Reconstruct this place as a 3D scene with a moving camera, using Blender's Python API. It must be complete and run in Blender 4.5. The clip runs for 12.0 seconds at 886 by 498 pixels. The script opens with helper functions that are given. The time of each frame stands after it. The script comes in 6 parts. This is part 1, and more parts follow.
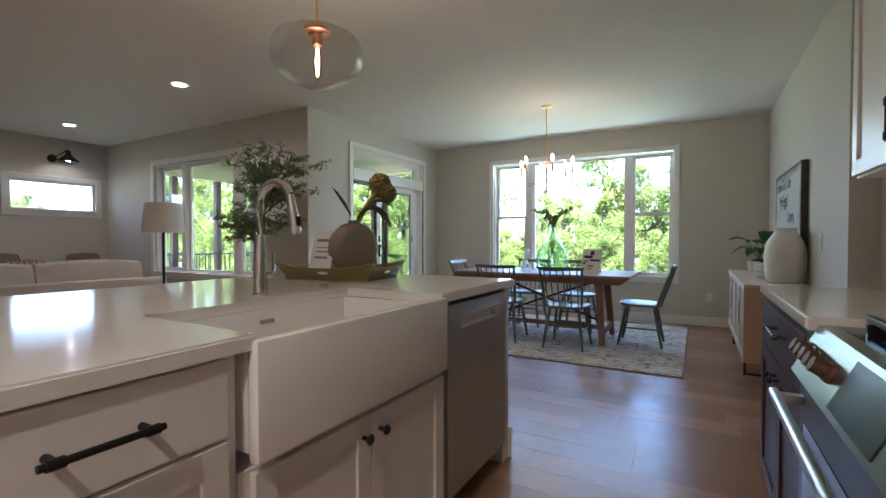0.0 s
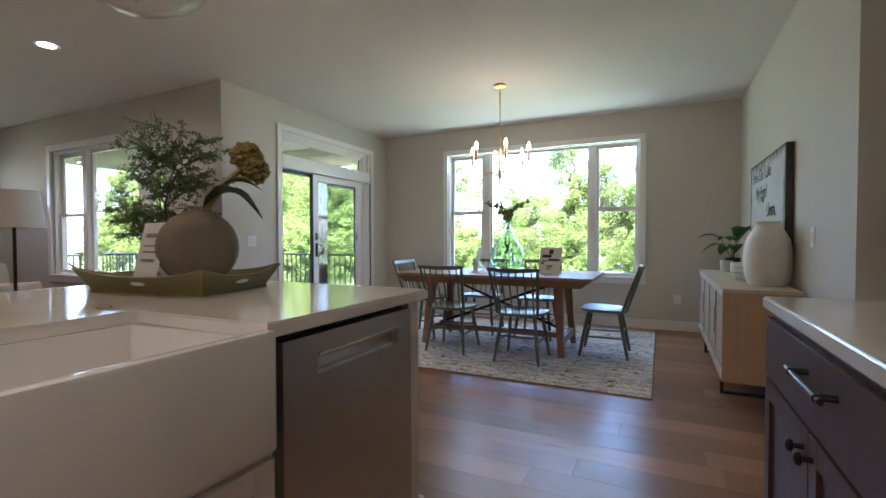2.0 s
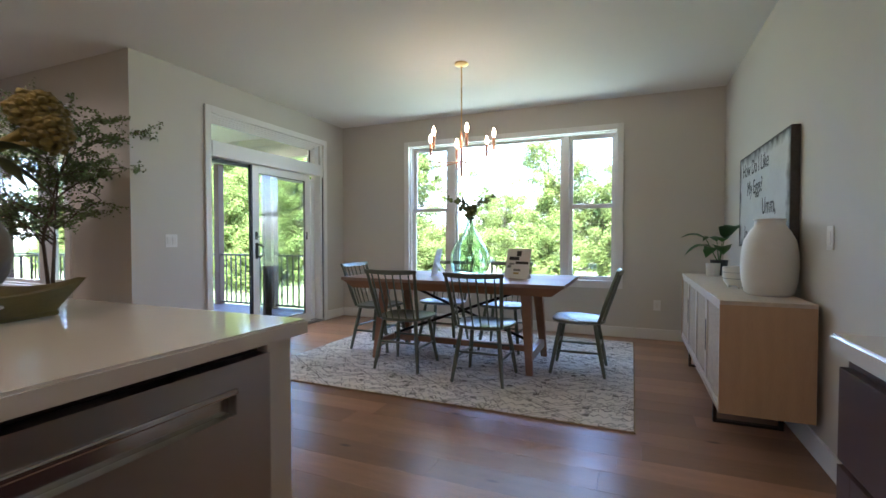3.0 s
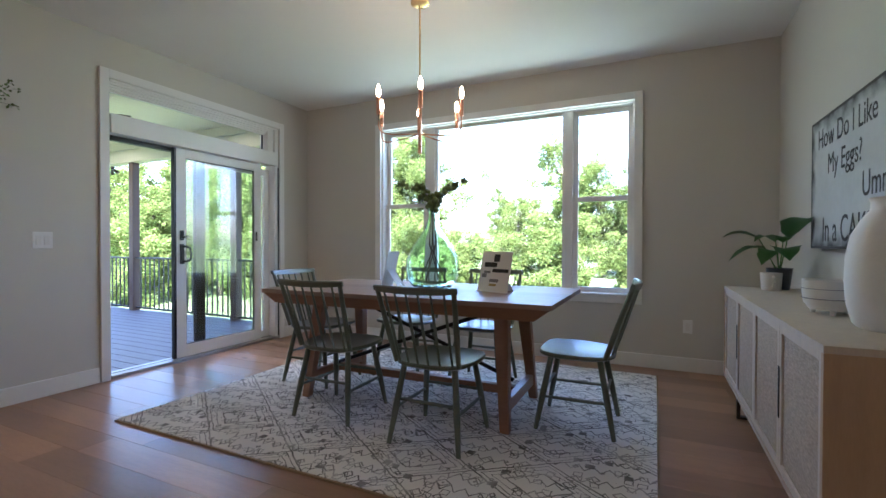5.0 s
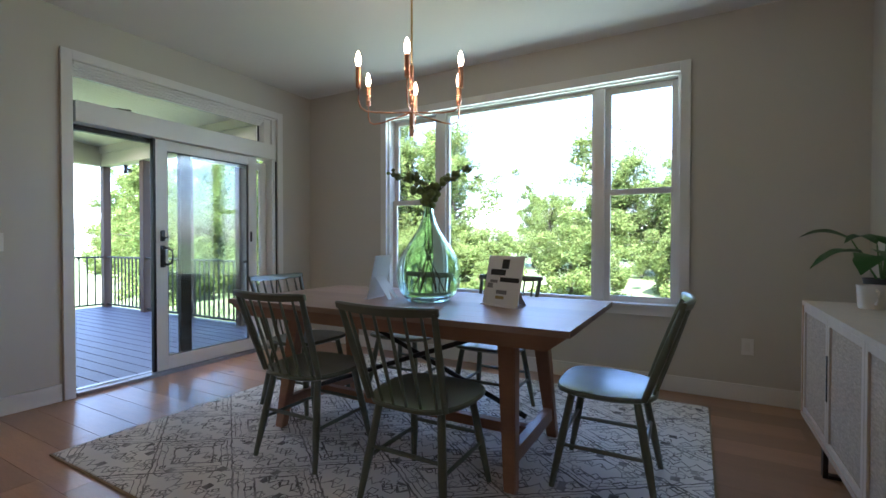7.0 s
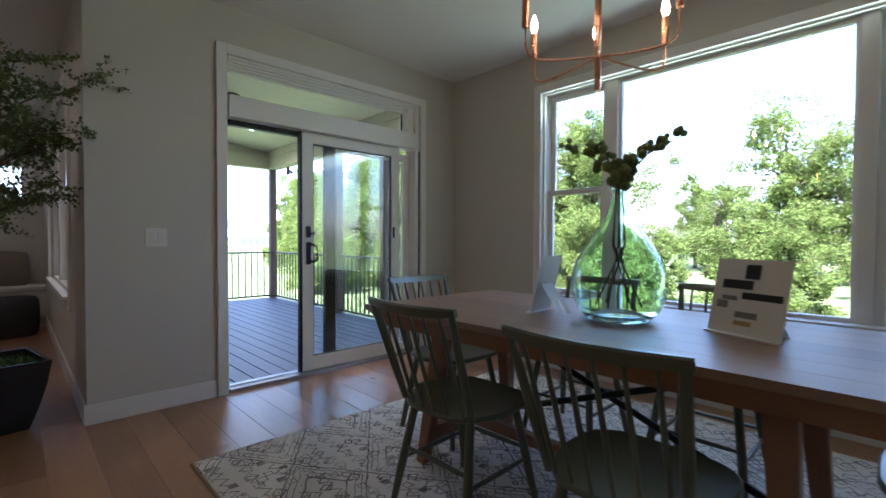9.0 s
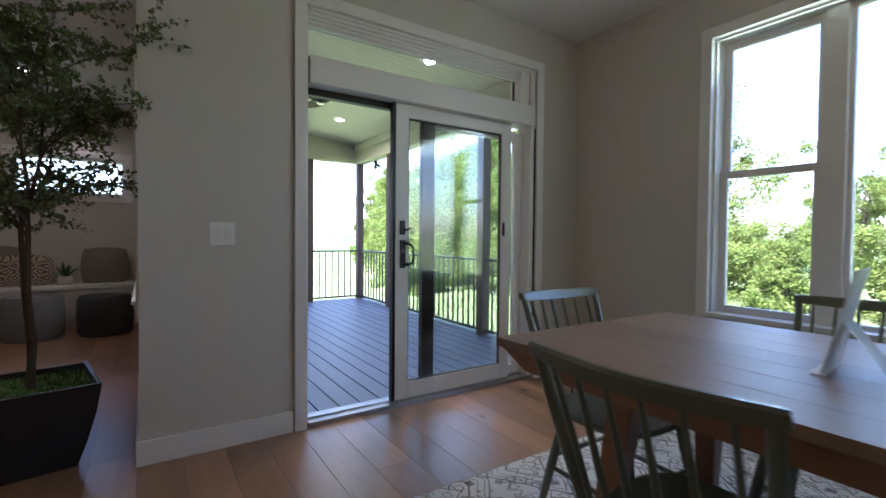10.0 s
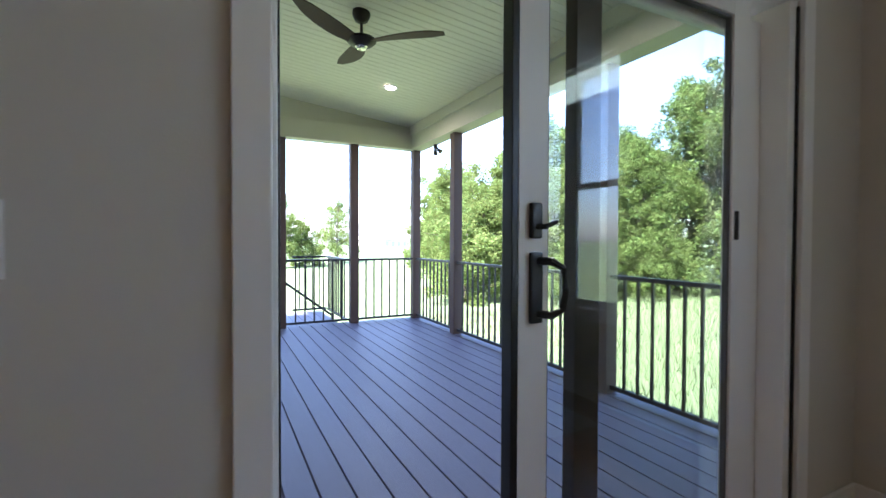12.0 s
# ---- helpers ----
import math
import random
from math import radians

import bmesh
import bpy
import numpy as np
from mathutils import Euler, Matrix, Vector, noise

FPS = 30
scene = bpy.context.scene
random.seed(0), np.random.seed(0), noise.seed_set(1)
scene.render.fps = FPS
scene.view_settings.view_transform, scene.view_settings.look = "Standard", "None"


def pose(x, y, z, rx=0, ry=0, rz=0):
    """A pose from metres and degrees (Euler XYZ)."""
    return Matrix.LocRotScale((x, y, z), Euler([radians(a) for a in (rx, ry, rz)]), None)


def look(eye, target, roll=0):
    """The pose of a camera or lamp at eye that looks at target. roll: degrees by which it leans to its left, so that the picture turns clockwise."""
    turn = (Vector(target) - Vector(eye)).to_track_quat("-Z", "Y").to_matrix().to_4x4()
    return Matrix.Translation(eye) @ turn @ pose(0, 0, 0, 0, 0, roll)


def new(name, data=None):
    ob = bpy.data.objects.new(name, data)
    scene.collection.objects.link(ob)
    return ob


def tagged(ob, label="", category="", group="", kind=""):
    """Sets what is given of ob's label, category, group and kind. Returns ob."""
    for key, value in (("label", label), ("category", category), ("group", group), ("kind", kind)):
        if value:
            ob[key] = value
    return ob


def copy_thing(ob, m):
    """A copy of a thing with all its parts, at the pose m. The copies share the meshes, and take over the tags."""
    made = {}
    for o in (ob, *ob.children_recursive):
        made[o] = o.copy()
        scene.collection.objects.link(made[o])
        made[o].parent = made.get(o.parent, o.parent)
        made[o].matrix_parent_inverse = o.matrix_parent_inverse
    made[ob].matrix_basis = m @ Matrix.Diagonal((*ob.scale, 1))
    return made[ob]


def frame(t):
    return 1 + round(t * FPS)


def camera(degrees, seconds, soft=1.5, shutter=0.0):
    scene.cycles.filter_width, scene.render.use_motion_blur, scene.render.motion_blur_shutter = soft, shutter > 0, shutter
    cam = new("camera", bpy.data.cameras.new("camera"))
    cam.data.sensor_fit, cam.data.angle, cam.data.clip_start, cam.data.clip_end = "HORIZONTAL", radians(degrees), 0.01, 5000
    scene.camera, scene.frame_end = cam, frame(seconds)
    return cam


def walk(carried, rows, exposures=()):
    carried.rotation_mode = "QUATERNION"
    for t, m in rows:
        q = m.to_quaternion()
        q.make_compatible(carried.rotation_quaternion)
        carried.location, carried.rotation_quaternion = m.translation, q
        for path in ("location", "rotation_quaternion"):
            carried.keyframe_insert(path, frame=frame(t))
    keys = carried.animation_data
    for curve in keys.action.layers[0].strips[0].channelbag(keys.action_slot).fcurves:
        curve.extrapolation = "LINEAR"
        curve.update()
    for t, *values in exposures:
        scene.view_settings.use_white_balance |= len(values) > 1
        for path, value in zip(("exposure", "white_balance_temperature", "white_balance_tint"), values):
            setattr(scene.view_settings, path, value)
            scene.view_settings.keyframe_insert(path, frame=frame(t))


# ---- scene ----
cam = camera(88.9, 12.0, soft=1.5, shutter=0.25)
PATH = [
    (0, (0.263, 0.033, 1.151), (-0.72, 1.775, 1.111), -0.0),
    (0.5, (0.297, 0.103, 1.147), (-0.709, 1.831, 1.107), -0.1),
    (1, (0.296, 0.246, 1.149), (-0.697, 1.982, 1.104), -0.1),
    (1.5, (0.267, 0.506, 1.13), (-0.677, 2.269, 1.09), -0.0),
    (2, (0.215, 0.791, 1.136), (-0.655, 2.591, 1.09), -0.1),
    (2.5, (0.16, 1.105, 1.129), (-0.648, 2.935, 1.085), 0.1),
    (3, (0.143, 1.427, 1.14), (-0.631, 3.27, 1.091), -0.0),
    (5, (0.143, 2.612, 1.092), (-0.707, 4.422, 1.069), 0.1),
    (5.5, (0.106, 2.829, 1.107), (-0.762, 4.63, 1.078), 0.0),
    (6, (0.096, 3.015, 1.109), (-0.798, 4.804, 1.082), 0.1),
    (6.5, (0.093, 3.139, 1.112), (-0.834, 4.911, 1.083), -0.0),
    (8.5, (-0.194, 3.461, 1.117), (-1.486, 4.988, 1.081), 0.4),
    (9, (-0.42, 3.637, 1.107), (-1.868, 5.016, 1.065), 0.2),
    (9.5, (-0.764, 3.804, 1.103), (-2.339, 5.036, 1.059), 0.3),
    (10, (-1.221, 3.967, 1.102), (-2.889, 5.07, 1.052), 0.5),
    (10.5, (-1.68, 4.157, 1.081), (-3.412, 5.157, 1.044), 0.1),
    (11, (-2.093, 4.312, 1.092), (-3.856, 5.256, 1.055), 0.4),
    (11.5, (-2.504, 4.474, 1.099), (-4.278, 5.397, 1.062), 0.1),
    (12, (-2.901, 4.639, 1.113), (-4.686, 5.541, 1.077), 0.2),
]
# stops, kelvin, tint: the clip's camera opens up indoors and closes down towards the windows
EXPOSURES = [(0, 3.98, 5280, 17), (2.5, 4.0, 5350, 19), (5, 3.78, 5250, 21), (6.5, 3.45, 5280, 20), (8.5, 3.12, 5350, 19), (9.5, 2.95, 5450, 19), (10.5, 3.32, 5450, 22), (11, 3.38, 5550, 23), (12, 3.02, 5450, 23)]
walk(cam, [(t, look(eye, target, roll)) for t, eye, target, roll in PATH], exposures=EXPOSURES)

# ---- world and sun ----
world = bpy.data.worlds.new("sky")
scene.world = world
world.use_nodes = True
wn = world.node_tree.nodes
sky = wn.new("ShaderNodeTexSky")
sky.sky_type, sky.sun_disc = "NISHITA", False
sky.sun_elevation, sky.sun_rotation = radians(53), radians(155)
sky.air_density, sky.dust_density = 1.0, 1.5
world.node_tree.links.new(sky.outputs[0], wn["Background"].inputs[0])
wn["Background"].inputs[1].default_value = 0.15


def lamp(name, kind, m, power, colour=(1, 1, 1), size=0.1, size_y=None, spread=180):
    d = bpy.data.lights.new(name, kind)
    d.energy, d.color = power, colour
    if kind == "AREA":
        d.shape = "RECTANGLE" if size_y else "DISK"
        d.size, d.spread = size, radians(spread)
        if size_y:
            d.size_y = size_y
    elif kind == "SUN":
        d.angle = radians(size)
    else:
        d.shadow_soft_size = size
    ob = new(name, d)
    ob.matrix_world = m
    return ob


SUN_FROM = Vector((0.35, -0.75, 1.10))
lamp("sun", "SUN", look(SUN_FROM * 10, (0, 0, 0)), 5.0, (1, 0.95, 0.86), 0.5)
# added greenish area lamp, stands in for sky light atop the dining window's opening
lamp("window_sky_fill", "AREA", look((-1.365, 7.05, 2.255), (-1.365, 4.0, 2.1)), 1.0, (0.84, 1.0, 0.80), 2.6, 0.20)

# ---- materials ----


def mat(name, colour, rough=0.5, metal=0.0, vary=0.08, scale=6.0, bump=0.0, bump_scale=80.0, stretch=(1, 1, 1), island=0.0, obj=0.0, coat=0.0, spec=0.5, stain=0.0, fine=0.0, island_hue=0.0):
    """A painted, stained or metal surface with variation at two scales and a fine relief."""
    m = bpy.data.materials.new(name)
    m.use_nodes = True
    nt = m.node_tree
    n, l = nt.nodes, nt.links
    b = n["Principled BSDF"]
    b.inputs["Roughness"].default_value, b.inputs["Metallic"].default_value = rough, metal
    b.inputs["Coat Weight"].default_value = coat
    b.inputs["Specular IOR Level"].default_value = spec
    tc = n.new("ShaderNodeTexCoord")
    mp = n.new("ShaderNodeMapping")
    mp.inputs["Scale"].default_value = stretch
    l.new(tc.outputs["Object"], mp.inputs["Vector"])
    vec = mp.outputs[0]
    if obj:
        oi = n.new("ShaderNodeObjectInfo")
        cx = n.new("ShaderNodeVectorMath")
        cx.operation = "ADD"
        sc = n.new("ShaderNodeMath")
        sc.operation = "MULTIPLY"
        sc.inputs[1].default_value = 37.0
        l.new(oi.outputs["Random"], sc.inputs[0])
        l.new(mp.outputs[0], cx.inputs[0])
        l.new(sc.outputs[0], cx.inputs[1])
        vec = cx.outputs[0]
    big = n.new("ShaderNodeTexNoise")
    big.inputs["Scale"].default_value, big.inputs["Detail"].default_value = scale, 4
    small = n.new("ShaderNodeTexNoise")
    small.inputs["Scale"].default_value, small.inputs["Detail"].default_value = scale * 9, 6
    l.new(vec, big.inputs["Vector"])
    l.new(vec, small.inputs["Vector"])
    total = n.new("ShaderNodeMath")
    total.operation = "MULTIPLY_ADD"
    total.inputs[1].default_value = vary * 2
    total.inputs[2].default_value = 1 - vary
    l.new(big.outputs["Fac"], total.inputs[0])
    add = n.new("ShaderNodeMath")
    add.operation = "MULTIPLY_ADD"
    add.inputs[1].default_value = vary + fine
    l.new(small.outputs["Fac"], add.inputs[0])
    l.new(total.outputs[0], add.inputs[2])
    last = add.outputs[0]
    if island or obj:
        src = oi.outputs["Random"] if obj else n.new("ShaderNodeNewGeometry").outputs["Random Per Island"]
        k = n.new("ShaderNodeMath")
        k.operation = "MULTIPLY_ADD"
        k.inputs[1].default_value, k.inputs[2].default_value = 2 * (obj or island), 1 - (obj or island)
        l.new(src, k.inputs[0])
        mul = n.new("ShaderNodeMath")
        mul.operation = "MULTIPLY"
        l.new(last, mul.inputs[0])
        l.new(k.outputs[0], mul.inputs[1])
        last = mul.outputs[0]
    hsv = n.new("ShaderNodeHueSaturation")
    hsv.inputs["Color"].default_value = (*colour, 1)
    l.new(last, hsv.inputs["Value"])
    if island_hue:
        g = n.new("ShaderNodeNewGeometry")
        hm = n.new("ShaderNodeMath")
        hm.operation = "MULTIPLY_ADD"
        hm.inputs[1].default_value, hm.inputs[2].default_value = island_hue, 0.5 - island_hue / 2
        l.new(g.outputs["Random Per Island"], hm.inputs[0])
        l.new(hm.outputs[0], hsv.inputs["Hue"])
    l.new(hsv.outputs[0], b.inputs["Base Color"])
    rg = n.new("ShaderNodeMath")
    rg.operation = "MULTIPLY_ADD"
    rg.inputs[1].default_value, rg.inputs[2].default_value = rough * 0.3, rough * 0.85
    l.new(big.outputs["Fac"], rg.inputs[0])
    l.new(rg.outputs[0], b.inputs["Roughness"])
    if bump:
        bn = n.new("ShaderNodeTexNoise")
        bn.inputs["Scale"].default_value, bn.inputs["Detail"].default_value = bump_scale, 3
        l.new(vec, bn.inputs["Vector"])
        bp = n.new("ShaderNodeBump")
        bp.inputs["Strength"].default_value, bp.inputs["Distance"].default_value = bump, 0.004
        l.new(bn.outputs["Fac"], bp.inputs["Height"])
        l.new(bp.outputs[0], b.inputs["Normal"])
    return m


def glow(name, colour, strength):
    m = bpy.data.materials.new(name)
    m.use_nodes = True
    b = m.node_tree.nodes["Principled BSDF"]
    b.inputs["Base Color"].default_value = (*colour, 1)
    b.inputs["Emission Color"].default_value = (*colour, 1)
    b.inputs["Emission Strength"].default_value = strength
    return m


def glass_mat(name, colour=(1, 1, 1), rough=0.0, ior=1.45):
    m = bpy.data.materials.new(name)
    m.use_nodes = True
    b = m.node_tree.nodes["Principled BSDF"]
    b.inputs["Base Color"].default_value = (*colour, 1)
    b.inputs["Roughness"].default_value, b.inputs["IOR"].default_value = rough, ior
    b.inputs["Transmission Weight"].default_value = 1.0
    return m


WALL = mat("greige_wall_paint", (0.585, 0.56, 0.50), 0.75, vary=0.02, scale=0.8, bump=0.12, bump_scale=260)
CEIL = mat("white_ceiling_paint", (0.80, 0.79, 0.765), 0.85, vary=0.02, scale=0.7, bump=0.15, bump_scale=200)
TRIM = mat("white_trim_paint", (0.78, 0.77, 0.74), 0.35, vary=0.02, scale=3, bump=0.03, bump_scale=60)
CAB_WHITE = mat("white_cabinet_paint", (0.74, 0.72, 0.68), 0.38, vary=0.02, scale=3, bump=0.04, bump_scale=90)
CAB_DARK = mat("dark_stained_cabinet_wood", (0.062, 0.029, 0.024), 0.42, spec=0.22, vary=0.16, scale=3, stretch=(8, 8, 1), bump=0.08, bump_scale=60)
QUARTZ = mat("white_quartz", (0.74, 0.72, 0.68), 0.12, vary=0.03, scale=2.2, coat=0.3)
SINK = mat("white_fireclay", (0.80, 0.79, 0.76), 0.15, vary=0.01, scale=4, coat=0.4)
KNOB_BRONZE = mat("bronze_knob_metal", (0.13, 0.075, 0.045), 0.55, 0.6, vary=0.05, scale=12)
MID_STEEL = mat("grey_stainless_steel", (0.34, 0.36, 0.36), 0.24, 0.9, vary=0.03, scale=3)
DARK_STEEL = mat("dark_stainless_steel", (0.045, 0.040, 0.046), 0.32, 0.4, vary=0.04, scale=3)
STEEL = mat("brushed_stainless_steel", (0.50, 0.49, 0.48), 0.34, 1.0, vary=0.015, scale=2)
NICKEL = mat("brushed_nickel", (0.56, 0.545, 0.52), 0.16, 1.0, vary=0.02, scale=10)
BRASS = mat("satin_brass", (0.80, 0.55, 0.26), 0.28, 1.0, vary=0.04, scale=12)
COPPER = mat("rose_copper_metal", (0.75, 0.40, 0.26), 0.28, 1.0, vary=0.04, scale=12)
BLACK = mat("black_metal", (0.012, 0.012, 0.012), 0.4, 0.3, vary=0.1, scale=8, bump=0.03)
BRONZE = mat("dark_bronze", (0.03, 0.024, 0.02), 0.4, 0.6, vary=0.1, scale=8)
FLOOR = mat("oak_floor_plank", (0.265, 0.150, 0.088), 0.30, vary=0.26, scale=2.2, stretch=(1, 9, 1), bump=0.06, bump_scale=40, obj=0.26, fine=0.22)
TABLE_WOOD = mat("walnut_table_wood", (0.25, 0.13, 0.075), 0.32, vary=0.22, scale=2.5, stretch=(1, 10, 3), bump=0.05, bump_scale=60, island=0.12, fine=0.12)


def knots(m):
    """Scatters small dark knots over a wood."""
    nt = m.node_tree
    n, l = nt.nodes, nt.links
    p = n["Principled BSDF"]
    g, mp, vo, mr, mx = n.new("ShaderNodeNewGeometry"), n.new("ShaderNodeMapping"), n.new("ShaderNodeTexVoronoi"), n.new("ShaderNodeMapRange"), n.new("ShaderNodeMix")
    mp.inputs["Scale"].default_value = (1.0, 2.4, 1.0)
    vo.inputs["Scale"].default_value = 1.5
    mr.inputs["From Min"].default_value, mr.inputs["From Max"].default_value = 0.015, 0.075
    mx.data_type = "RGBA"
    mx.inputs["A"].default_value = (0.06, 0.034, 0.022, 1)
    l.new(g.outputs["Position"], mp.inputs["Vector"])
    l.new(mp.outputs[0], vo.inputs["Vector"])
    l.new(vo.outputs["Distance"], mr.inputs["Value"])
    l.new(mr.outputs[0], mx.inputs["Factor"])
    l.new(p.inputs["Base Color"].links[0].from_socket, mx.inputs["B"])
    l.new(mx.outputs["Result"], p.inputs["Base Color"])


knots(FLOOR)
TABLE_TOP = mat("walnut_tabletop_board", (0.27, 0.185, 0.135), 0.42, vary=0.22, scale=2.5, stretch=(1, 10, 3), bump=0.05, bump_scale=60, obj=0.12, fine=0.12)
OAK = mat("pale_oak", (0.40, 0.31, 0.22), 0.5, vary=0.16, scale=3, stretch=(8, 1.2, 8), bump=0.06, bump_scale=70, fine=0.08)
OAK_PALE = mat("whitened_oak", (0.50, 0.43, 0.345), 0.55, vary=0.16, scale=3, stretch=(8, 8, 1.4), bump=0.08, bump_scale=70, fine=0.12)
OAK_END = mat("pale_oak_upright_grain", (0.42, 0.285, 0.17), 0.5, vary=0.14, scale=3, stretch=(9, 9, 1), bump=0.05, bump_scale=70, fine=0.08)
CHAIR = mat("grey_green_chair_paint", (0.112, 0.132, 0.098), 0.30, vary=0.12, scale=5, bump=0.03, bump_scale=60, coat=0.15)
DECK = mat("grey_composite_deck_board", (0.076, 0.072, 0.097), 0.48, vary=0.20, scale=3, stretch=(0.7, 14, 1), bump=0.16, bump_scale=60, obj=0.08, fine=0.2)
POST = mat("stained_timber_post", (0.055, 0.030, 0.021), 0.7, vary=0.3, scale=4, stretch=(7, 7, 1), bump=0.2, bump_scale=60, fine=0.2)
BEAD = mat("cream_beadboard_paint", (0.74, 0.69, 0.56), 0.5, vary=0.03, scale=3)
SIDING = mat("tan_fascia_paint", (0.50, 0.47, 0.37), 0.55, vary=0.04, scale=3)
GRASS = mat("meadow_grass", (0.092, 0.120, 0.042), 0.9, vary=0.35, scale=0.35, bump=0.6, bump_scale=9, fine=0.4)
BLADE = mat("grass_blade", (0.105, 0.125, 0.045), 0.7, vary=0.25, scale=1.0, island=0.35, island_hue=0.05)
LEAF = mat("tree_leaf", (0.140, 0.180, 0.048), 0.85, spec=0.08, vary=0.22, scale=0.6, island=0.32, island_hue=0.05)


def translucent(m, share):
    """Lets light through a thin leaf."""
    nt = m.node_tree
    p = nt.nodes["Principled BSDF"]
    tr_ = nt.nodes.new("ShaderNodeBsdfTranslucent")
    mx_ = nt.nodes.new("ShaderNodeMixShader")
    mx_.inputs[0].default_value = share
    nt.links.new(p.inputs["Base Color"].links[0].from_socket, tr_.inputs[0])
    nt.links.new(p.outputs[0], mx_.inputs[1])
    nt.links.new(tr_.outputs[0], mx_.inputs[2])
    nt.links.new(mx_.outputs[0], nt.nodes["Material Output"].inputs[0])
    return m


translucent(LEAF, 0.5)
BARK = mat("bark", (0.085, 0.065, 0.045), 0.9, vary=0.3, scale=8, stretch=(1, 1, 0.2), bump=0.6, bump_scale=30)
FICUS_LEAF = mat("ficus_leaf", (0.13, 0.175, 0.065), 0.45, vary=0.2, scale=5, island=0.4, island_hue=0.06)
PLANT_LEAF = mat("house_plant_leaf", (0.06, 0.17, 0.045), 0.35, vary=0.2, scale=9, island=0.2)
GLASS = glass_mat("window_glass")
DOOR_GLASS = glass_mat("tinted_door_glass", (0.84, 0.89, 0.86))
VASE_GLASS = glass_mat("aqua_glass", (0.80, 0.96, 0.92))


def thin_glass(name):
    """Blown glass too thin to bend the view: clear, with a gloss that grows towards the rim."""
    m = bpy.data.materials.new(name)
    m.use_nodes = True
    nt = m.node_tree
    n, l = nt.nodes, nt.links
    n.remove(n["Principled BSDF"])
    clear, gloss, mix, fr = n.new("ShaderNodeBsdfTransparent"), n.new("ShaderNodeBsdfGlossy"), n.new("ShaderNodeMixShader"), n.new("ShaderNodeLayerWeight")
    clear.inputs[0].default_value = (0.97, 0.965, 0.95, 1)
    gloss.inputs["Roughness"].default_value = 0.02
    pw, ad = n.new("ShaderNodeMath"), n.new("ShaderNodeMath")
    pw.operation, ad.operation = "POWER", "MULTIPLY_ADD"
    pw.inputs[1].default_value, ad.inputs[1].default_value, ad.inputs[2].default_value = 3.0, 0.5, 0.02
    l.new(fr.outputs["Facing"], pw.inputs[0])
    l.new(pw.outputs[0], ad.inputs[0])
    l.new(ad.outputs[0], mix.inputs[0])
    l.new(clear.outputs[0], mix.inputs[1])
    l.new(gloss.outputs[0], mix.inputs[2])
    l.new(mix.outputs[0], n["Material Output"].inputs[0])
    return m


CLEAR_GLASS = thin_glass("clear_glass")
CERAMIC = mat("matte_white_ceramic", (0.72, 0.70, 0.66), 0.5, vary=0.05, scale=12, bump=0.25, bump_scale=35)
FABRIC = mat("cream_sofa_fabric", (0.46, 0.43, 0.39), 0.95, vary=0.06, scale=8, bump=0.3, bump_scale=220)
LINEN = mat("white_lampshade_linen", (0.75, 0.73, 0.68), 0.9, vary=0.03, scale=9, bump=0.2, bump_scale=300)
DARK_FABRIC = mat("charcoal_knit_fabric", (0.045, 0.045, 0.05), 0.95, vary=0.25, scale=9, bump=0.5, bump_scale=90)
GREY_FABRIC = mat("grey_woven_fabric", (0.16, 0.16, 0.165), 0.95, vary=0.35, scale=5, stretch=(0.4, 0.4, 8), bump=0.5, bump_scale=90)
TAUPE_FABRIC = mat("taupe_cushion_fabric", (0.20, 0.165, 0.135), 0.95, vary=0.1, scale=9, bump=0.4, bump_scale=160)
BLACK_GLASS = mat("black_oven_glass", (0.006, 0.006, 0.007), 0.06, vary=0.02, scale=4)
DISPLAY_GLASS = mat("dark_display_glass", (0.010, 0.010, 0.011), 0.38, vary=0.02, scale=4, spec=0.3)
PAPER = mat("white_printed_card", (0.78, 0.78, 0.77), 0.5, vary=0.02, scale=8)
INK = mat("dark_ink", (0.02, 0.02, 0.022), 0.6, vary=0.1, scale=30)
FILAMENT = glow("amber_filament", (1.0, 0.42, 0.10), 2.5)
BULB = glow("warm_bulb_filament", (1.0, 0.66, 0.34), 5.0)
CAN_GLOW = glow("warm_downlight_lens", (1.0, 0.88, 0.72), 3.0)

# ---- mesh helpers ----


def box(bm, lo, hi, bevel=0.0):
    lo, hi = Vector(lo), Vector(hi)
    r = bmesh.ops.create_cube(bm, size=1, matrix=Matrix.Translation((lo + hi) / 2) @ Matrix.Diagonal((*(hi - lo), 1)))
    if bevel:
        edges = list({e for v in r["verts"] for e in v.link_edges})
        bmesh.ops.bevel(bm, geom=edges, offset=bevel, segments=2, affect="EDGES", profile=0.6)
    return bm


def rod(bm, a, b, r1, r2=None, n=10):
    a, b = Vector(a), Vector(b)
    d = b - a
    bmesh.ops.create_cone(bm, cap_ends=True, segments=n, radius1=r1, radius2=r1 if r2 is None else r2, depth=d.length,
                          matrix=Matrix.Translation((a + b) / 2) @ d.to_track_quat("Z", "Y").to_matrix().to_4x4())
    return bm


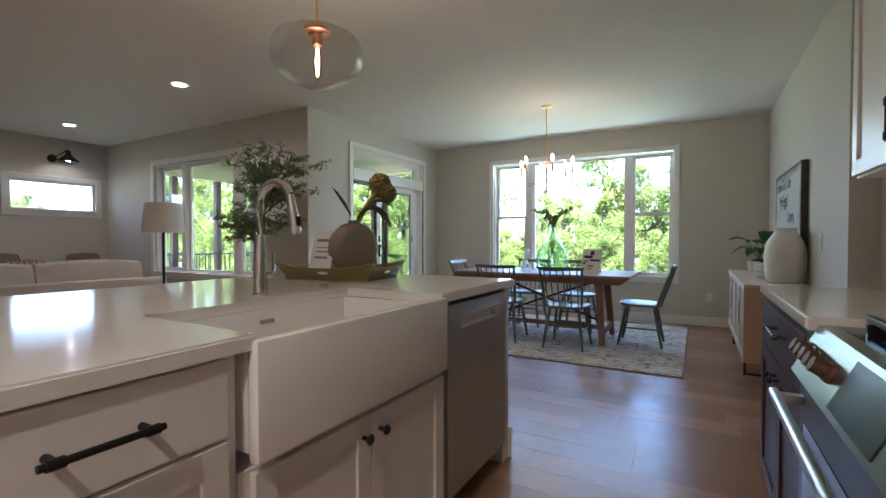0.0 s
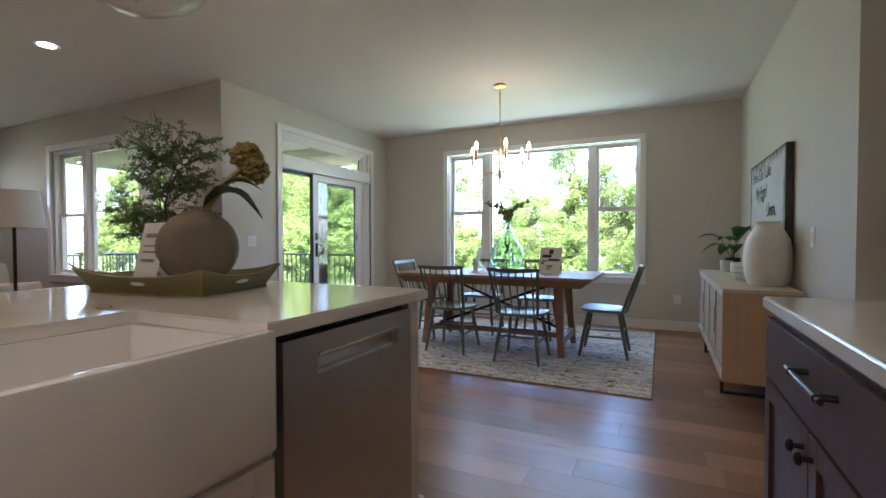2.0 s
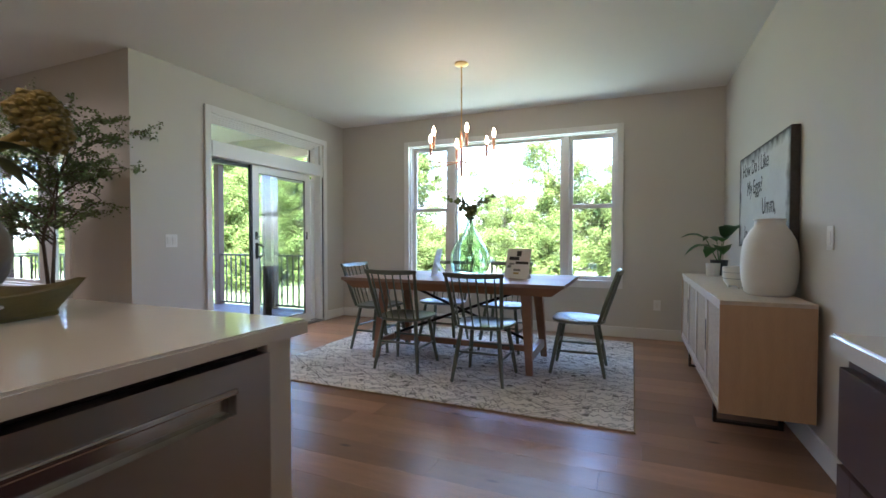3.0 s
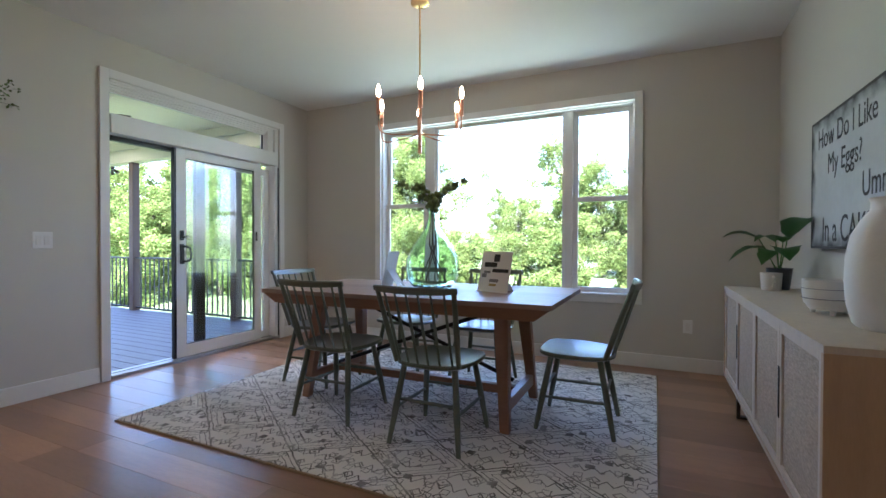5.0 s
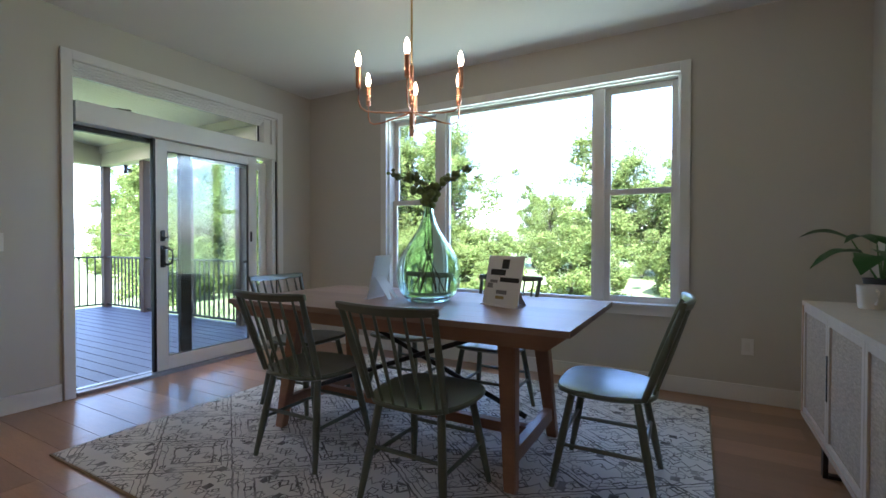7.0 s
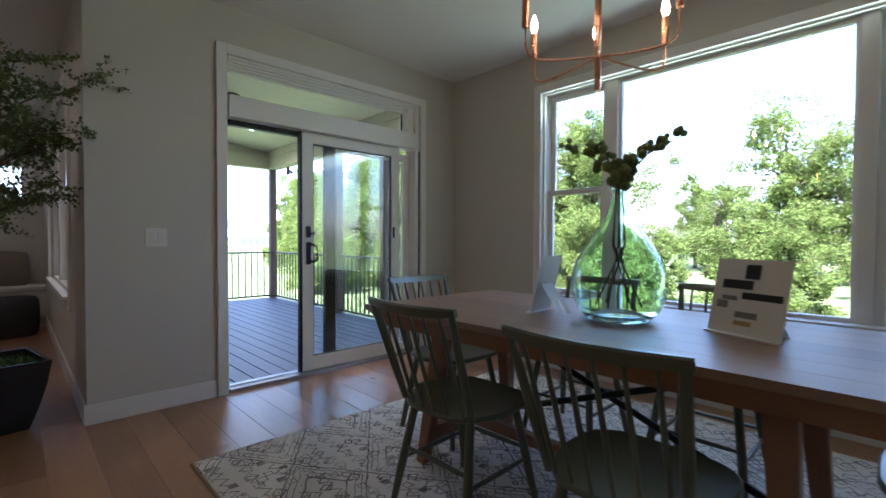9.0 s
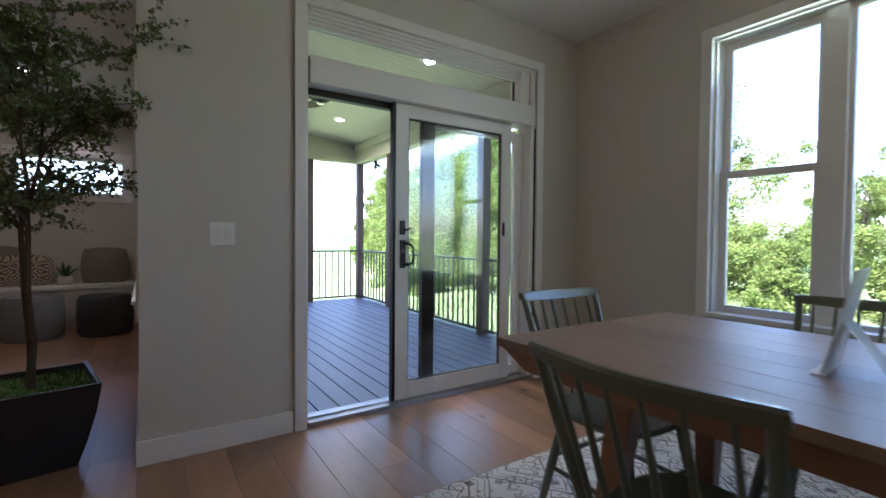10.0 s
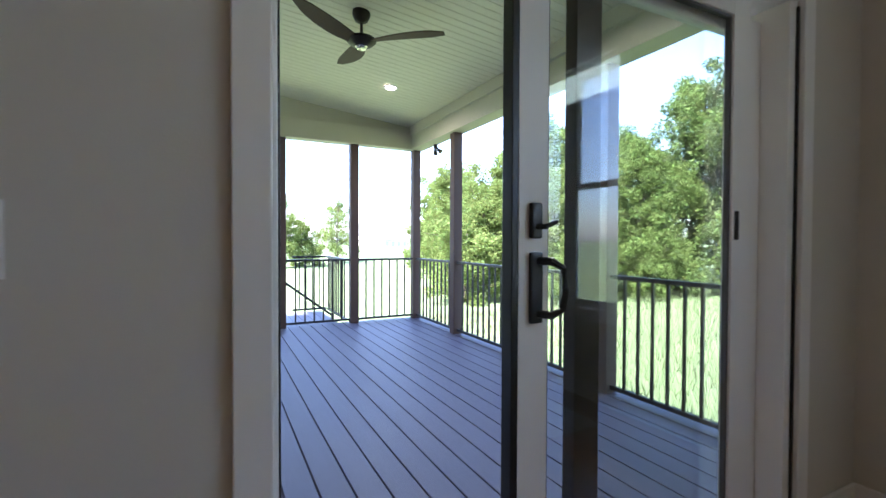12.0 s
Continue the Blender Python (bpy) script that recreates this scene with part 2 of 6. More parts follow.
def tube(bm, points, radius, n=8):
    """A tube along points; radius: a number or one per point."""
    pts = [Vector(p) for p in points]
    rs = radius if isinstance(radius, (list, tuple)) else [radius] * len(pts)
    rings = []
    for i, p in enumerate(pts):
        d = (pts[min(i + 1, len(pts) - 1)] - pts[max(i - 1, 0)]).normalized()
        q = d.to_track_quat("Z", "Y")
        rings.append([bm.verts.new(p + q @ Vector((rs[i] * math.cos(k * math.tau / n), rs[i] * math.sin(k * math.tau / n), 0))) for k in range(n)])
    for a, b in zip(rings, rings[1:]):
        for k in range(n):
            bm.faces.new((a[k], a[(k + 1) % n], b[(k + 1) % n], b[k]))
    bm.faces.new(rings[0][::-1])
    bm.faces.new(rings[-1])
    return bm


def lathe(bm, profile, n=32, at=(0, 0, 0)):
    """A turned shape from (radius, height) pairs; radius 0 closes it."""
    x, y, z = at
    rings = []
    for r, h in profile:
        if r < 1e-6:
            rings.append([bm.verts.new((x, y, z + h))])
        else:
            rings.append([bm.verts.new((x + r * math.cos(k * math.tau / n), y + r * math.sin(k * math.tau / n), z + h)) for k in range(n)])
    for a, b in zip(rings, rings[1:]):
        for k in range(n):
            k2 = (k + 1) % n
            if len(a) == 1 and len(b) > 1:
                bm.faces.new((a[0], b[k2], b[k]))
            elif len(b) == 1 and len(a) > 1:
                bm.faces.new((a[k], a[k2], b[0]))
            elif len(a) > 1:
                bm.faces.new((a[k], a[k2], b[k2], b[k]))
    return bm


def slab(bm, outline, z0, z1):
    """A prism of an outline [(x, y), ...]."""
    lo = [bm.verts.new((x, y, z0)) for x, y in outline]
    hi = [bm.verts.new((x, y, z1)) for x, y in outline]
    bm.faces.new(lo[::-1])
    bm.faces.new(hi)
    for k in range(len(lo)):
        j = (k + 1) % len(lo)
        bm.faces.new((lo[k], lo[j], hi[j], hi[k]))
    return bm


def thing(name, at=(0, 0, 0), rz=0, label="", category="", group="", kind=""):
    ob = new(name)
    ob.empty_display_size = 0.1
    ob.matrix_world = pose(*at, 0, 0, rz)
    return tagged(ob, label, category, group, kind)


def mesh_of(bm, material, smooth=False, name="mesh"):
    bmesh.ops.recalc_face_normals(bm, faces=bm.faces)
    me = bpy.data.meshes.new(name)
    bm.to_mesh(me)
    bm.free()
    me.materials.append(material)
    if smooth:
        me.shade_smooth()
        me.set_sharp_from_angle(angle=radians(38))
    return me


def part(name, bm, material, parent=None, label="", smooth=False, kind=""):
    ob = new(name, mesh_of(bm, material, smooth, name))
    ob.parent = parent
    return tagged(ob, label, kind=kind)


def piece(name, me, parent, m):
    ob = new(name, me)
    ob.parent = parent
    ob.matrix_local = m
    return ob


def single(name, bm, material, label, category, kind="", smooth=False, group=""):
    return tagged(part(name, bm, material, None, smooth=smooth), label, category, group, kind)


B = bmesh.new


def wall(name, axis, at, thick, lo, hi, z0, z1, holes, label, material=WALL):
    """A wall along x or y with openings (lo, hi, bottom, top) cut through it."""
    bm = B()
    us = sorted({lo, hi, *[h[0] for h in holes], *[h[1] for h in holes]})
    for a, b in zip(us, us[1:]):
        mid = (a + b) / 2
        cuts = sorted((h[2], h[3]) for h in holes if h[0] < mid < h[1])
        z = z0
        for c0, c1 in cuts + [(z1, z1)]:
            if c0 > z + 1e-4:
                if axis == "y":
                    box(bm, (a, at, z), (b, at + thick, c0))
                else:
                    box(bm, (at, a, z), (at + thick, b, c0))
            z = c1
    bmesh.ops.remove_doubles(bm, verts=bm.verts, dist=1e-5)
    return single(name, bm, material, label, "wall", "structure")


# ---- the rooms ----
H = 2.743
WY, SX, RX = 7.0, -3.79, 1.035    # window wall, slider wall, sideboard wall
LY = 3.942                        # living room window wall
LX = -8.5                         # far living wall
KX, SOUTH = 1.18, -3.2
WIN = (-2.70, -0.03, 0.625, 2.38)
SLI = (4.733, 6.525, -0.02, 2.405)
LIV = (-7.07, -4.70, 0.66, 2.29)
wall("wall_north", "y", WY, 0.18, SX - 0.16, RX + 0.2, -0.3, H + 0.1, [WIN], "greige painted wall with a wide window")
wall("wall_slider", "x", SX - 0.16, 0.16, LY, WY, -0.3, H + 0.1, [SLI], "greige painted wall with a sliding door")
wall("wall_living_north", "y", LY, 0.16, LX - 0.18, SX - 0.16, -0.3, H + 0.1, [LIV], "greige painted living room wall with tall windows")
wall("wall_living_west", "x", LX - 0.18, 0.18, SOUTH, LY, -0.3, H + 0.1, [(2.66, 3.76, 1.60, 2.07)], "greige painted wall with a high narrow window")
wall("wall_east", "x", RX, 0.3, 3.53, WY, -0.3, H + 0.1, [], "greige painted dining room wall")
wall("wall_kitchen", "x", KX, 0.15, SOUTH, 3.53, -0.3, H + 0.1, [], "greige painted kitchen wall behind the range")
wall("wall_south", "y", SOUTH - 0.15, 0.15, LX - 0.18, KX + 0.15, -0.3, H + 0.1, [], "greige painted wall")
bm = B()
box(bm, (LX - 0.1, SOUTH - 0.1, H), (KX + 0.1, LY + 0.02, H + 0.2))
box(bm, (SX - 0.1, LY + 0.02, H), (RX + 0.1, WY + 0.1, H + 0.2))
single("ceiling", bm, CEIL, "smooth white painted ceiling", "ceiling", "structure")


def casing(name, axis, at, lo, hi, z0, z1, w, out, label, sill=False):
    """Flat trim round an opening, one board a part."""
    t = thing(name, label=label, category="trim", kind="structure")
    def bd(n, a, b, c, d, dep=out):
        bm = B()
        q = sorted((at, at + dep))
        if axis == "y":
            box(bm, (a, q[0], c), (b, q[1], d), 0.004)
        else:
            box(bm, (q[0], a, c), (q[1], b, d), 0.004)
        part(n, bm, TRIM, t)
    bd("side_board", lo - w, lo, z0 - (w if sill else 0), z1 + w)
    bd("side_board", hi, hi + w, z0 - (w if sill else 0), z1 + w)
    bd("head_board", lo, hi, z1, z1 + w)
    if sill:
        bd("apron_board", lo, hi, z0 - w, z0 - 0.002)
        bd("window_sill", lo - 0.01, hi + 0.01, z0 - 0.002, z0 + 0.018, out * 2.2)
    return t


def ring(bm, axis, a, b, z0, z1, w, d0, d1, bevel=0.003):
    """A rectangular frame between depths d0 and d1."""
    for lo, hi, c, d in ((a, a + w, z0, z1), (b - w, b, z0, z1), (a + w, b - w, z0, z0 + w), (a + w, b - w, z1 - w, z1)):
        if axis == "y":
            box(bm, (lo, d0, c), (hi, d1, d), bevel)
        else:
            box(bm, (d0, lo, c), (d1, hi, d), bevel)
    return bm


def pane(parent, axis, a, b, z0, z1, d, thick=0.006, material=None):
    bm = B()
    if axis == "y":
        box(bm, (a, d, z0), (b, d + thick, z1))
    else:
        box(bm, (d, a, z0), (d + thick, b, z1))
    ob = part("pane", bm, material or GLASS, parent)
    ob.visible_shadow = False
    return ob


def hung(parent, axis, a, b, z0, z1, zm, d):
    """A double-hung unit: two sashes, the upper one further out."""
    for c, e, off in ((zm - 0.02, z1, 0.035), (z0, zm + 0.02, 0.0)):
        s = part("sash", ring(B(), axis, a, b, c, e, 0.045, d + off, d + off + 0.032), TRIM, parent)
        pane(s, axis, a + 0.04, b - 0.04, c + 0.04, e - 0.04, d + off + 0.012)


# dining window: a fixed pane between two double-hung units
casing("window_casing", "y", WY, WIN[0], WIN[1], WIN[2], WIN[3], 0.07, -0.022, "white flat trim round the dining window", True)
w1 = thing("window_1", label="wide white dining window with a fixed pane and two sliding sashes", category="window", kind="structure")
bm = ring(B(), "y", WIN[0], WIN[1], WIN[2], WIN[3], 0.014, WY + 0.02, WY + 0.178)
part("window_frame", bm, TRIM, w1)
for a, b in ((-2.15, -2.05), (-0.655, -0.575)):
    part("mullion", box(B(), (a, WY + 0.06, WIN[2] + 0.014), (b, WY + 0.17, WIN[3] - 0.014), 0.004), TRIM, w1)
s = part("fixed_frame", ring(B(), "y", -2.05, -0.655, WIN[2] + 0.014, WIN[3] - 0.014, 0.024, WY + 0.09, WY + 0.14), TRIM, w1)
pane(s, "y", -2.03, -0.675, WIN[2] + 0.035, WIN[3] - 0.035, WY + 0.11)
hung(w1, "y", WIN[0] + 0.014, -2.15, WIN[2] + 0.014, WIN[3] - 0.014, 1.52, WY + 0.085)
hung(w1, "y", -0.575, WIN[1] - 0.014, WIN[2] + 0.014, WIN[3] - 0.014, 1.52, WY + 0.085)

# sliding door with transom
casing("door_casing", "x", SX, SLI[0], SLI[1], 0.0, SLI[3], 0.068, 0.022, "white flat trim round the sliding door")
d1 = thing("door_1", label="white sliding glass patio door, half open, with a transom pane", category="sliding door", kind="structure")
bm = B()
JAMB = SLI[1] - 0.05
for a, b in ((SLI[0], SLI[0] + 0.012), (JAMB, SLI[1])):
    box(bm, (SX - 0.155, a, 0.02), (SX - 0.005, b, SLI[3]), 0.003)
box(bm, (SX - 0.155, SLI[0] + 0.02, SLI[3] - 0.02), (SX - 0.005, JAMB, SLI[3]), 0.003)
box(bm, (SX - 0.155, 6.395, 2.136), (SX - 0.03, JAMB, SLI[3] - 0.02), 0.003)
part("door_frame", bm, TRIM, d1)
part("jamb_seal", box(B(), (SX - 0.004, SLI[1] - 0.012, 0.03), (SX + 0.004, SLI[1] - 0.001, 1.96), 0.001), BLACK, d1)
part("transom_bar", box(B(), (SX - 0.155, SLI[0] + 0.02, 1.975), (SX + 0.012, SLI[1] - 0.014, 2.13), 0.004), TRIM, d1)
for k in range(4):
    part("stop_moulding", box(B(), (SX - 0.036 - 0.022 * k, SLI[0] + 0.02, 2.365 - 0.015 * k), (SX - 0.0145 - 0.022 * k, 6.395, SLI[3] - 0.0205), 0.003), TRIM, d1)
part("threshold", box(B(), (SX - 0.155, SLI[0] + 0.02, -0.015), (SX - 0.002, SLI[1] - 0.02, 0.026), 0.004), mat("grey_aluminium_sill", (0.35, 0.34, 0.33), 0.4, 0.7), d1)
part("track_rail", box(B(), (SX - 0.075, SLI[0] + 0.02, 0.0265), (SX - 0.067, JAMB, 0.034), 0.002), NICKEL, d1)
part("head_track", box(B(), (SX - 0.145, SLI[0] + 0.013, 1.935), (SX - 0.092, 6.20, 1.974), 0.003), BLACK, d1)
part("side_seal", box(B(), (SX - 0.15, SLI[0] + 0.0125, 0.03), (SX - 0.085, SLI[0] + 0.026, 1.934), 0.002), BLACK, d1)
tf = part("transom_frame", ring(B(), "x", SLI[0] + 0.02, 6.393, 2.132, 2.335, 0.012, SX - 0.12, SX - 0.105), BLACK, d1)
pane(tf, "x", SLI[0] + 0.03, 6.384, 2.14, 2.328, SX - 0.115)
fx = part("fixed_panel", ring(B(), "x", 5.56, JAMB, 0.03, 1.935, 0.075, SX - 0.138, SX - 0.10), TRIM, d1)
part("meeting_stile", box(B(), (SX - 0.1405, 5.557, 0.03), (SX - 0.093, 5.652, 1.935), 0.002), BRONZE, fx, "dark bronze meeting stile")
pane(fx, "x", 5.64, JAMB - 0.04, 0.07, 1.89, SX - 0.122, material=DOOR_GLASS)
bm = B()
for lo, hi in (((5.327, 0.03), (5.422, 1.972)), ((6.222, 0.03), (6.315, 1.972)), ((5.422, 0.03), (6.222, 0.142)), ((5.422, 1.887), (6.222, 1.972))):
    box(bm, (SX - 0.088, lo[0], lo[1]), (SX - 0.048, hi[0], hi[1]), 0.003)
sp = part("sliding_panel", bm, TRIM, d1)
part("glazing_bead", ring(B(), "x", 5.421, 6.223, 0.141, 1.888, 0.010, SX - 0.078, SX - 0.056, 0.002), mat("grey_glazing_seal", (0.10, 0.10, 0.10), 0.6), sp)
pane(sp, "x", 5.415, 6.23, 0.135, 1.895, SX - 0.07, material=DOOR_GLASS)
part("weatherstrip", box(B(), (SX - 0.09, 5.305, 0.03), (SX - 0.046, 5.3265, 1.972), 0.003), BLACK, sp)
bm = B()
box(bm, (SX - 0.048, 5.358, 0.90), (SX - 0.036, 5.398, 1.085), 0.006)
part("handle_plate", bm, BLACK, sp, "black escutcheon plate")
bm = B()
tube(bm, [(SX - 0.04, 5.385, 0.925), (SX - 0.005, 5.40, 0.925), (SX + 0.008, 5.425, 0.94), (SX + 0.01, 5.432, 0.993), (SX + 0.008, 5.425, 1.045), (SX - 0.005, 5.40, 1.062), (SX - 0.04, 5.385, 1.062)], [0.011, 0.011, 0.009, 0.009, 0.009, 0.011, 0.011], 8)
part("door_handle", bm, BLACK, sp, "black curved pull handle", True)
bm = B()
box(bm, (SX - 0.048, 5.358, 1.12), (SX - 0.034, 5.394, 1.212), 0.006)
tube(bm, [(SX - 0.036, 5.376, 1.15), (SX - 0.015, 5.386, 1.15), (SX - 0.012, 5.421, 1.163)], [0.008, 0.008, 0.005], 6)
part("thumb_latch", bm, BLACK, sp, "black thumb latch")
part("edge_pull", box(B(), (SX - 0.05, 6.235, 1.12), (SX - 0.044, 6.258, 1.22), 0.003), BLACK, sp)

# living room windows
casing("window_casing", "y", LY, LIV[0], LIV[1], LIV[2], LIV[3], 0.08, -0.022, "white flat trim round the living room windows", True)
w2 = thing("window_2", label="tall white living room windows overlooking the porch", category="window", kind="structure")
part("window_frame", ring(B(), "y", LIV[0], LIV[1], LIV[2], LIV[3], 0.03, LY + 0.02, LY + 0.158), TRIM, w2)
for a in (-6.40, -5.22):
    part("mullion", box(B(), (a, LY + 0.03, LIV[2] + 0.03), (a + 0.10, LY + 0.15, LIV[3] - 0.03), 0.004), TRIM, w2)
hung(w2, "y", LIV[0] + 0.03, -6.40, LIV[2] + 0.03, LIV[3] - 0.03, 1.45, LY + 0.07)
hung(w2, "y", -5.12, LIV[1] - 0.03, LIV[2] + 0.03, LIV[3] - 0.03, 1.45, LY + 0.07)
s = part("fixed_frame", ring(B(), "y", -6.30, -5.22, LIV[2] + 0.03, LIV[3] - 0.03, 0.03, LY + 0.08, LY + 0.12), TRIM, w2)
pane(s, "y", -6.25, -5.25, LIV[2] + 0.06, LIV[3] - 0.06, LY + 0.10)

casing("window_casing", "x", LX, 2.66, 3.76, 1.60, 2.07, 0.08, 0.022, "white flat trim round the high window", True)
w3 = thing("window_3", label="narrow white high window above the bench", category="window", kind="structure")
s = part("window_frame", ring(B(), "x", 2.66, 3.76, 1.60, 2.07, 0.035, LX - 0.15, LX - 0.02), TRIM, w3)
pane(s, "x", 2.69, 3.73, 1.63, 2.04, LX - 0.1)

# baseboards
bb = thing("baseboard", label="white painted baseboards along the walls", category="baseboard", kind="structure")
for lo, hi in (((SX + 0.002, WY - 0.016, 0), (RX, WY - 0.001, 0.12)), ((SX + 0.001, LY - 0.016, 0), (SX + 0.016, SLI[0] - 0.077, 0.12)), ((SX + 0.001, SLI[1] + 0.077, 0), (SX + 0.016, WY - 0.017, 0.12)),
               ((RX - 0.016, 3.52, 0), (RX - 0.001, WY - 0.017, 0.12)), ((LX + 0.4, LY - 0.016, 0), (SX, LY - 0.001, 0.12)), ((RX, 3.514, 0), (KX, 3.529, 0.12))):
    part("board", box(B(), lo, hi, 0.004), TRIM, bb)

# recessed ceiling lights
def can_light(at, power, name="recessed_light", colour=(1, 0.86, 0.70)):
    t = thing(name, at, label="round white recessed ceiling downlight, switched on", category="ceiling light", group="recessed ceiling lights")
    bm = B()
    lathe(bm, [(0.062, -0.002), (0.085, -0.006), (0.088, -0.001), (0.088, 0.004)], 24)
    part("trim_ring", bm, TRIM, t, smooth=True)
    bm = B()
    lathe(bm, [(0, -0.001), (0.062, -0.0015)], 24)
    part("lens", bm, CAN_GLOW, t)
    if power:
        lamp("downlight_glow", "AREA", look((at[0], at[1], at[2] - 0.02), (at[0], at[1] + 0.0001, 0)), power, colour, 0.1, spread=150)
    return t


# the pair with x > -1 is unseen, added to brighten the kitchen
for x, y, p in ((-4.376, 2.764, 0.6), (-7.34, 2.97, 0.22), (-4.41, -0.3, 0.15), (-7.46, -0.3, 0.15), (0.0, -0.9, 1.6), (-0.3, -2.2, 1.6)):
    can_light((x, y, H), p, colour=(1, 0.78, 0.55) if x > -1 else (1, 0.76, 0.54))

# ---- porch ----
PZ, PX, PY, BEAMZ = -0.04, -9.12, 7.32, 2.45
pt = thing("porch_floor", (0, 0, PZ), label="grey composite porch deck boards", category="deck", kind="structure")
deck_mesh = mesh_of(box(B(), (PX - 0.1, -0.0695, -0.028), (SX - 0.165, 0.0695, 0.0), 0.004), DECK, name="deck_board")
y = 4.2485
while y < PY + 0.1:
    piece("deck_board", deck_mesh, pt, pose(0, y, 0))
    y += 0.147
single("porch_joists", box(B(), (PX - 0.12, LY + 0.17, -0.32), (SX - 0.17, PY + 0.12, PZ - 0.03)), POST, "dark timber joists under the porch deck", "deck frame", "structure")


def post(x, y, w=0.115, z0=PZ, z1=BEAMZ):
    bm = box(B(), (-w / 2, -w / 2, 0), (w / 2, w / 2, z1 - z0), 0.008)
    ob = single("porch_post", bm, POST, "brown stained square timber porch post", "post", group="porch posts")
    ob.matrix_world = pose(x, y, z0)
    return ob


for x in (-7.85, -6.67, -5.43, -4.13):
    post(x, PY)
post(PX, PY)
for y in (6.38, 5.41, LY + 0.26):
    post(PX, y)


def railing(a, b, z0, height=0.90, name="porch_railing"):
    """Black metal railing: two rails and pickets."""
    a, b = Vector(a), Vector(b)
    t = thing(name, (a.x, a.y, z0), label="black metal picket railing between the porch posts", category="railing", group="porch railings")
    d = b - a
    L = d.length
    t.rotation_euler = (0, 0, math.atan2(d.y, d.x))
    part("top_rail", box(B(), (0, -0.022, height - 0.03), (L, 0.022, height), 0.004), BLACK, t)
    part("bottom_rail", box(B(), (0, -0.016, 0.035), (L, 0.016, 0.065), 0.003), BLACK, t)
    n = max(2, round(L / 0.115))
    me = mesh_of(box(B(), (-0.009, -0.009, 0.065), (0.009, 0.009, height - 0.03)), BLACK, name="picket")
    for k in range(1, n):
        piece("picket", me, t, pose(L * k / n, 0, 0))
    return t


for a, b in ((PX, -7.85), (-7.85, -6.67), (-6.67, -5.43), (-5.43, -4.13)):
    railing((a + 0.058, PY), (b - 0.058, PY), PZ)
for a, b in ((PY, 6.38), (6.38, 5.41), (5.41, LY + 0.33)):
    railing((PX, a - 0.058), (PX, b + 0.058), PZ)
# beams, gable and boarded sloping ceiling
single("porch_beam", box(B(), (PX - 0.09, PY - 0.10, BEAMZ), (SX - 0.17, PY + 0.10, BEAMZ + 0.33), 0.006), SIDING, "tan painted porch beam along the eaves", "beam", "structure")
single("porch_beam", box(B(), (PX - 0.09, LY + 0.17, BEAMZ), (PX + 0.09, PY - 0.102, BEAMZ + 0.255), 0.006), SIDING, "tan painted porch beam on the gable side", "beam", "structure")
single("porch_crown", box(B(), (PX + 0.1, PY - 0.14, BEAMZ + 0.20), (SX - 0.17, PY - 0.102, BEAMZ + 0.325), 0.006), SIDING, "tan painted stepped fascia board under the ceiling", "trim", "structure")
SLOPE = 0.112
CZ = BEAMZ + 0.33
bm = B()
w = 0.092
x = PX - 0.1
while x < SX - 0.17:
    y0, y1 = PY - 0.1, LY + 0.17
    za, zb = CZ, CZ + SLOPE * (y0 - y1)
    x1 = min(x + w - 0.008, SX - 0.165)
    vs = [bm.verts.new(p) for p in ((x, y0, za), (x1, y0, za), (x1, y1, zb), (x, y1, zb), (x, y0, za + 0.02), (x1, y0, za + 0.02), (x1, y1, zb + 0.02), (x, y1, zb + 0.02))]
    for f in ((0, 1, 2, 3), (7, 6, 5, 4), (0, 4, 5, 1), (1, 5, 6, 2), (2, 6, 7, 3), (3, 7, 4, 0)):
        bm.faces.new([vs[i] for i in f])
    x += w
single("ceiling_porch", bm, BEAD, "cream beadboard porch ceiling", "ceiling", "structure")
bm = B()
ya, yb = PY + 0.55, LY - 0.2
za, zb = CZ + 0.03 - SLOPE * 0.65, CZ + 0.03 + SLOPE * (PY - 0.1 - yb)
vs = [bm.verts.new(p) for p in ((PX - 0.6, ya, za), (SX - 0.17, ya, za), (SX - 0.17, yb, zb), (PX - 0.6, yb, zb), (PX - 0.6, ya, za + 0.15), (SX - 0.17, ya, za + 0.15), (SX - 0.17, yb, zb + 0.15), (PX - 0.6, yb, zb + 0.15))]
for f in ((0, 1, 2, 3), (7, 6, 5, 4), (0, 4, 5, 1), (1, 5, 6, 2), (2, 6, 7, 3), (3, 7, 4, 0)):
    bm.faces.new([vs[i] for i in f])
single("porch_roof", bm, SIDING, "sloping porch roof with a pale soffit", "roof", "structure")
bm = B()
GB = BEAMZ + 0.255
prof = ((PY - 0.1, GB), (LY + 0.17, GB), (LY + 0.17, CZ + SLOPE * (PY - 0.27 - LY)), (PY - 0.1, CZ))
vs = [bm.verts.new((x, y, z)) for x in (PX, PX + 0.02) for y, z in prof]
for f in ((0, 1, 2, 3), (7, 6, 5, 4), (0, 4, 5, 1), (1, 5, 6, 2), (2, 6, 7, 3), (3, 7, 4, 0)):
    bm.faces.new([vs[i] for i in f])
single("porch_gable", bm, SIDING, "tan painted gable panel above the porch beam", "wall", "structure")


# unseen blocks added to stop sun leaking between ceiling and porch roof
bm = B()
box(bm, (LX - 0.5, SOUTH - 0.5, H + 0.21), (KX + 0.5, LY + 0.165, 3.75))
box(bm, (SX - 0.16, LY + 0.165, H + 0.21), (KX + 0.5, WY + 0.45, 3.6))
single("roof", bm, SIDING, "unseen plain roof blocks that keep the sun from leaking in", "roof", "structure")


def porch_z(y):
    return CZ + SLOPE * (PY - 0.1 - y)


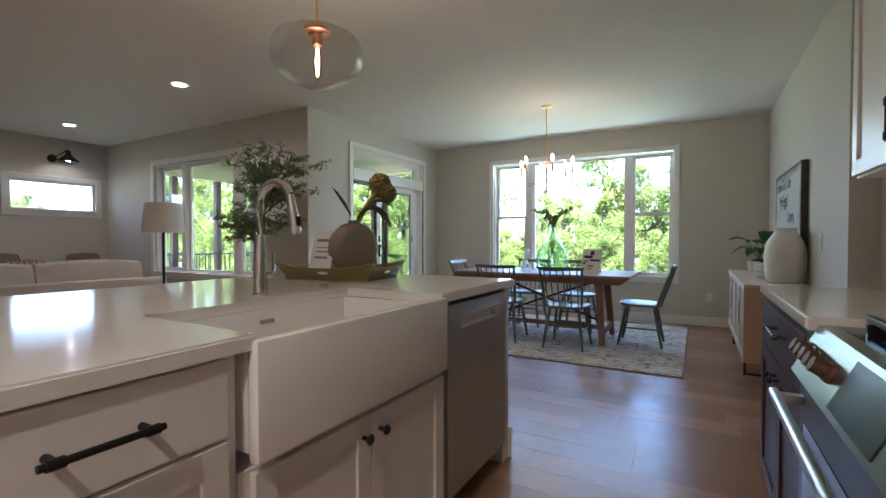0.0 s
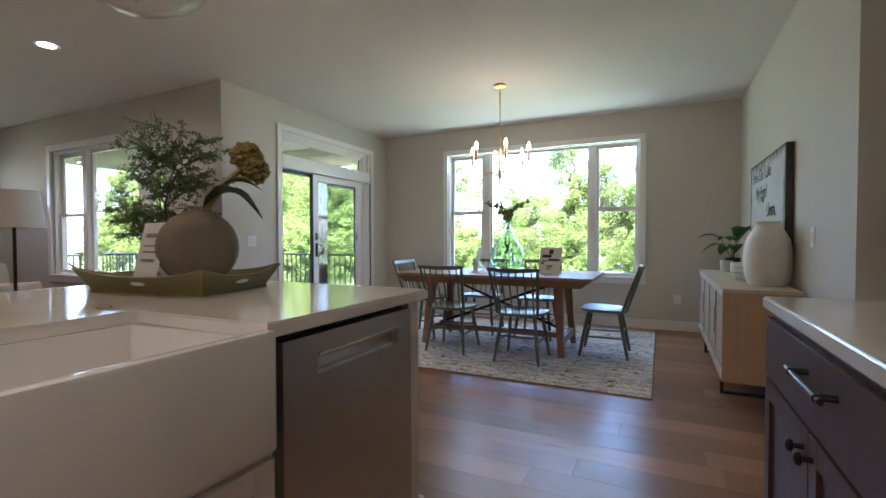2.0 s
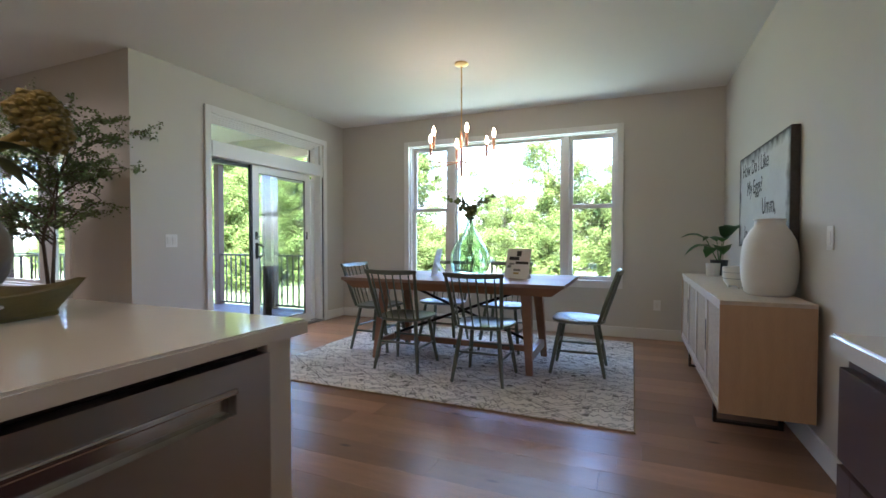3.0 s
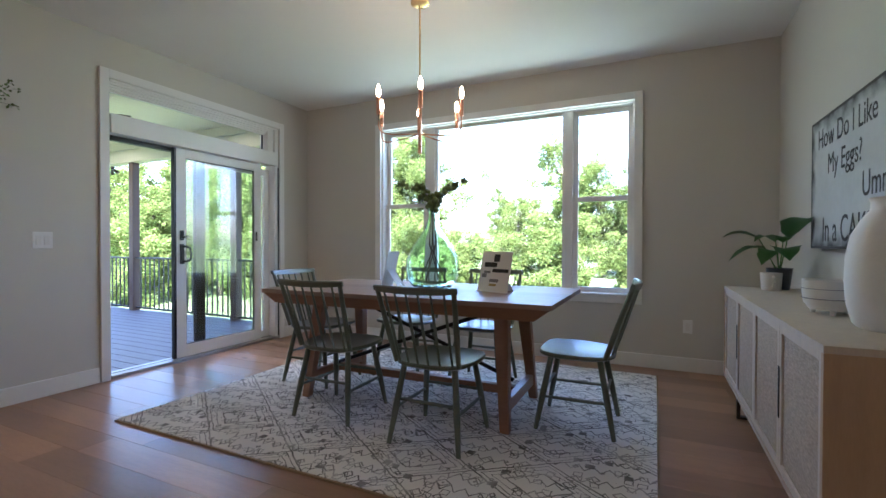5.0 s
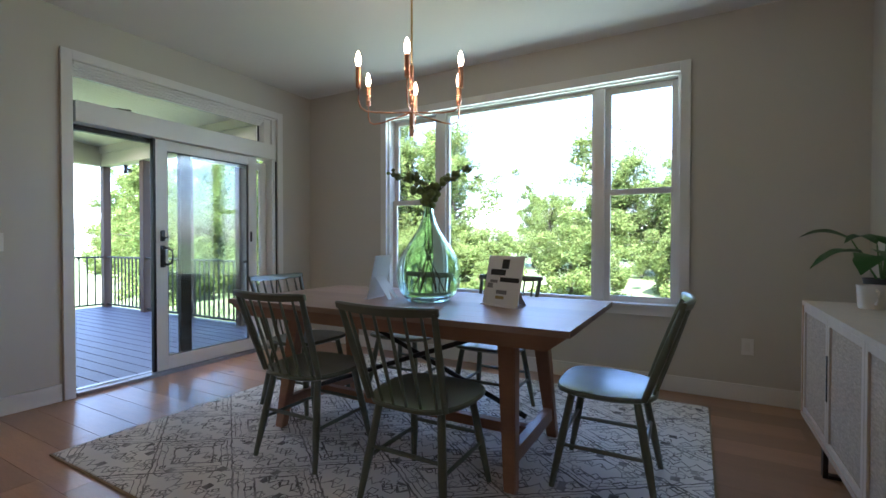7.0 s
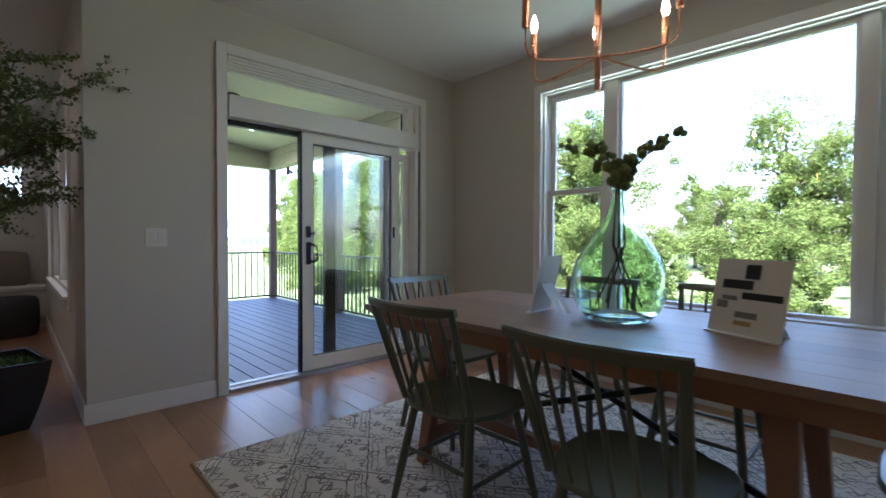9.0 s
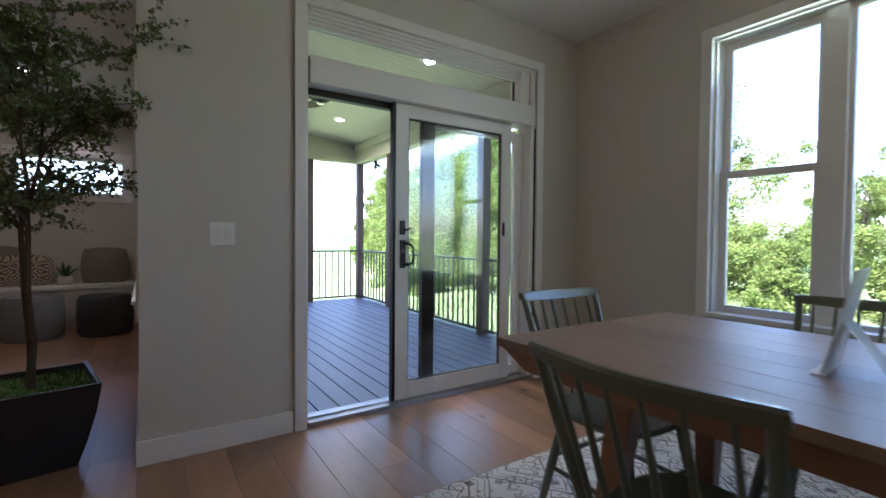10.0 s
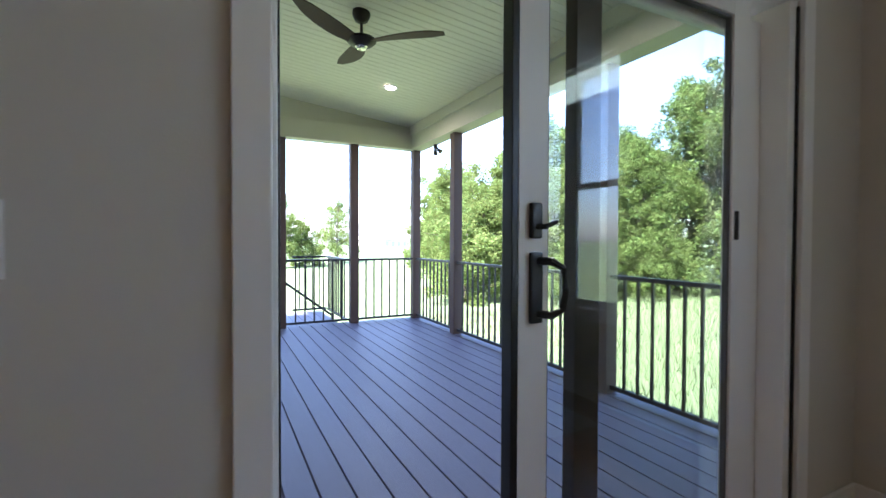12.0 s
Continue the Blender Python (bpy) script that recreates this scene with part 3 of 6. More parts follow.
for x, y in ((-7.82, 6.45), (-5.11, 6.36)):
    can_light((x, y, porch_z(y) - 0.004), 2.0, "porch_downlight")

# ceiling fan
FX, FY = -6.47, 5.70
fz = porch_z(FY)
fan = thing("ceiling_fan", (FX, FY, fz), label="dark bronze three-blade porch ceiling fan", category="ceiling fan")
part("canopy", lathe(B(), [(0, 0.01), (0.07, 0.01), (0.072, -0.03), (0.05, -0.075), (0.02, -0.09), (0, -0.09)], 24), BRONZE, fan, smooth=True)
part("downrod", rod(B(), (0, 0, -0.08), (0, 0, -0.19), 0.012), BRONZE, fan)
part("motor_housing", lathe(B(), [(0, -0.17), (0.03, -0.175), (0.05, -0.19), (0.11, -0.215), (0.12, -0.235), (0.09, -0.262), (0.05, -0.275), (0, -0.278)], 24), BRONZE, fan, smooth=True)
part("light_cap", lathe(B(), [(0, -0.30), (0.035, -0.297), (0.05, -0.28), (0.045, -0.27)], 20), NICKEL, fan, smooth=True)


def blade(rz):
    bm = B()
    rows = []
    for i in range(11):
        u = i / 10
        r = 0.08 + 0.58 * u
        wdt = 0.05 + 0.10 * math.sin(math.pi * min(1, u * 0.75 + 0.12)) - 0.06 * max(0, u - 0.8) * 5 * 0.6
        bend = 0.10 * u * u
        twist = 0.30 * (1 - u)
        row = []
        for s2 in (-0.5, 0, 0.5):
            yy = bend + s2 * wdt
            row.append((r, yy, -0.232 + 0.055 * u + s2 * wdt * twist))
        rows.append(row)
    top = [[bm.verts.new(p) for p in row] for row in rows]
    bot = [[bm.verts.new((p[0], p[1], p[2] - 0.010)) for p in row] for row in rows]
    for i in range(10):
        for j in range(2):
            bm.faces.new((top[i][j], top[i + 1][j], top[i + 1][j + 1], top[i][j + 1]))
            bm.faces.new((bot[i][j + 1], bot[i + 1][j + 1], bot[i + 1][j], bot[i][j]))
        bm.faces.new((top[i][0], bot[i][0], bot[i + 1][0], top[i + 1][0]))
        bm.faces.new((top[i + 1][2], bot[i + 1][2], bot[i][2], top[i][2]))
    for i in (0, 10):
        for j in range(2):
            bm.faces.new((top[i][j], top[i][j + 1], bot[i][j + 1], bot[i][j]))
    bmesh.ops.rotate(bm, verts=bm.verts, matrix=Matrix.Rotation(radians(rz), 3, "Z"))
    return bm


for rz in (52, 172, 292):
    part("blade", blade(rz), POST, fan, "dark walnut blade", True)

fl2 = thing("flood_light", (-8.58, PY + 0.07, BEAMZ - 0.05), 0, "small dark twin security spotlight under the eaves", "lamp")
part("mount", rod(B(), (0, 0, 0.0), (0, 0, 0.05), 0.03, n=14), BRONZE, fl2)
for s1 in (-1, 1):
    part("lamp_head", rod(B(), (0.03 * s1, 0.0, -0.005), (0.085 * s1, 0.04, -0.06), 0.016, 0.034, 14), BRONZE, fl2)

# lower landing with stair beyond the porch
ld = thing("landing_deck", (0, 0, PZ - 0.02), label="grey deck landing with boards beside the porch", category="deck", kind="structure")
lm = mesh_of(box(B(), (-10.52, -0.068, -0.03), (PX - 0.12, 0.068, 0), 0.004), DECK, name="landing_board")
for k in range(9):
    piece("deck_board", lm, ld, pose(0, 5.0 + k * 0.1425, 0))
railing((-10.47, 6.30), (PX - 0.1, 6.30), PZ - 0.02, 0.92)
railing((-10.47, 5.75), (-10.47, 6.28), PZ - 0.02, 0.92)
railing((PX - 0.1, 4.95), (-10.47, 4.95), PZ - 0.02, 0.92)
st = thing("stair_handrail", (-9.65, 5.5, 0), label="black metal stair handrail sloping down from the landing", category="railing")
part("rail", rod(B(), (0, -0.30, 0.76), (0, 0.72, -0.02), 0.018), BLACK, st)
part("foot_post", box(B(), (-0.02, 0.68, -0.06), (0.02, 0.72, 0.03)), BLACK, st)

# ---- outdoors ----
GZ = -1.35
bm = B()
N = 60
vs = {}
for i in range(N + 1):
    for j in range(N + 1):
        u, v = (i / N * 2 - 1), (j / N * 2 - 1)
        x, y = 900 * u ** 3 - 4 + 40 * u, 900 * v ** 3 + 8 + 40 * v
        d = math.hypot(x + 4, y - 5)
        z = GZ + 0.25 * noise.noise(Vector((x * 0.12, y * 0.12, 0))) * min(1, d / 12) + (0.9 * max(0, min(1, (y - 16) / 14)))
        vs[i, j] = bm.verts.new((x, y, z))
for i in range(N):
    for j in range(N):
        bm.faces.new((vs[i, j], vs[i + 1, j], vs[i + 1, j + 1], vs[i, j + 1]))
single("ground", bm, GRASS, "sunlit green meadow and lawn round the house", "grass", "structure", True)


def leaf_cloud(rng, centres, count, spread, size):
    """Leaf quads scattered round clump centres, as arrays."""
    vsl, fl = [], []
    for _ in range(count):
        c, r = centres[rng.integers(len(centres))]
        d = rng.normal(size=3)
        d /= np.linalg.norm(d)
        p = np.array(c) + d * r * rng.uniform(0.1, 1.0) ** 0.5 * spread * np.array((1.08, 1.08, 0.92))
        a = rng.normal(size=3)
        a[2] *= 0.6
        a /= np.linalg.norm(a)
        b = np.cross(a, rng.normal(size=3))
        b /= np.linalg.norm(b)
        s1 = size * rng.uniform(0.6, 1.3)
        k = len(vsl)
        vsl += [tuple(p - a * s1), tuple(p + b * s1 * 0.45 - a * s1 * 0.1), tuple(p + a * s1), tuple(p - b * s1 * 0.45 - a * s1 * 0.1)]
        fl.append((k, k + 1, k + 2, k + 3))
    return vsl, fl


def outdoor_tree(name, seed, height, radius, leaves, leaf_size, label, trunk_h=0.25, limbs=34, airy=1.0):
    """A leaning trunk, many limbs of uneven reach, and small flattened leaf clumps along their outer halves."""
    rng = np.random.default_rng(seed)
    t = thing(name, label=label, category="tree", group="trees beyond the lawn")
    bm = B()
    lean = rng.normal(size=2) * 0.03 * height
    top = Vector((lean[0], lean[1], height * 0.9))
    pts = [Vector((0, 0, -0.3)).lerp(top, k / 6) + Vector((*(rng.normal(size=2) * 0.02 * height * k / 6), 0)) for k in range(7)]
    tube(bm, pts, [0.024 * height * (1 - k / 6.6) + 0.012 for k in range(7)], 8)
    lobes = rng.uniform(0, math.tau, 3)
    centres = []
    for k in range(limbs):
        u = (k + rng.uniform(0, 1)) / limbs
        h = trunk_h + (1 - trunk_h) * u
        a = k * 2.4 + rng.uniform(-0.5, 0.5)
        swell = 1 + 0.22 * math.cos(a - lobes[0]) + 0.18 * math.cos(2 * a - lobes[1] + 5 * u) + 0.14 * math.cos(3 * a - lobes[2] + 9 * u)
        rr = radius * math.sin(math.pi * min(0.97, 0.20 + 0.76 * u)) ** 0.8 * swell * rng.uniform(0.45, 1.1)
        base = Vector((lean[0], lean[1], 0)) * h + Vector((0, 0, height * h * 0.80))
        tip = Vector((lean[0] + rr * math.cos(a), lean[1] + rr * math.sin(a), height * h * rng.uniform(0.88, 1.10)))
        mid = base.lerp(tip, 0.5) + Vector((0, 0, 0.03 * height))
        tube(bm, [base, mid, tip], [0.007 * height, 0.004 * height, 0.0015 * height], 5)
        for f in (0.42, 0.62, 0.8, 0.94, 1.06):
            c = base.lerp(tip, f) + Vector(rng.normal(size=3) * 0.10 * radius)
            centres.append((tuple(c), radius * rng.uniform(0.09, 0.23) * airy))
    part("trunk", bm, BARK, t, smooth=True)
    vl, fl = leaf_cloud(rng, centres, leaves, 1.0, leaf_size)
    me = bpy.data.meshes.new("crown")
    me.from_pydata(vl, [], fl)
    me.materials.append(LEAF)
    c = new("crown", me)
    c.parent = t
    return t


kinds = [outdoor_tree("tree", 3, 8.5, 3.3, 34000, 0.085, "leafy green deciduous tree in full summer leaf", 0.12),
         outdoor_tree("tree", 8, 7.6, 2.7, 15000, 0.085, "bright green young tree with an open airy crown", 0.2, 26, 1.15),
         outdoor_tree("shrub", 5, 3.6, 2.1, 17000, 0.07, "uneven green shrub at the wood's edge", 0.03, 22)]
rng = np.random.default_rng(11)
places = []
for k in range(9):
    places.append((-30 + k * 2.3 + rng.uniform(-0.8, 0.8), 25 + rng.uniform(-2.5, 3.5), k % 2, rng.uniform(0.95, 1.2)))
for k in range(8):
    places.append((-9.5 + k * 2.3 + rng.uniform(-0.8, 0.8), 29 + rng.uniform(-2, 3), k % 2, rng.uniform(0.55, 0.75) + 0.035 * k))
for k in range(15):
    places.append((-18 + k * 1.7 + rng.uniform(-0.6, 0.6), 21 + rng.uniform(-1.5, 1.5), 2, rng.uniform(0.65, 0.95)))
places += [(-18, 17, 0, 0.72), (-20.5, 15.2, 0, 0.66), (-22, 19, 0, 0.85), (-16.6, 20.8, 0, 0.8), (-15.8, 17.2, 2, 0.9), (-18.8, 13.6, 2, 0.95), (-24, 16.5, 0, 0.8), (-4.4, 29.5, 1, 1.05), (-0.6, 27.5, 0, 0.55), (-44, 9, 0, 0.8), (-50, 16, 1, 0.9), (-41, 24, 0, 1.0), (-36, 20, 2, 1.2), (-32, 26, 1, 1.0), (-55, 3, 1, 0.8), (-47, 12, 2, 1.2), (-30, 30, 0, 1.1)]


def ground_z(x, y):
    d = math.hypot(x + 4, y - 5)
    return GZ + 0.25 * noise.noise(Vector((x * 0.12, y * 0.12, 0))) * min(1, d / 12) + (0.9 * max(0, min(1, (y - 16) / 14)))


first = [True, True, True]
for x, y, k, s1 in places:
    m = pose(x, y, ground_z(x, y) - 0.15, 0, 0, rng.uniform(0, 360))
    if first[k]:
        kinds[k].matrix_world = m
        kinds[k].scale = (1, 1, 1)
        first[k] = False
    else:
        c = copy_thing(kinds[k], m)
        c.scale = (s1, s1, s1)
vl, fl = [], []
for _ in range(26000):
    x, y = rng.uniform(-16, 4), 8.0 + 13 * rng.uniform(0, 1) ** 1.5
    z = ground_z(x, y)
    h = rng.uniform(0.10, 0.38) * (0.5 + 0.5 * min(1, (y - 8) / 5))
    a = rng.uniform(0, math.tau)
    w0 = rng.uniform(0.006, 0.014)
    k = len(vl)
    vl += [(x - w0 * math.cos(a), y - w0 * math.sin(a), z), (x + w0 * math.cos(a), y + w0 * math.sin(a), z), (x + rng.normal() * 0.3 * h, y + rng.normal() * 0.3 * h, z + h)]
    fl.append((k, k + 1, k + 2))
me = bpy.data.meshes.new("meadow_grass")
me.from_pydata(vl, [], fl)
me.materials.append(BLADE)
tagged(new("meadow_grass", me), "tall unmown meadow grass behind the house", "grass", kind="stuff")

hs = thing("house", (-125, 47, GZ - 2.5), 20, "distant pale two-storey house beyond the lawn", "house")
part("wall", box(B(), (-6, -4.5, 0), (6, 4.5, 5.2)), SIDING, hs)
bm = B()
vs = [bm.verts.new(p) for p in ((-6.4, -5, 5.2), (6.4, -5, 5.2), (6.4, 5, 5.2), (-6.4, 5, 5.2), (-6.4, 0, 8.0), (6.4, 0, 8.0))]
for f in ((0, 1, 5, 4), (2, 3, 4, 5), (1, 2, 5), (3, 0, 4), (3, 2, 1, 0)):
    bm.faces.new([vs[i] for i in f])
HOUSE_PANE = mat("pale_window_reflection", (0.34, 0.35, 0.37), 0.2)
part("roof", bm, mat("pale_grey_roof_shingle", (0.38, 0.37, 0.36), 0.9, vary=0.2), hs)
for x in (-4, -1.3, 1.3, 4):
    for z in (1.0, 3.4):
        part("window", box(B(), (x - 0.5, -4.56, z), (x + 0.5, -4.51, z + 1.3)), HOUSE_PANE, hs)
        part("window", box(B(), (5.96 + 0.05, x * 0.8 - 0.5, z), (6.06, x * 0.8 + 0.5, z + 1.3)), HOUSE_PANE, hs)

# ---- kitchen island, in its own coordinates from ISLE; the range side from RANGE ----
ISLE, RANGE = (0.03, -0.095, 0), (0.033, -0.086, 0)
IX, IY = -0.645, 2.365               # cabinet face, finished end
CT = 0.945
# worktop with the notch for the apron sink
SK0, SK1 = 0.79, 1.625
bm = B()
slab(bm, [(-1.97, -0.8), (-0.612, -0.8), (-0.612, SK0), (-1.09, SK0), (-1.09, SK1), (-0.612, SK1), (-0.612, 2.40), (-1.97, 2.40)], CT - 0.035, CT)
bmesh.ops.bevel(bm, geom=[e for e in bm.edges if abs(e.verts[0].co.z - e.verts[1].co.z) < 1e-5 and e.verts[0].co.z > CT - 0.001], offset=0.005, segments=2, affect="EDGES")
single("island_worktop", bm, QUARTZ, "white polished quartz island worktop with faint veins", "worktop").matrix_world = pose(*ISLE)


def shaker(parent, name, y0, y1, z0, z1, x, sign, material, rail=0.06):
    """A framed door or drawer front on the plane x; sign: the side it faces."""
    xs = sorted((x, x + sign * 0.02))
    xp = sorted((x, x + sign * 0.010))
    door = part(name, box(B(), (xp[0], y0 + rail - 0.002, z0 + rail - 0.002), (xp[1], y1 - rail + 0.002, z1 - rail + 0.002)), material, parent)
    for nm, a, b, c, d in (("stile", y0, y0 + rail, z0, z1), ("stile", y1 - rail, y1, z0, z1), ("rail", y0 + rail, y1 - rail, z0, z0 + rail), ("rail", y0 + rail, y1 - rail, z1 - rail, z1)):
        part(nm, box(B(), (xs[0], a, c), (xs[1], b, d), 0.0015), material, door)
    return door


def bar_pull(parent, y, z, x, sign, length, axis="y", material=BLACK):
    bm = B()
    o = x + sign * 0.035
    h = length / 2
    ends = ((o, y - h, z), (o, y + h, z)) if axis == "y" else ((o, y, z - h), (o, y, z + h))
    tube(bm, [ends[0], ends[1]], 0.0065, 10)
    for f in (0.12, 0.88):
        p = Vector(ends[0]).lerp(Vector(ends[1]), f)
        rod(bm, p, (x, p.y, p.z), 0.0075, n=8)
        rod(bm, p + Vector((0, -0.012, 0)) if axis == "y" else p + Vector((0, 0, -0.012)), p + Vector((0, 0.012, 0)) if axis == "y" else p + Vector((0, 0, 0.012)), 0.0095, n=10)
    return part("handle", bm, material, parent, "black bar pull" if material is BLACK else "steel bar pull", True)


def knob(parent, y, z, x, sign):
    bm = B()
    rod(bm, (x, y, z), (x + sign * 0.022, y, z), 0.007, 0.006, 10)
    bmesh.ops.create_uvsphere(bm, u_segments=12, v_segments=8, radius=0.016, matrix=Matrix.Translation((x + sign * 0.028, y, z)) @ Matrix.Diagonal((0.6, 1, 1, 1)))
    return part("knob", bm, BLACK, parent, "black round knob", True)


def carcass(name, y0, y1, x0, x1, z1, material, label, toe_side):
    t = thing(name, ISLE if toe_side > 0 else RANGE, label=label, category="cabinet")
    bm = box(B(), (x0, y0 + 0.001, 0.10), (x1, y1 - 0.001, z1), 0.002)
    inset = 0.06
    a, b = (x0, x1 - inset) if toe_side > 0 else (x0 + inset, x1)
    box(bm, (a, y0 + 0.001, 0), (b, y1 - 0.001, 0.099))
    part("body", bm, material, t)
    return t


c = carcass("drawer_cabinet", 0.2, SK0 - 0.03, -1.30, IX, CT - 0.037, CAB_WHITE, "white painted kitchen island drawer cabinet", 1)
bmf = part("drawer_front", box(B(), (IX, 0.22, 0.735), (IX + 0.02, 0.73, 0.90), 0.003), CAB_WHITE, c)
bar_pull(bmf, 0.49, 0.82, IX + 0.02, 1, 0.18)
f = shaker(c, "drawer_front", 0.22, 0.73, 0.43, 0.725, IX, 1, CAB_WHITE)
bar_pull(f, 0.49, 0.66, IX + 0.02, 1, 0.18)
f = shaker(c, "drawer_front", 0.22, 0.73, 0.115, 0.42, IX, 1, CAB_WHITE)
bar_pull(f, 0.49, 0.36, IX + 0.02, 1, 0.18)
c = carcass("drawer_cabinet", -0.78, 0.198, -1.30, IX, CT - 0.037, CAB_WHITE, "white painted kitchen island end cabinet", 1)
shaker(c, "door", -0.76, 0.18, 0.115, 0.90, IX, 1, CAB_WHITE)
c = carcass("sink_cabinet", SK0 - 0.03, SK1 + 0.045, -1.30, IX, 0.635, CAB_WHITE, "white painted sink base cabinet with two doors", 1)
ym = (SK0 + SK1) / 2
f = shaker(c, "door", SK0 + 0.005, ym - 0.002, 0.115, 0.625, IX, 1, CAB_WHITE)
knob(f, ym - 0.04, 0.565, IX + 0.02, 1)
f = shaker(c, "door", ym + 0.002, SK1 + 0.03, 0.115, 0.625, IX, 1, CAB_WHITE)
knob(f, ym + 0.04, 0.565, IX + 0.02, 1)
c = thing("island_back_cabinet", ISLE, label="white painted panelled back of the kitchen island", category="cabinet")
part("body", box(B(), (-1.62, -0.78, 0), (-1.302, IY, CT - 0.037), 0.002), CAB_WHITE, c)
# finished end panel with its plinth
c = thing("island_end_panel", ISLE, label="white painted end panel of the kitchen island", category="panel")
part("panel", box(B(), (-1.30, 2.29, 0), (IX + 0.012, IY, CT - 0.037), 0.002), CAB_WHITE, c)
part("plinth_block", box(B(), (-1.30, IY, 0), (IX + 0.026, IY + 0.016, 0.16), 0.003), CAB_WHITE, c)

# apron sink
sx0, sx1 = -1.11, -0.595
sk = thing("apron_sink", ISLE, label="white fireclay farmhouse apron sink", category="sink")
bm = B()
zt, zb = CT - 0.014, 0.655
t1 = 0.028
box(bm, (sx1 - 0.035, SK0 - 0.012, zb), (sx1, SK1 + 0.012, zt), 0.010)
part("apron", bm, SINK, sk, smooth=True)
bm = B()
box(bm, (sx0, SK0 - 0.01, zb + 0.02), (sx0 + t1, SK1 + 0.01, zt - 0.0215))
box(bm, (sx0 + t1, SK0 - 0.01, zb + 0.02), (sx1 - 0.036, SK0 + t1, zt - 0.0215), 0.004)
box(bm, (sx0 + t1, SK1 - t1, zb + 0.02), (sx1 - 0.036, SK1 + 0.01, zt - 0.0215), 0.004)
box(bm, (sx0 + t1, SK0 + t1, zb + 0.02), (sx1 - 0.036, SK1 - t1, zb + 0.06))
part("basin", bm, SINK, sk, smooth=True)
part("overflow_slot", box(B(), (sx0 + t1, 1.17, 0.858), (sx0 + t1 + 0.004, 1.23, 0.873), 0.0015), NICKEL, sk, "chrome overflow slot")

# pull-down faucet
fa = thing("faucet", (-1.19 + ISLE[0], 1.26 + ISLE[1], CT), label="brushed nickel gooseneck pull-down kitchen faucet", category="faucet")
part("base", lathe(B(), [(0, 0), (0.030, 0), (0.030, 0.006), (0.026, 0.010), (0.024, 0.10), (0.019, 0.21), (0.017, 0.225)], 20), NICKEL, fa, smooth=True)
pts = [(0, 0, 0.21)] + [(0.085 - 0.085 * math.cos(a), 0, 0.33 + 0.085 * math.sin(a)) for a in [math.pi * k / 14 for k in range(13)]]
part("gooseneck", tube(B(), pts, 0.0145, 12), NICKEL, fa, smooth=True)
part("spray_head", tube(B(), [(pts[-1][0], 0, pts[-1][2]), (0.178, 0, 0.29), (0.186, 0, 0.24), (0.188, 0, 0.225)], [0.0155, 0.018, 0.022, 0.020], 14), NICKEL, fa, smooth=True)
part("spray_button", box(B(), (0.195, -0.008, 0.255), (0.207, 0.008, 0.29), 0.003), BLACK, fa, "black spray button")
bm = B()
rod(bm, (0, 0, 0.075), (0, 0.05, 0.08), 0.013, 0.011, 12)
tube(bm, [(0, 0.045, 0.078), (0, 0.06, 0.09), (0, 0.062, 0.16)], [0.008, 0.008, 0.005], 8)
part("lever", bm, NICKEL, fa, smooth=True)
single("air_switch_button", lathe(B(), [(0, 0.008), (0.012, 0.008), (0.018, 0.004), (0.020, 0)], 16, (-1.205 + ISLE[0], 1.60 + ISLE[1], CT)), NICKEL, "small round nickel button set in the worktop", "button", smooth=True)

# dishwasher
dw = thing("dishwasher", ISLE, label="stainless steel dishwasher with a pocket handle", category="dishwasher")
y0, y1 = SK1 + 0.047, 2.285
part("body", box(B(), (-1.29, y0, 0.10), (IX - 0.012, y1, CT - 0.045)), BLACK, dw)
bm = B()
xf = IX + 0.028
hz0, hz1 = 0.785, 0.836
for lo, hi in (((IX - 0.01, y0 + 0.004, 0.115), (xf, y1 - 0.004, hz0)), ((IX - 0.01, y0 + 0.004, hz1), (xf, y1 - 0.004, CT - 0.055)), ((IX - 0.01, y0 + 0.004, hz0), (xf, y0 + 0.125, hz1)), ((IX - 0.01, y1 - 0.095, hz0), (xf, y1 - 0.004, hz1))):
    box(bm, lo, hi, 0.0)
bmesh.ops.remove_doubles(bm, verts=bm.verts, dist=1e-5)
part("door", bm, STEEL, dw)
part("pocket_handle", box(B(), (IX - 0.01, y0 + 0.125, hz0), (xf - 0.022, y1 - 0.095, hz1)), NICKEL, dw, "recessed polished handle pocket")
part("handle_lip", box(B(), (xf - 0.012, y0 + 0.125, hz1 - 0.008), (xf + 0.006, y1 - 0.095, hz1 + 0.004), 0.003), NICKEL, dw)
part("toe_kick", box(B(), (-1.29, y0, 0.0), (IX - 0.06, y1, 0.099)), BLACK, dw)

# ---- range side ----
RF = 0.51
c = carcass("base_cabinet", 1.69, 2.655, RF, KX - 0.03 - 0.002, 0.905, CAB_DARK, "dark espresso-stained base cabinet with a drawer and two doors", -1)
f = part("drawer_front", box(B(), (RF - 0.02, 1.70, 0.70), (RF, 2.64, 0.885), 0.003), CAB_DARK, c)
bar_pull(f, 2.08, 0.825, RF - 0.02, -1, 0.26)
f = shaker(c, "door", 1.70, 2.166, 0.115, 0.69, RF, -1, CAB_DARK)
knob(f, 2.13, 0.64, RF - 0.02, -1)
f = shaker(c, "door", 2.17, 2.64, 0.115, 0.69, RF, -1, CAB_DARK)
knob(f, 2.205, 0.64, RF - 0.02, -1)
c = carcass("filler_panel", 1.665, 1.688, RF, KX - 0.03 - 0.002, 0.905, CAB_DARK, "narrow dark espresso-stained filler beside the range", -1)
part("face_strip", box(B(), (RF - 0.018, 1.667, 0.115), (RF, 1.686, 0.885), 0.002), CAB_DARK, c)
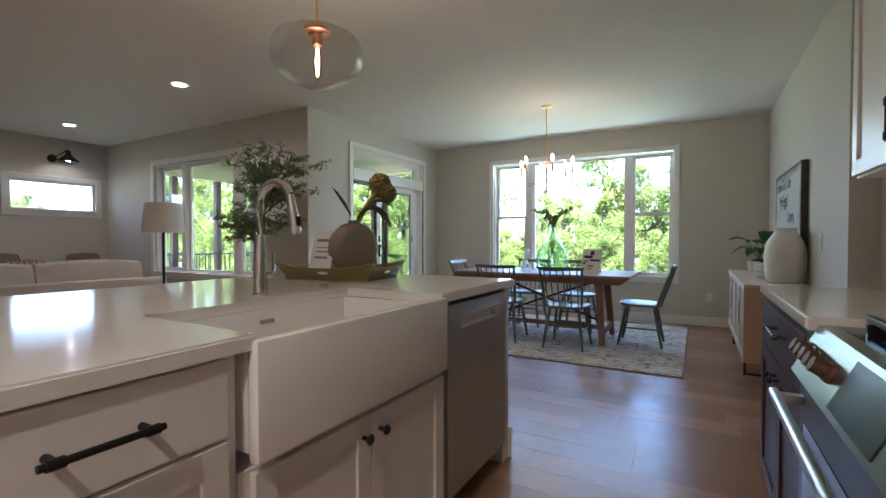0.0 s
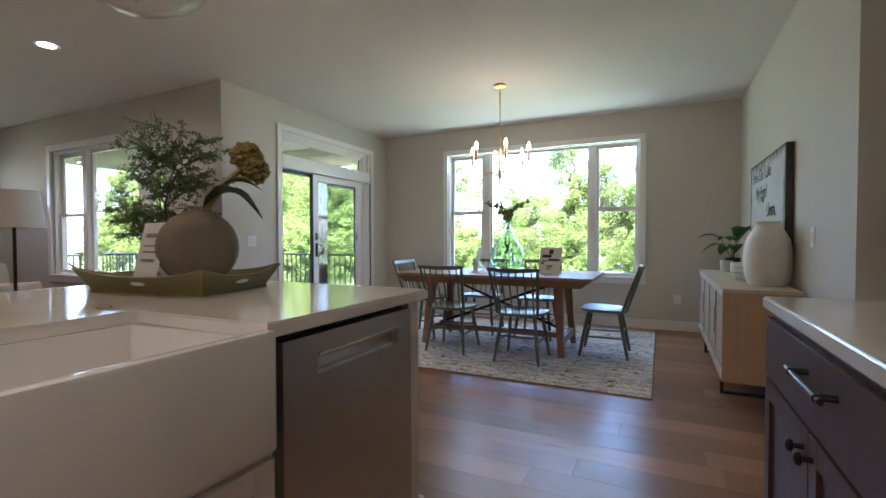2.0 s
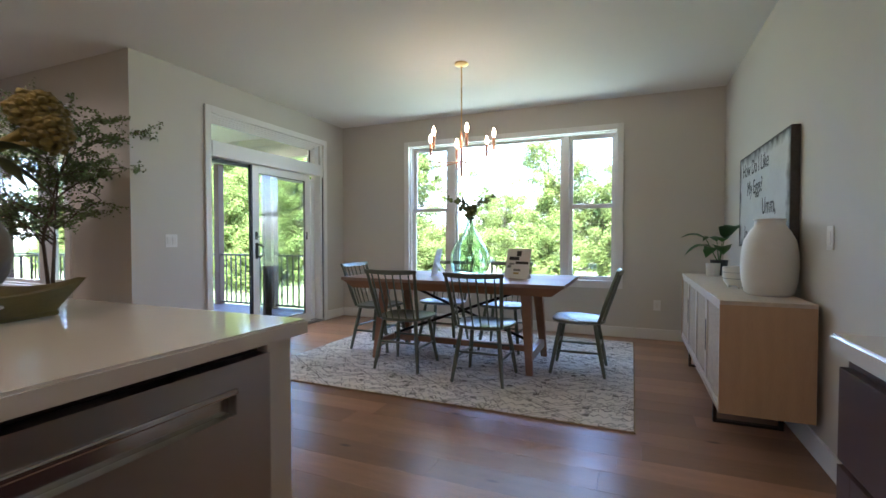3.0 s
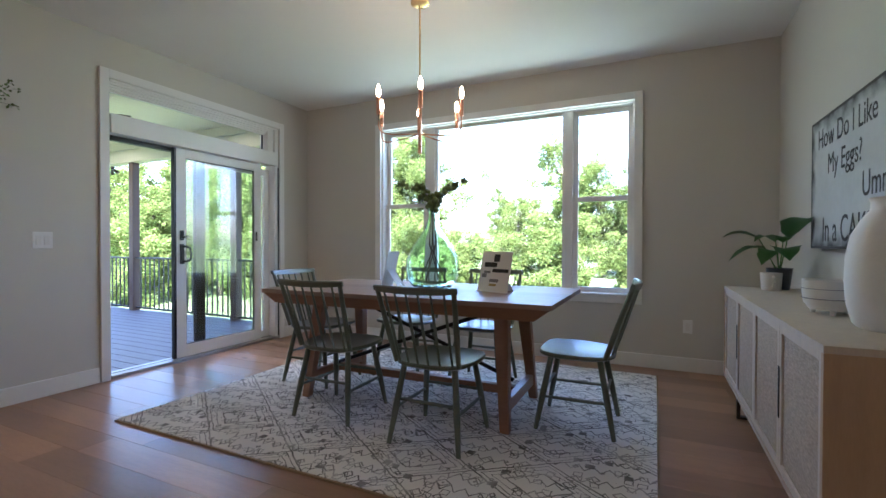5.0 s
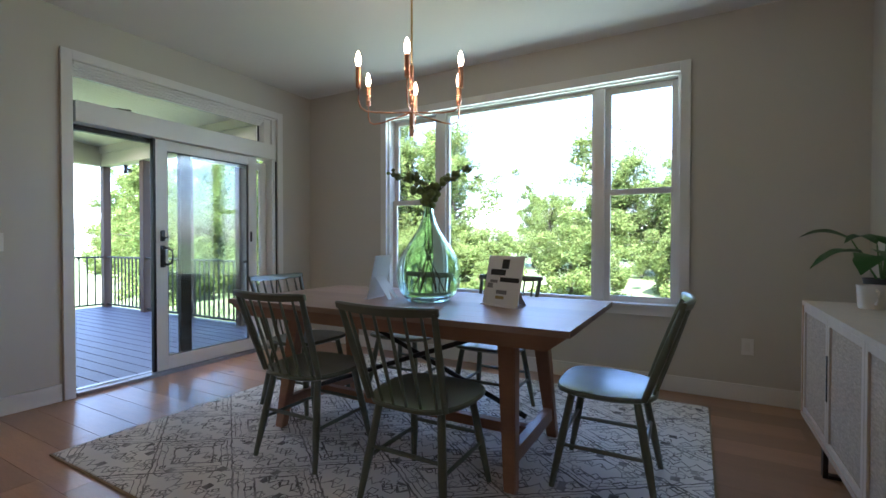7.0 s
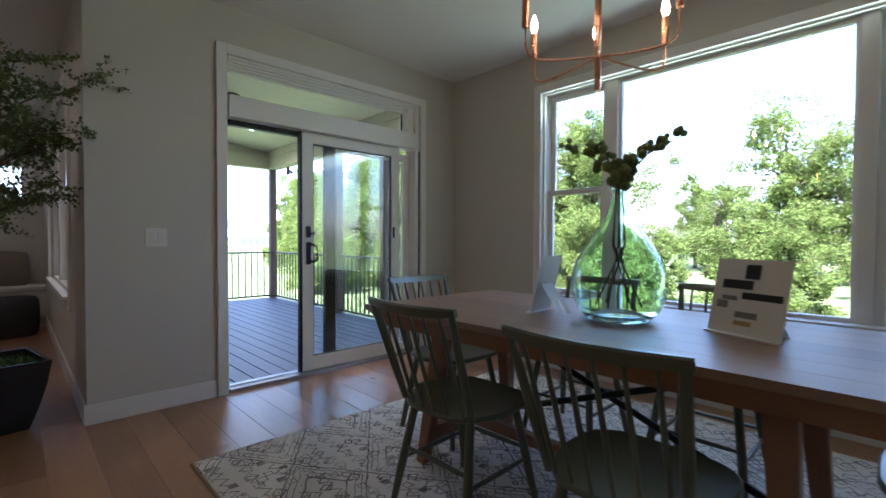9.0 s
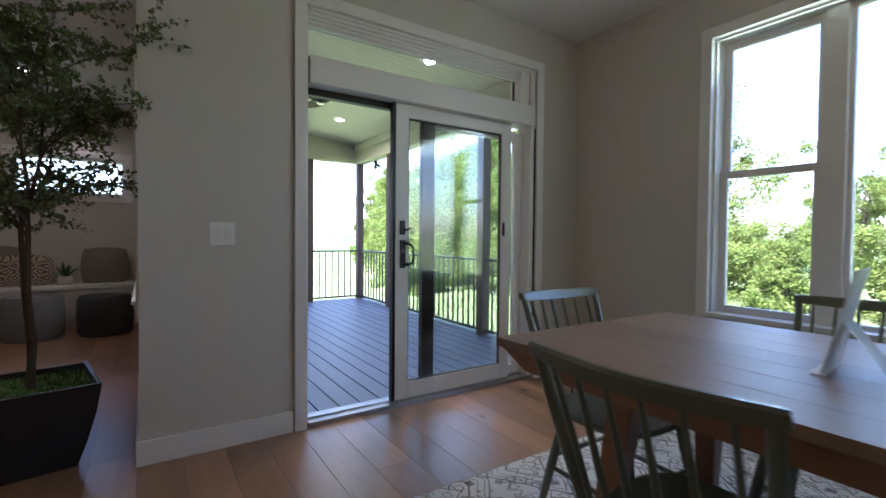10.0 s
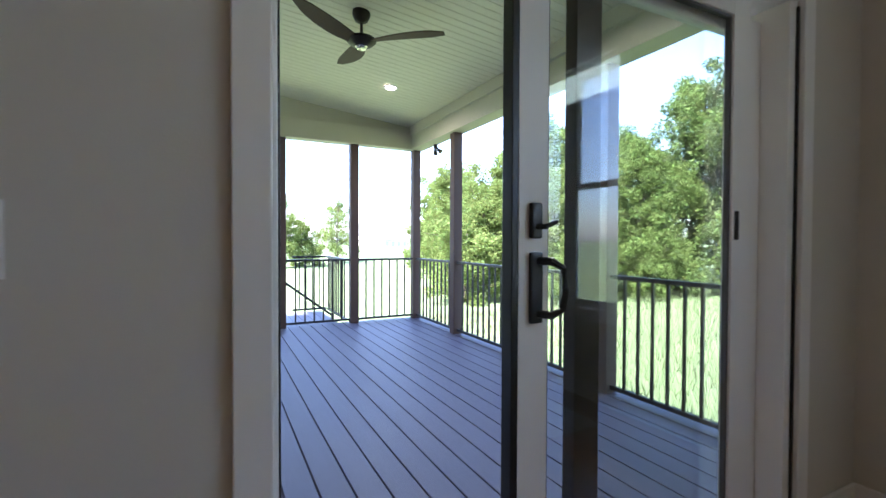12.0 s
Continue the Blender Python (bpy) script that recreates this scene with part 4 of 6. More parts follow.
c = carcass("base_cabinet", -1.2, 0.885, RF, KX - 0.03 - 0.002, 0.905, CAB_DARK, "dark espresso-stained base cabinet beside the range", -1)
shaker(c, "door", -1.18, -0.16, 0.115, 0.885, RF, -1, CAB_DARK)
shaker(c, "door", -0.155, 0.87, 0.115, 0.885, RF, -1, CAB_DARK)


def worktop(y0, y1):
    bm = slab(B(), [(RF - 0.025, y0), (KX - 0.03 - 0.002, y0), (KX - 0.03 - 0.002, y1), (RF - 0.025, y1)], 0.907, CT)
    bmesh.ops.bevel(bm, geom=list(bm.edges), offset=0.005, segments=2, affect="EDGES")
    single("worktop", bm, QUARTZ, "white polished quartz worktop beside the range", "worktop").matrix_world = pose(*RANGE)


worktop(1.662, 2.675)
worktop(-1.2, 0.888)
rg = thing("range", RANGE, label="stainless steel slide-in range with knobs and a glass oven door", category="range")
ry0, ry1 = 0.893, 1.657
part("body", box(B(), (RF, ry0, 0.02), (KX - 0.03 - 0.003, ry1, 0.90), 0.003), BLACK, rg)
part("cooktop", box(B(), (RF + 0.04, ry0, 0.90), (KX - 0.03 - 0.003, ry1, 0.925), 0.003), BLACK_GLASS, rg, "black glass cooktop")
bm = slab(B(), [(RF - 0.055, 0.80), (RF + 0.005, 0.925), (RF + 0.04, 0.925), (RF + 0.04, 0.80)], ry0, ry1)
bmesh.ops.rotate(bm, verts=bm.verts, matrix=Matrix(((1, 0, 0), (0, 0, 1), (0, 1, 0))))
part("control_panel", bm, MID_STEEL, rg, "sloping stainless control panel")
nrm = Vector((-0.125, 0, 0.06)).normalized()
for yk in (1.38, 1.435, 1.49, 1.545, 1.60):
    bm = B()
    p = Vector((RF - 0.025, yk, 0.862))
    rod(bm, p, p + nrm * 0.010, 0.025, 0.024, 20)
    rod(bm, p + nrm * 0.010, p + nrm * 0.040, 0.019, 0.0175, 20)
    part("control_knob", bm, KNOB_BRONZE, rg, "bronze-tinted round knob", True)
q = nrm.to_track_quat("Z", "Y").to_matrix().to_4x4()
bm = B()
box(bm, (-0.055, -0.13, 0), (0.055, 0.13, 0.003))
bmesh.ops.transform(bm, verts=bm.verts, matrix=Matrix.Translation(Vector((RF - 0.0245, 1.16, 0.862))) @ Matrix(((nrm.z, 0, nrm.x, 0), (0, 1, 0, 0), (-nrm.x, 0, nrm.z, 0), (0, 0, 0, 1))))
part("display", bm, DISPLAY_GLASS, rg, "black glass touch display")
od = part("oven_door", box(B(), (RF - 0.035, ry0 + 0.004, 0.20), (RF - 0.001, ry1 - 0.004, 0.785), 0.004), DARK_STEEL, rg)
part("oven_window", box(B(), (RF - 0.038, ry0 + 0.07, 0.28), (RF - 0.034, ry1 - 0.07, 0.68), 0.001), BLACK_GLASS, od, "black glass oven window")
bm = tube(B(), [(RF - 0.095, ry0 + 0.02, 0.735), (RF - 0.095, ry1 - 0.02, 0.735)], 0.013, 14)
for yy in (ry0 + 0.06, ry1 - 0.06):
    box(bm, (RF - 0.095, yy - 0.014, 0.724), (RF - 0.036, yy + 0.014, 0.746), 0.003)
part("oven_handle", bm, STEEL, od, "polished steel bar handle", True)
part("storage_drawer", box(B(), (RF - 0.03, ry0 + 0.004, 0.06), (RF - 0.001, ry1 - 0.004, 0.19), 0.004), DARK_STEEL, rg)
bm = B()
for k in range(3):
    box(bm, (0.60 + 0.2 * k, ry0 + 0.03, 0.945), (0.62 + 0.2 * k, ry1 - 0.03, 0.962), 0.003)
for k in range(4):
    box(bm, (0.59, ry0 + 0.08 + 0.2 * k, 0.925), (1.08, ry0 + 0.095 + 0.2 * k, 0.9449), 0.002)
part("grate", bm, BLACK, rg, "black cast iron burner grate")

uc = thing("upper_cabinet", RANGE, label="white painted wall cabinet with framed doors", category="cabinet")
UF = 0.795
part("body", box(B(), (UF, 1.70, 1.40), (KX - 0.03 - 0.002, 2.565, 2.55), 0.002), CAB_WHITE, uc)
for a, b, kk in ((1.71, 1.996, 1.965), (2.0, 2.555, 2.035)):
    f = shaker(uc, "door", a, b, 1.41, 2.54, UF, -1, CAB_WHITE)
    bar_pull(f, kk, 1.53, UF - 0.02, -1, 0.14, "z")
uc = thing("upper_cabinet", RANGE, label="white painted wall cabinet with framed doors beside the range", category="cabinet")
part("body", box(B(), (UF, -0.9, 1.40), (KX - 0.03 - 0.002, 0.88, 2.55), 0.002), CAB_WHITE, uc)
shaker(uc, "door", -0.89, -0.01, 1.41, 2.54, UF, -1, CAB_WHITE)
shaker(uc, "door", -0.005, 0.87, 1.41, 2.54, UF, -1, CAB_WHITE)

# ---- dining: rug, table, chairs ----
def rug_mat():
    """Cream wool with a charcoal lattice of diamonds, hooks and small motifs."""
    m = bpy.data.materials.new("patterned_cream_rug")
    m.use_nodes = True
    nt = m.node_tree
    n, l = nt.nodes, nt.links
    b = n["Principled BSDF"]
    b.inputs["Roughness"].default_value = 0.95
    b.inputs["Specular IOR Level"].default_value = 0.1
    tc = n.new("ShaderNodeTexCoord")

    def mth(op, a, c=None):
        k = n.new("ShaderNodeMath")
        k.operation = op
        for i, v in enumerate((a, c)):
            if v is None:
                continue
            if isinstance(v, (int, float)):
                k.inputs[i].default_value = v
            else:
                l.new(v, k.inputs[i])
        return k.outputs[0]

    warp = n.new("ShaderNodeTexNoise")
    warp.inputs["Scale"].default_value = 16
    wv = n.new("ShaderNodeVectorMath")
    wv.operation = "MULTIPLY_ADD"
    wv.inputs[1].default_value = (0.022, 0.022, 0)
    l.new(tc.outputs["Object"], warp.inputs["Vector"])
    l.new(warp.outputs["Color"], wv.inputs[0])
    l.new(tc.outputs["Object"], wv.inputs[2])
    sp = n.new("ShaderNodeSeparateXYZ")
    l.new(wv.outputs[0], sp.inputs[0])
    x, y = sp.outputs[0], sp.outputs[1]

    def line(v, half):
        return mth("LESS_THAN", mth("ABSOLUTE", v), half)

    def tri(v, period):
        return mth("SUBTRACT", mth("PINGPONG", v, period / 2), period / 4)

    P, Q = 0.62, 0.44
    dia = mth("ADD", mth("MULTIPLY", mth("ABSOLUTE", tri(x, 2 * P)), 1 / P), mth("MULTIPLY", mth("ABSOLUTE", tri(y, 2 * Q)), 1 / Q))
    masks = [line(mth("SUBTRACT", dia, k), h) for k, h in ((0.5, 0.012), (0.44, 0.007), (0.25, 0.012), (0.36, 0.006))]
    # hooks: stepped zigzag between the diamonds
    zig = mth("SUBTRACT", tri(mth("ADD", y, mth("MULTIPLY", mth("ABSOLUTE", tri(x, 0.14)), 1.4)), 0.22), 0.0)
    area = mth("GREATER_THAN", mth("ABSOLUTE", mth("SUBTRACT", dia, 0.40)), 0.10)
    masks.append(mth("MULTIPLY", line(zig, 0.0055), area))
    # small motifs
    vo = n.new("ShaderNodeTexVoronoi")
    vo.distance, vo.inputs["Scale"].default_value, vo.inputs["Randomness"].default_value = "MANHATTAN", 9.5, 0.55
    l.new(wv.outputs[0], vo.inputs["Vector"])
    ringm = line(mth("SUBTRACT", vo.outputs["Distance"], 0.34), 0.05)
    masks.append(ringm)
    masks.append(mth("LESS_THAN", vo.outputs["Distance"], 0.10))
    v2 = n.new("ShaderNodeTexVoronoi")
    v2.distance, v2.inputs["Scale"].default_value, v2.inputs["Randomness"].default_value = "CHEBYCHEV", 15, 0.9
    l.new(wv.outputs[0], v2.inputs["Vector"])
    masks.append(mth("MULTIPLY", line(mth("SUBTRACT", v2.outputs["Distance"], 0.27), 0.035), mth("GREATER_THAN", vo.outputs["Distance"], 0.42)))
    tot = masks[0]
    for k in masks[1:]:
        tot = mth("MAXIMUM", tot, k)
    worn = n.new("ShaderNodeTexNoise")
    worn.inputs["Scale"].default_value, worn.inputs["Detail"].default_value = 7, 6
    l.new(tc.outputs["Object"], worn.inputs["Vector"])
    wear = n.new("ShaderNodeMapRange")
    wear.inputs["From Min"].default_value, wear.inputs["From Max"].default_value = 0.25, 0.6
    wear.inputs["To Min"].default_value, wear.inputs["To Max"].default_value = 0.35, 1.0
    l.new(worn.outputs["Fac"], wear.inputs["Value"])
    mix = n.new("ShaderNodeMix")
    mix.data_type = "RGBA"
    mix.inputs["A"].default_value = (0.74, 0.71, 0.67, 1)
    mix.inputs["B"].default_value = (0.15, 0.14, 0.135, 1)
    l.new(mth("MULTIPLY", tot, wear.outputs[0]), mix.inputs["Factor"])
    l.new(mix.outputs["Result"], b.inputs["Base Color"])
    nz = n.new("ShaderNodeTexNoise")
    nz.inputs["Scale"].default_value = 320
    l.new(tc.outputs["Object"], nz.inputs["Vector"])
    bp = n.new("ShaderNodeBump")
    bp.inputs["Strength"].default_value, bp.inputs["Distance"].default_value = 0.5, 0.004
    l.new(nz.outputs["Fac"], bp.inputs["Height"])
    l.new(bp.outputs[0], b.inputs["Normal"])
    return m


rug = thing("area_rug", label="cream wool rug with a charcoal geometric pattern under the table", category="rug")
part("rug_body", box(B(), (-2.84, 4.26, 0.001), (0.16, 6.71, 0.013), 0.004), rug_mat(), rug)
bm = B()
for lo, hi in (((-2.85, 4.25, 0.0005), (0.17, 4.2595, 0.010)), ((-2.85, 6.7105, 0.0005), (0.17, 6.72, 0.010)), ((-2.85, 4.2597, 0.0005), (-2.8405, 6.7103, 0.010)), ((0.1605, 4.2597, 0.0005), (0.17, 6.7103, 0.010))):
    box(bm, lo, hi, 0.003)
part("binding", bm, mat("tan_rug_binding", (0.30, 0.22, 0.14), 0.9, bump=0.3, bump_scale=200), rug, "tan stitched edge binding")
RZ = 0.013

TX0, TX1, TY0, TY1, TZ = -2.365, -0.335, 4.94, 5.94, 0.775
tb = thing("dining_table", (0, 0, 0), label="walnut dining table with splayed legs and black cross braces", category="table")
k = 7
for i in range(k):
    y0, y1 = TY0 + (TY1 - TY0) * i / k, TY0 + (TY1 - TY0) * (i + 1) / k
    part("tabletop_board", box(B(), (TX0, y0 + 0.0002, TZ - 0.028), (TX1, y1 - 0.0002, TZ), 0.001), TABLE_TOP, tb)
bm = B()
lo = [bm.verts.new(p) for p in ((TX0 + 0.10, TY0 + 0.035, TZ - 0.095), (TX1 - 0.10, TY0 + 0.035, TZ - 0.095), (TX1 - 0.10, TY1 - 0.035, TZ - 0.095), (TX0 + 0.10, TY1 - 0.035, TZ - 0.095))]
hi = [bm.verts.new(p) for p in ((TX0 + 0.012, TY0 + 0.012, TZ - 0.0285), (TX1 - 0.012, TY0 + 0.012, TZ - 0.0285), (TX1 - 0.012, TY1 - 0.012, TZ - 0.0285), (TX0 + 0.012, TY1 - 0.012, TZ - 0.0285))]
bm.faces.new(lo[::-1])
bm.faces.new(hi)
for i in range(4):
    j = (i + 1) % 4
    bm.faces.new((lo[i], lo[j], hi[j], hi[i]))
part("apron", bm, TABLE_WOOD, tb)


def square_leg(bm, foot, topp, w0, w1, d0=None, d1=None):
    d0, d1 = d0 or w0, d1 or w1
    f, t = Vector(foot), Vector(topp)
    a = [bm.verts.new(f + Vector((sx * w0 / 2, sy * d0 / 2, 0))) for sx, sy in ((-1, -1), (1, -1), (1, 1), (-1, 1))]
    c = [bm.verts.new(t + Vector((sx * w1 / 2, sy * d1 / 2, 0))) for sx, sy in ((-1, -1), (1, -1), (1, 1), (-1, 1))]
    bm.faces.new(a[::-1])
    bm.faces.new(c)
    for i in range(4):
        j = (i + 1) % 4
        bm.faces.new((a[i], a[j], c[j], c[i]))
    bmesh.ops.bevel(bm, geom=[e for e in bm.edges if e.verts[0] in a + c and e.verts[1] in a + c], offset=0.004, segments=2, affect="EDGES")
    return bm


for x in (-2.08, -0.625):
    s1 = 1 if x < -1.3 else -1
    for yf, yt in ((5.09, 5.18), (5.75, 5.66)):
        part("leg", square_leg(B(), (x, yf, RZ), (x + s1 * 0.05, yt, TZ - 0.096), 0.055, 0.085, 0.05, 0.075), TABLE_WOOD, tb)
    part("end_stretcher", box(B(), (x + s1 * 0.012 - 0.022, 5.10, 0.115), (x + s1 * 0.012 + 0.022, 5.735, 0.185), 0.004), TABLE_WOOD, tb)
part("long_stretcher", box(B(), (-2.05, 5.40, 0.125), (-0.655, 5.45, 0.18), 0.004), TABLE_WOOD, tb)
for a, b in (((-2.02, 5.36, 0.20), (-0.75, 5.36, 0.68)), ((-0.69, 5.48, 0.20), (-1.96, 5.48, 0.68))):
    part("cross_brace", rod(B(), a, b, 0.014, n=10), BLACK, tb, "black steel cross brace", True)


def spindle_chair():
    """Facing +y, standing at its base centre."""
    t = thing("dining_chair", label="grey-green painted wooden spindle-back dining chair on the rug", category="chair", group="chairs round the table")
    bm = B()
    out = []
    for k in range(40):
        a = k / 40 * math.tau
        ca, sa = math.cos(a), math.sin(a)
        x = 0.235 * math.copysign(abs(ca) ** 0.55, ca)
        y = 0.215 * math.copysign(abs(sa) ** (0.55 if sa > 0 else 0.85), sa)
        x *= 1.0 - 0.10 * (y < 0) * min(1, -y / 0.215)
        out.append((x, y))
    rings = []
    for sc, z in ((0.90, 0.418), (1.0, 0.430), (1.0, 0.442), (0.97, 0.448), (0.75, 0.440), (0.35, 0.434)):
        rings.append([bm.verts.new((x * sc, y * sc, z + 0.035 * (y * sc + 0.2) * 0.6)) for x, y in out])
    bm.faces.new(rings[0][::-1])
    for a, b in zip(rings, rings[1:]):
        for k in range(40):
            bm.faces.new((a[k], a[(k + 1) % 40], b[(k + 1) % 40], b[k]))
    bm.faces.new(rings[-1])
    part("seat", bm, CHAIR, t, smooth=True)
    feet = {}
    for sx in (-1, 1):
        for sy in (-1, 1):
            f = Vector((sx * 0.205, sy * 0.215, 0))
            tp = Vector((sx * 0.150, sy * 0.135, 0.428))
            feet[sx, sy] = (f, tp)
            part("leg", tube(B(), [f, f.lerp(tp, 0.45), tp], [0.0125, 0.0185, 0.0165], 10), CHAIR, t, smooth=True)
    def at(sx, sy, h):
        f, tp = feet[sx, sy]
        return f.lerp(tp, h / 0.428)
    for a, b, h in (((-1, -1), (-1, 1), 0.19), ((1, -1), (1, 1), 0.19), ((-1, -1), (1, -1), 0.235), ((-1, 1), (1, 1), 0.235)):
        p, q = at(*a, h), at(*b, h)
        part("stretcher", tube(B(), [p, p.lerp(q, 0.5), q], [0.008, 0.0105, 0.008], 8), CHAIR, t, smooth=True)
    # back
    def crest(u):
        return Vector((0.235 * u, -0.305 - 0.035 * (1 - u * u) , 0.845 + 0.006 * u * u))
    for sx in (-1, 1):
        a, b = Vector((sx * 0.185, -0.165, 0.44)), crest(sx * 0.93)
        part("back_post", tube(B(), [a, a.lerp(b, 0.4), b], [0.0135, 0.016, 0.0125], 10), CHAIR, t, smooth=True)
    for k in range(6):
        u = -0.72 + 1.44 * k / 5
        a = Vector((0.155 * u / 0.72, -0.175 - 0.03 * (1 - (u / 0.72) ** 2), 0.438))
        b = crest(u)
        part("spindle", tube(B(), [a, a.lerp(b, 0.45), b], [0.0058, 0.0085, 0.0055], 8), CHAIR, t, smooth=True)
    bm = B()
    n = 17
    secs = []
    for i in range(n):
        u = -1 + 2 * i / (n - 1)
        c = crest(u)
        hh = 0.020 * (1 - 0.25 * u ** 4)
        d = 0.011
        tang = (crest(min(1, u + 0.02)) - crest(max(-1, u - 0.02))).normalized()
        nrm2 = Vector((tang.y, -tang.x, 0)).normalized()
        up = Vector((0, -0.28, 0.96))
        secs.append([bm.verts.new(c + nrm2 * (d * s) + up * (hh * v)) for s, v in ((-1, -1), (1, -1), (1.1, 0.6), (0.5, 1), (-0.5, 1), (-1.1, 0.6))])
    for a, b in zip(secs, secs[1:]):
        for k in range(6):
            bm.faces.new((a[k], a[(k + 1) % 6], b[(k + 1) % 6], b[k]))
    bm.faces.new(secs[0][::-1])
    bm.faces.new(secs[-1])
    part("crest_rail", bm, CHAIR, t, smooth=True)
    return t


chair = spindle_chair()
spots = [(-0.95, 4.905, 0), (-1.70, 4.985, 1), (-0.272, 5.43, 91), (-2.27, 5.48, -91), (-1.07, 5.93, 180), (-1.74, 5.93, 181)]
chair.matrix_world = pose(*spots[0][:2], RZ, 0, 0, spots[0][2])
for x, y, a in spots[1:]:
    copy_thing(chair, pose(x, y, RZ, 0, 0, a))

# demijohn vase with berry stems
VX, VY = -1.275, 5.46
vz = TZ + 0.001
va = thing("demijohn_vase", (VX, VY, vz), label="large aqua glass demijohn vase on the dining table", category="vase")
prof = [(0, 0.014), (0.09, 0.010), (0.105, 0.0), (0.122, 0.004), (0.155, 0.035), (0.179, 0.085), (0.189, 0.14), (0.186, 0.19), (0.170, 0.245), (0.138, 0.30), (0.103, 0.35), (0.070, 0.40), (0.046, 0.45), (0.033, 0.50), (0.029, 0.535), (0.037, 0.542), (0.038, 0.552), (0.031, 0.556)]
inner = [(r - 0.0045 if r > 0.01 else r, h) for r, h in reversed(prof[4:-1])] + [(0.10, 0.020), (0, 0.024)]
part("glass_body", lathe(B(), prof + inner, 48), VASE_GLASS, va, smooth=True)
stm = thing("berry_stems", (VX, VY, vz), label="green berry stems standing in the glass vase", category="flowers")
brng = random.Random(5)
BERRY = mat("green_berry", (0.13, 0.17, 0.045), 0.6, vary=0.3, scale=30, island=0.3, bump=0.5, bump_scale=300)
STEMM = mat("dark_stem", (0.05, 0.045, 0.025), 0.8, vary=0.2)
tips = [(-0.21, -0.10, 0.74), (-0.09, -0.05, 0.72), (0.17, 0.06, 0.73), (0.22, 0.10, 0.75), (0.05, 0.0, 0.66), (-0.02, 0.03, 0.64)]
for i, (tx, ty, tz) in enumerate(tips):
    a = i * 1.05
    pts = [Vector((0.09 * math.cos(a + 2.6), 0.09 * math.sin(a + 2.6), 0.06)), Vector((0.03 * math.cos(a), 0.03 * math.sin(a), 0.35)) * 0.9, Vector((0.012 * math.cos(a), 0.012 * math.sin(a), 0.56)), Vector((tx * 0.45, ty * 0.45, 0.60 + (tz - 0.6) * 0.55)), Vector((tx, ty, tz))]
    part("stem", tube(B(), pts, [0.004, 0.004, 0.004, 0.003, 0.002], 6), STEMM, stm, smooth=True)
    bm = B()
    for k in range(17):
        f = 0.05 + 0.95 * k / 16
        p = pts[2].lerp(pts[3], f * 2) if f < 0.5 else pts[3].lerp(pts[4], f * 2 - 1)
        o = Vector((brng.uniform(-1, 1), brng.uniform(-1, 1), brng.uniform(-0.8, 1))) * 0.03 * (1.2 - f * 0.7)
        bmesh.ops.create_icosphere(bm, subdivisions=2, radius=brng.uniform(0.013, 0.020) * (1.15 - 0.3 * f), matrix=Matrix.Translation(p + o + Vector((0, 0, 0.012))))
    part("berry_cluster", bm, BERRY, stm, smooth=True, kind="stuff")


def display_card(x, y, z, rz, w, h, bars, label):
    t = thing("display_card", (x, y, z), rz, label, "sign")
    bm = B()
    tilt = 0.22
    vs = [bm.verts.new(p) for p in ((-w / 2, 0, 0.006), (w / 2, 0, 0.006), (w / 2, h * tilt, h), (-w / 2, h * tilt, h), (-w / 2, 0.004, 0.006), (w / 2, 0.004, 0.006), (w / 2, h * tilt + 0.004, h), (-w / 2, h * tilt + 0.004, h))]
    for f in ((0, 1, 2, 3), (7, 6, 5, 4), (0, 4, 5, 1), (1, 5, 6, 2), (2, 6, 7, 3), (3, 7, 4, 0)):
        bm.faces.new([vs[i] for i in f])
    part("card", bm, PAPER, t)
    bm = B()
    vs = [bm.verts.new(p) for p in ((-w * 0.28, h * 0.5 * tilt + 0.006, h * 0.5), (w * 0.28, h * 0.5 * tilt + 0.006, h * 0.5), (w * 0.30, h * 0.48, 0), (w * 0.12, h * 0.48, 0), (0, h * 0.36, h * 0.2), (-w * 0.12, h * 0.48, 0), (-w * 0.30, h * 0.48, 0))]
    f = bm.faces.new(vs)
    bmesh.ops.solidify(bm, geom=[f], thickness=0.003)
    part("easel_stand", bm, PAPER, t)
    bm = B()
    box(bm, (-w / 2, -0.02, 0), (w / 2, 0.008, 0.005))
    part("foot_lip", bm, PAPER, t)
    for i, (a, c, b2, d, colour) in enumerate(bars):
        bm = B()
        q = [(-w / 2 + a * w, c), (-w / 2 + b2 * w, c), (-w / 2 + b2 * w, d), (-w / 2 + a * w, d)]
        vs = [bm.verts.new((px, pz * h * tilt - 0.0015 , 0.006 + pz * (h - 0.006))) for px, pz in q]
        bm.faces.new(vs)
        part("printed_bar", bm, colour, t)
    return t


GREYINK = mat("grey_ink", (0.22, 0.22, 0.23), 0.6, vary=0.1, scale=30)
YELLOWINK = mat("tan_ink", (0.40, 0.30, 0.12), 0.6, vary=0.1, scale=30)
display_card(-0.832, 5.45, TZ, -23, 0.26, 0.265, [(0.12, 0.60, 0.55, 0.72, INK), (0.42, 0.74, 0.62, 0.93, INK), (0.42, 0.47, 0.95, 0.56, INK), (0.14, 0.44, 0.36, 0.50, GREYINK), (0.08, 0.33, 0.24, 0.43, GREYINK), (0.36, 0.22, 0.66, 0.30, GREYINK), (0.36, 0.12, 0.60, 0.18, YELLOWINK)], "white printed information card leaning on its easel on the table")
display_card(-1.63, 5.42, TZ, -84, 0.19, 0.26, [(0.2, 0.6, 0.8, 0.65, GREYINK), (0.2, 0.5, 0.7, 0.54, GREYINK)], "white information card on a folded easel stand on the table")

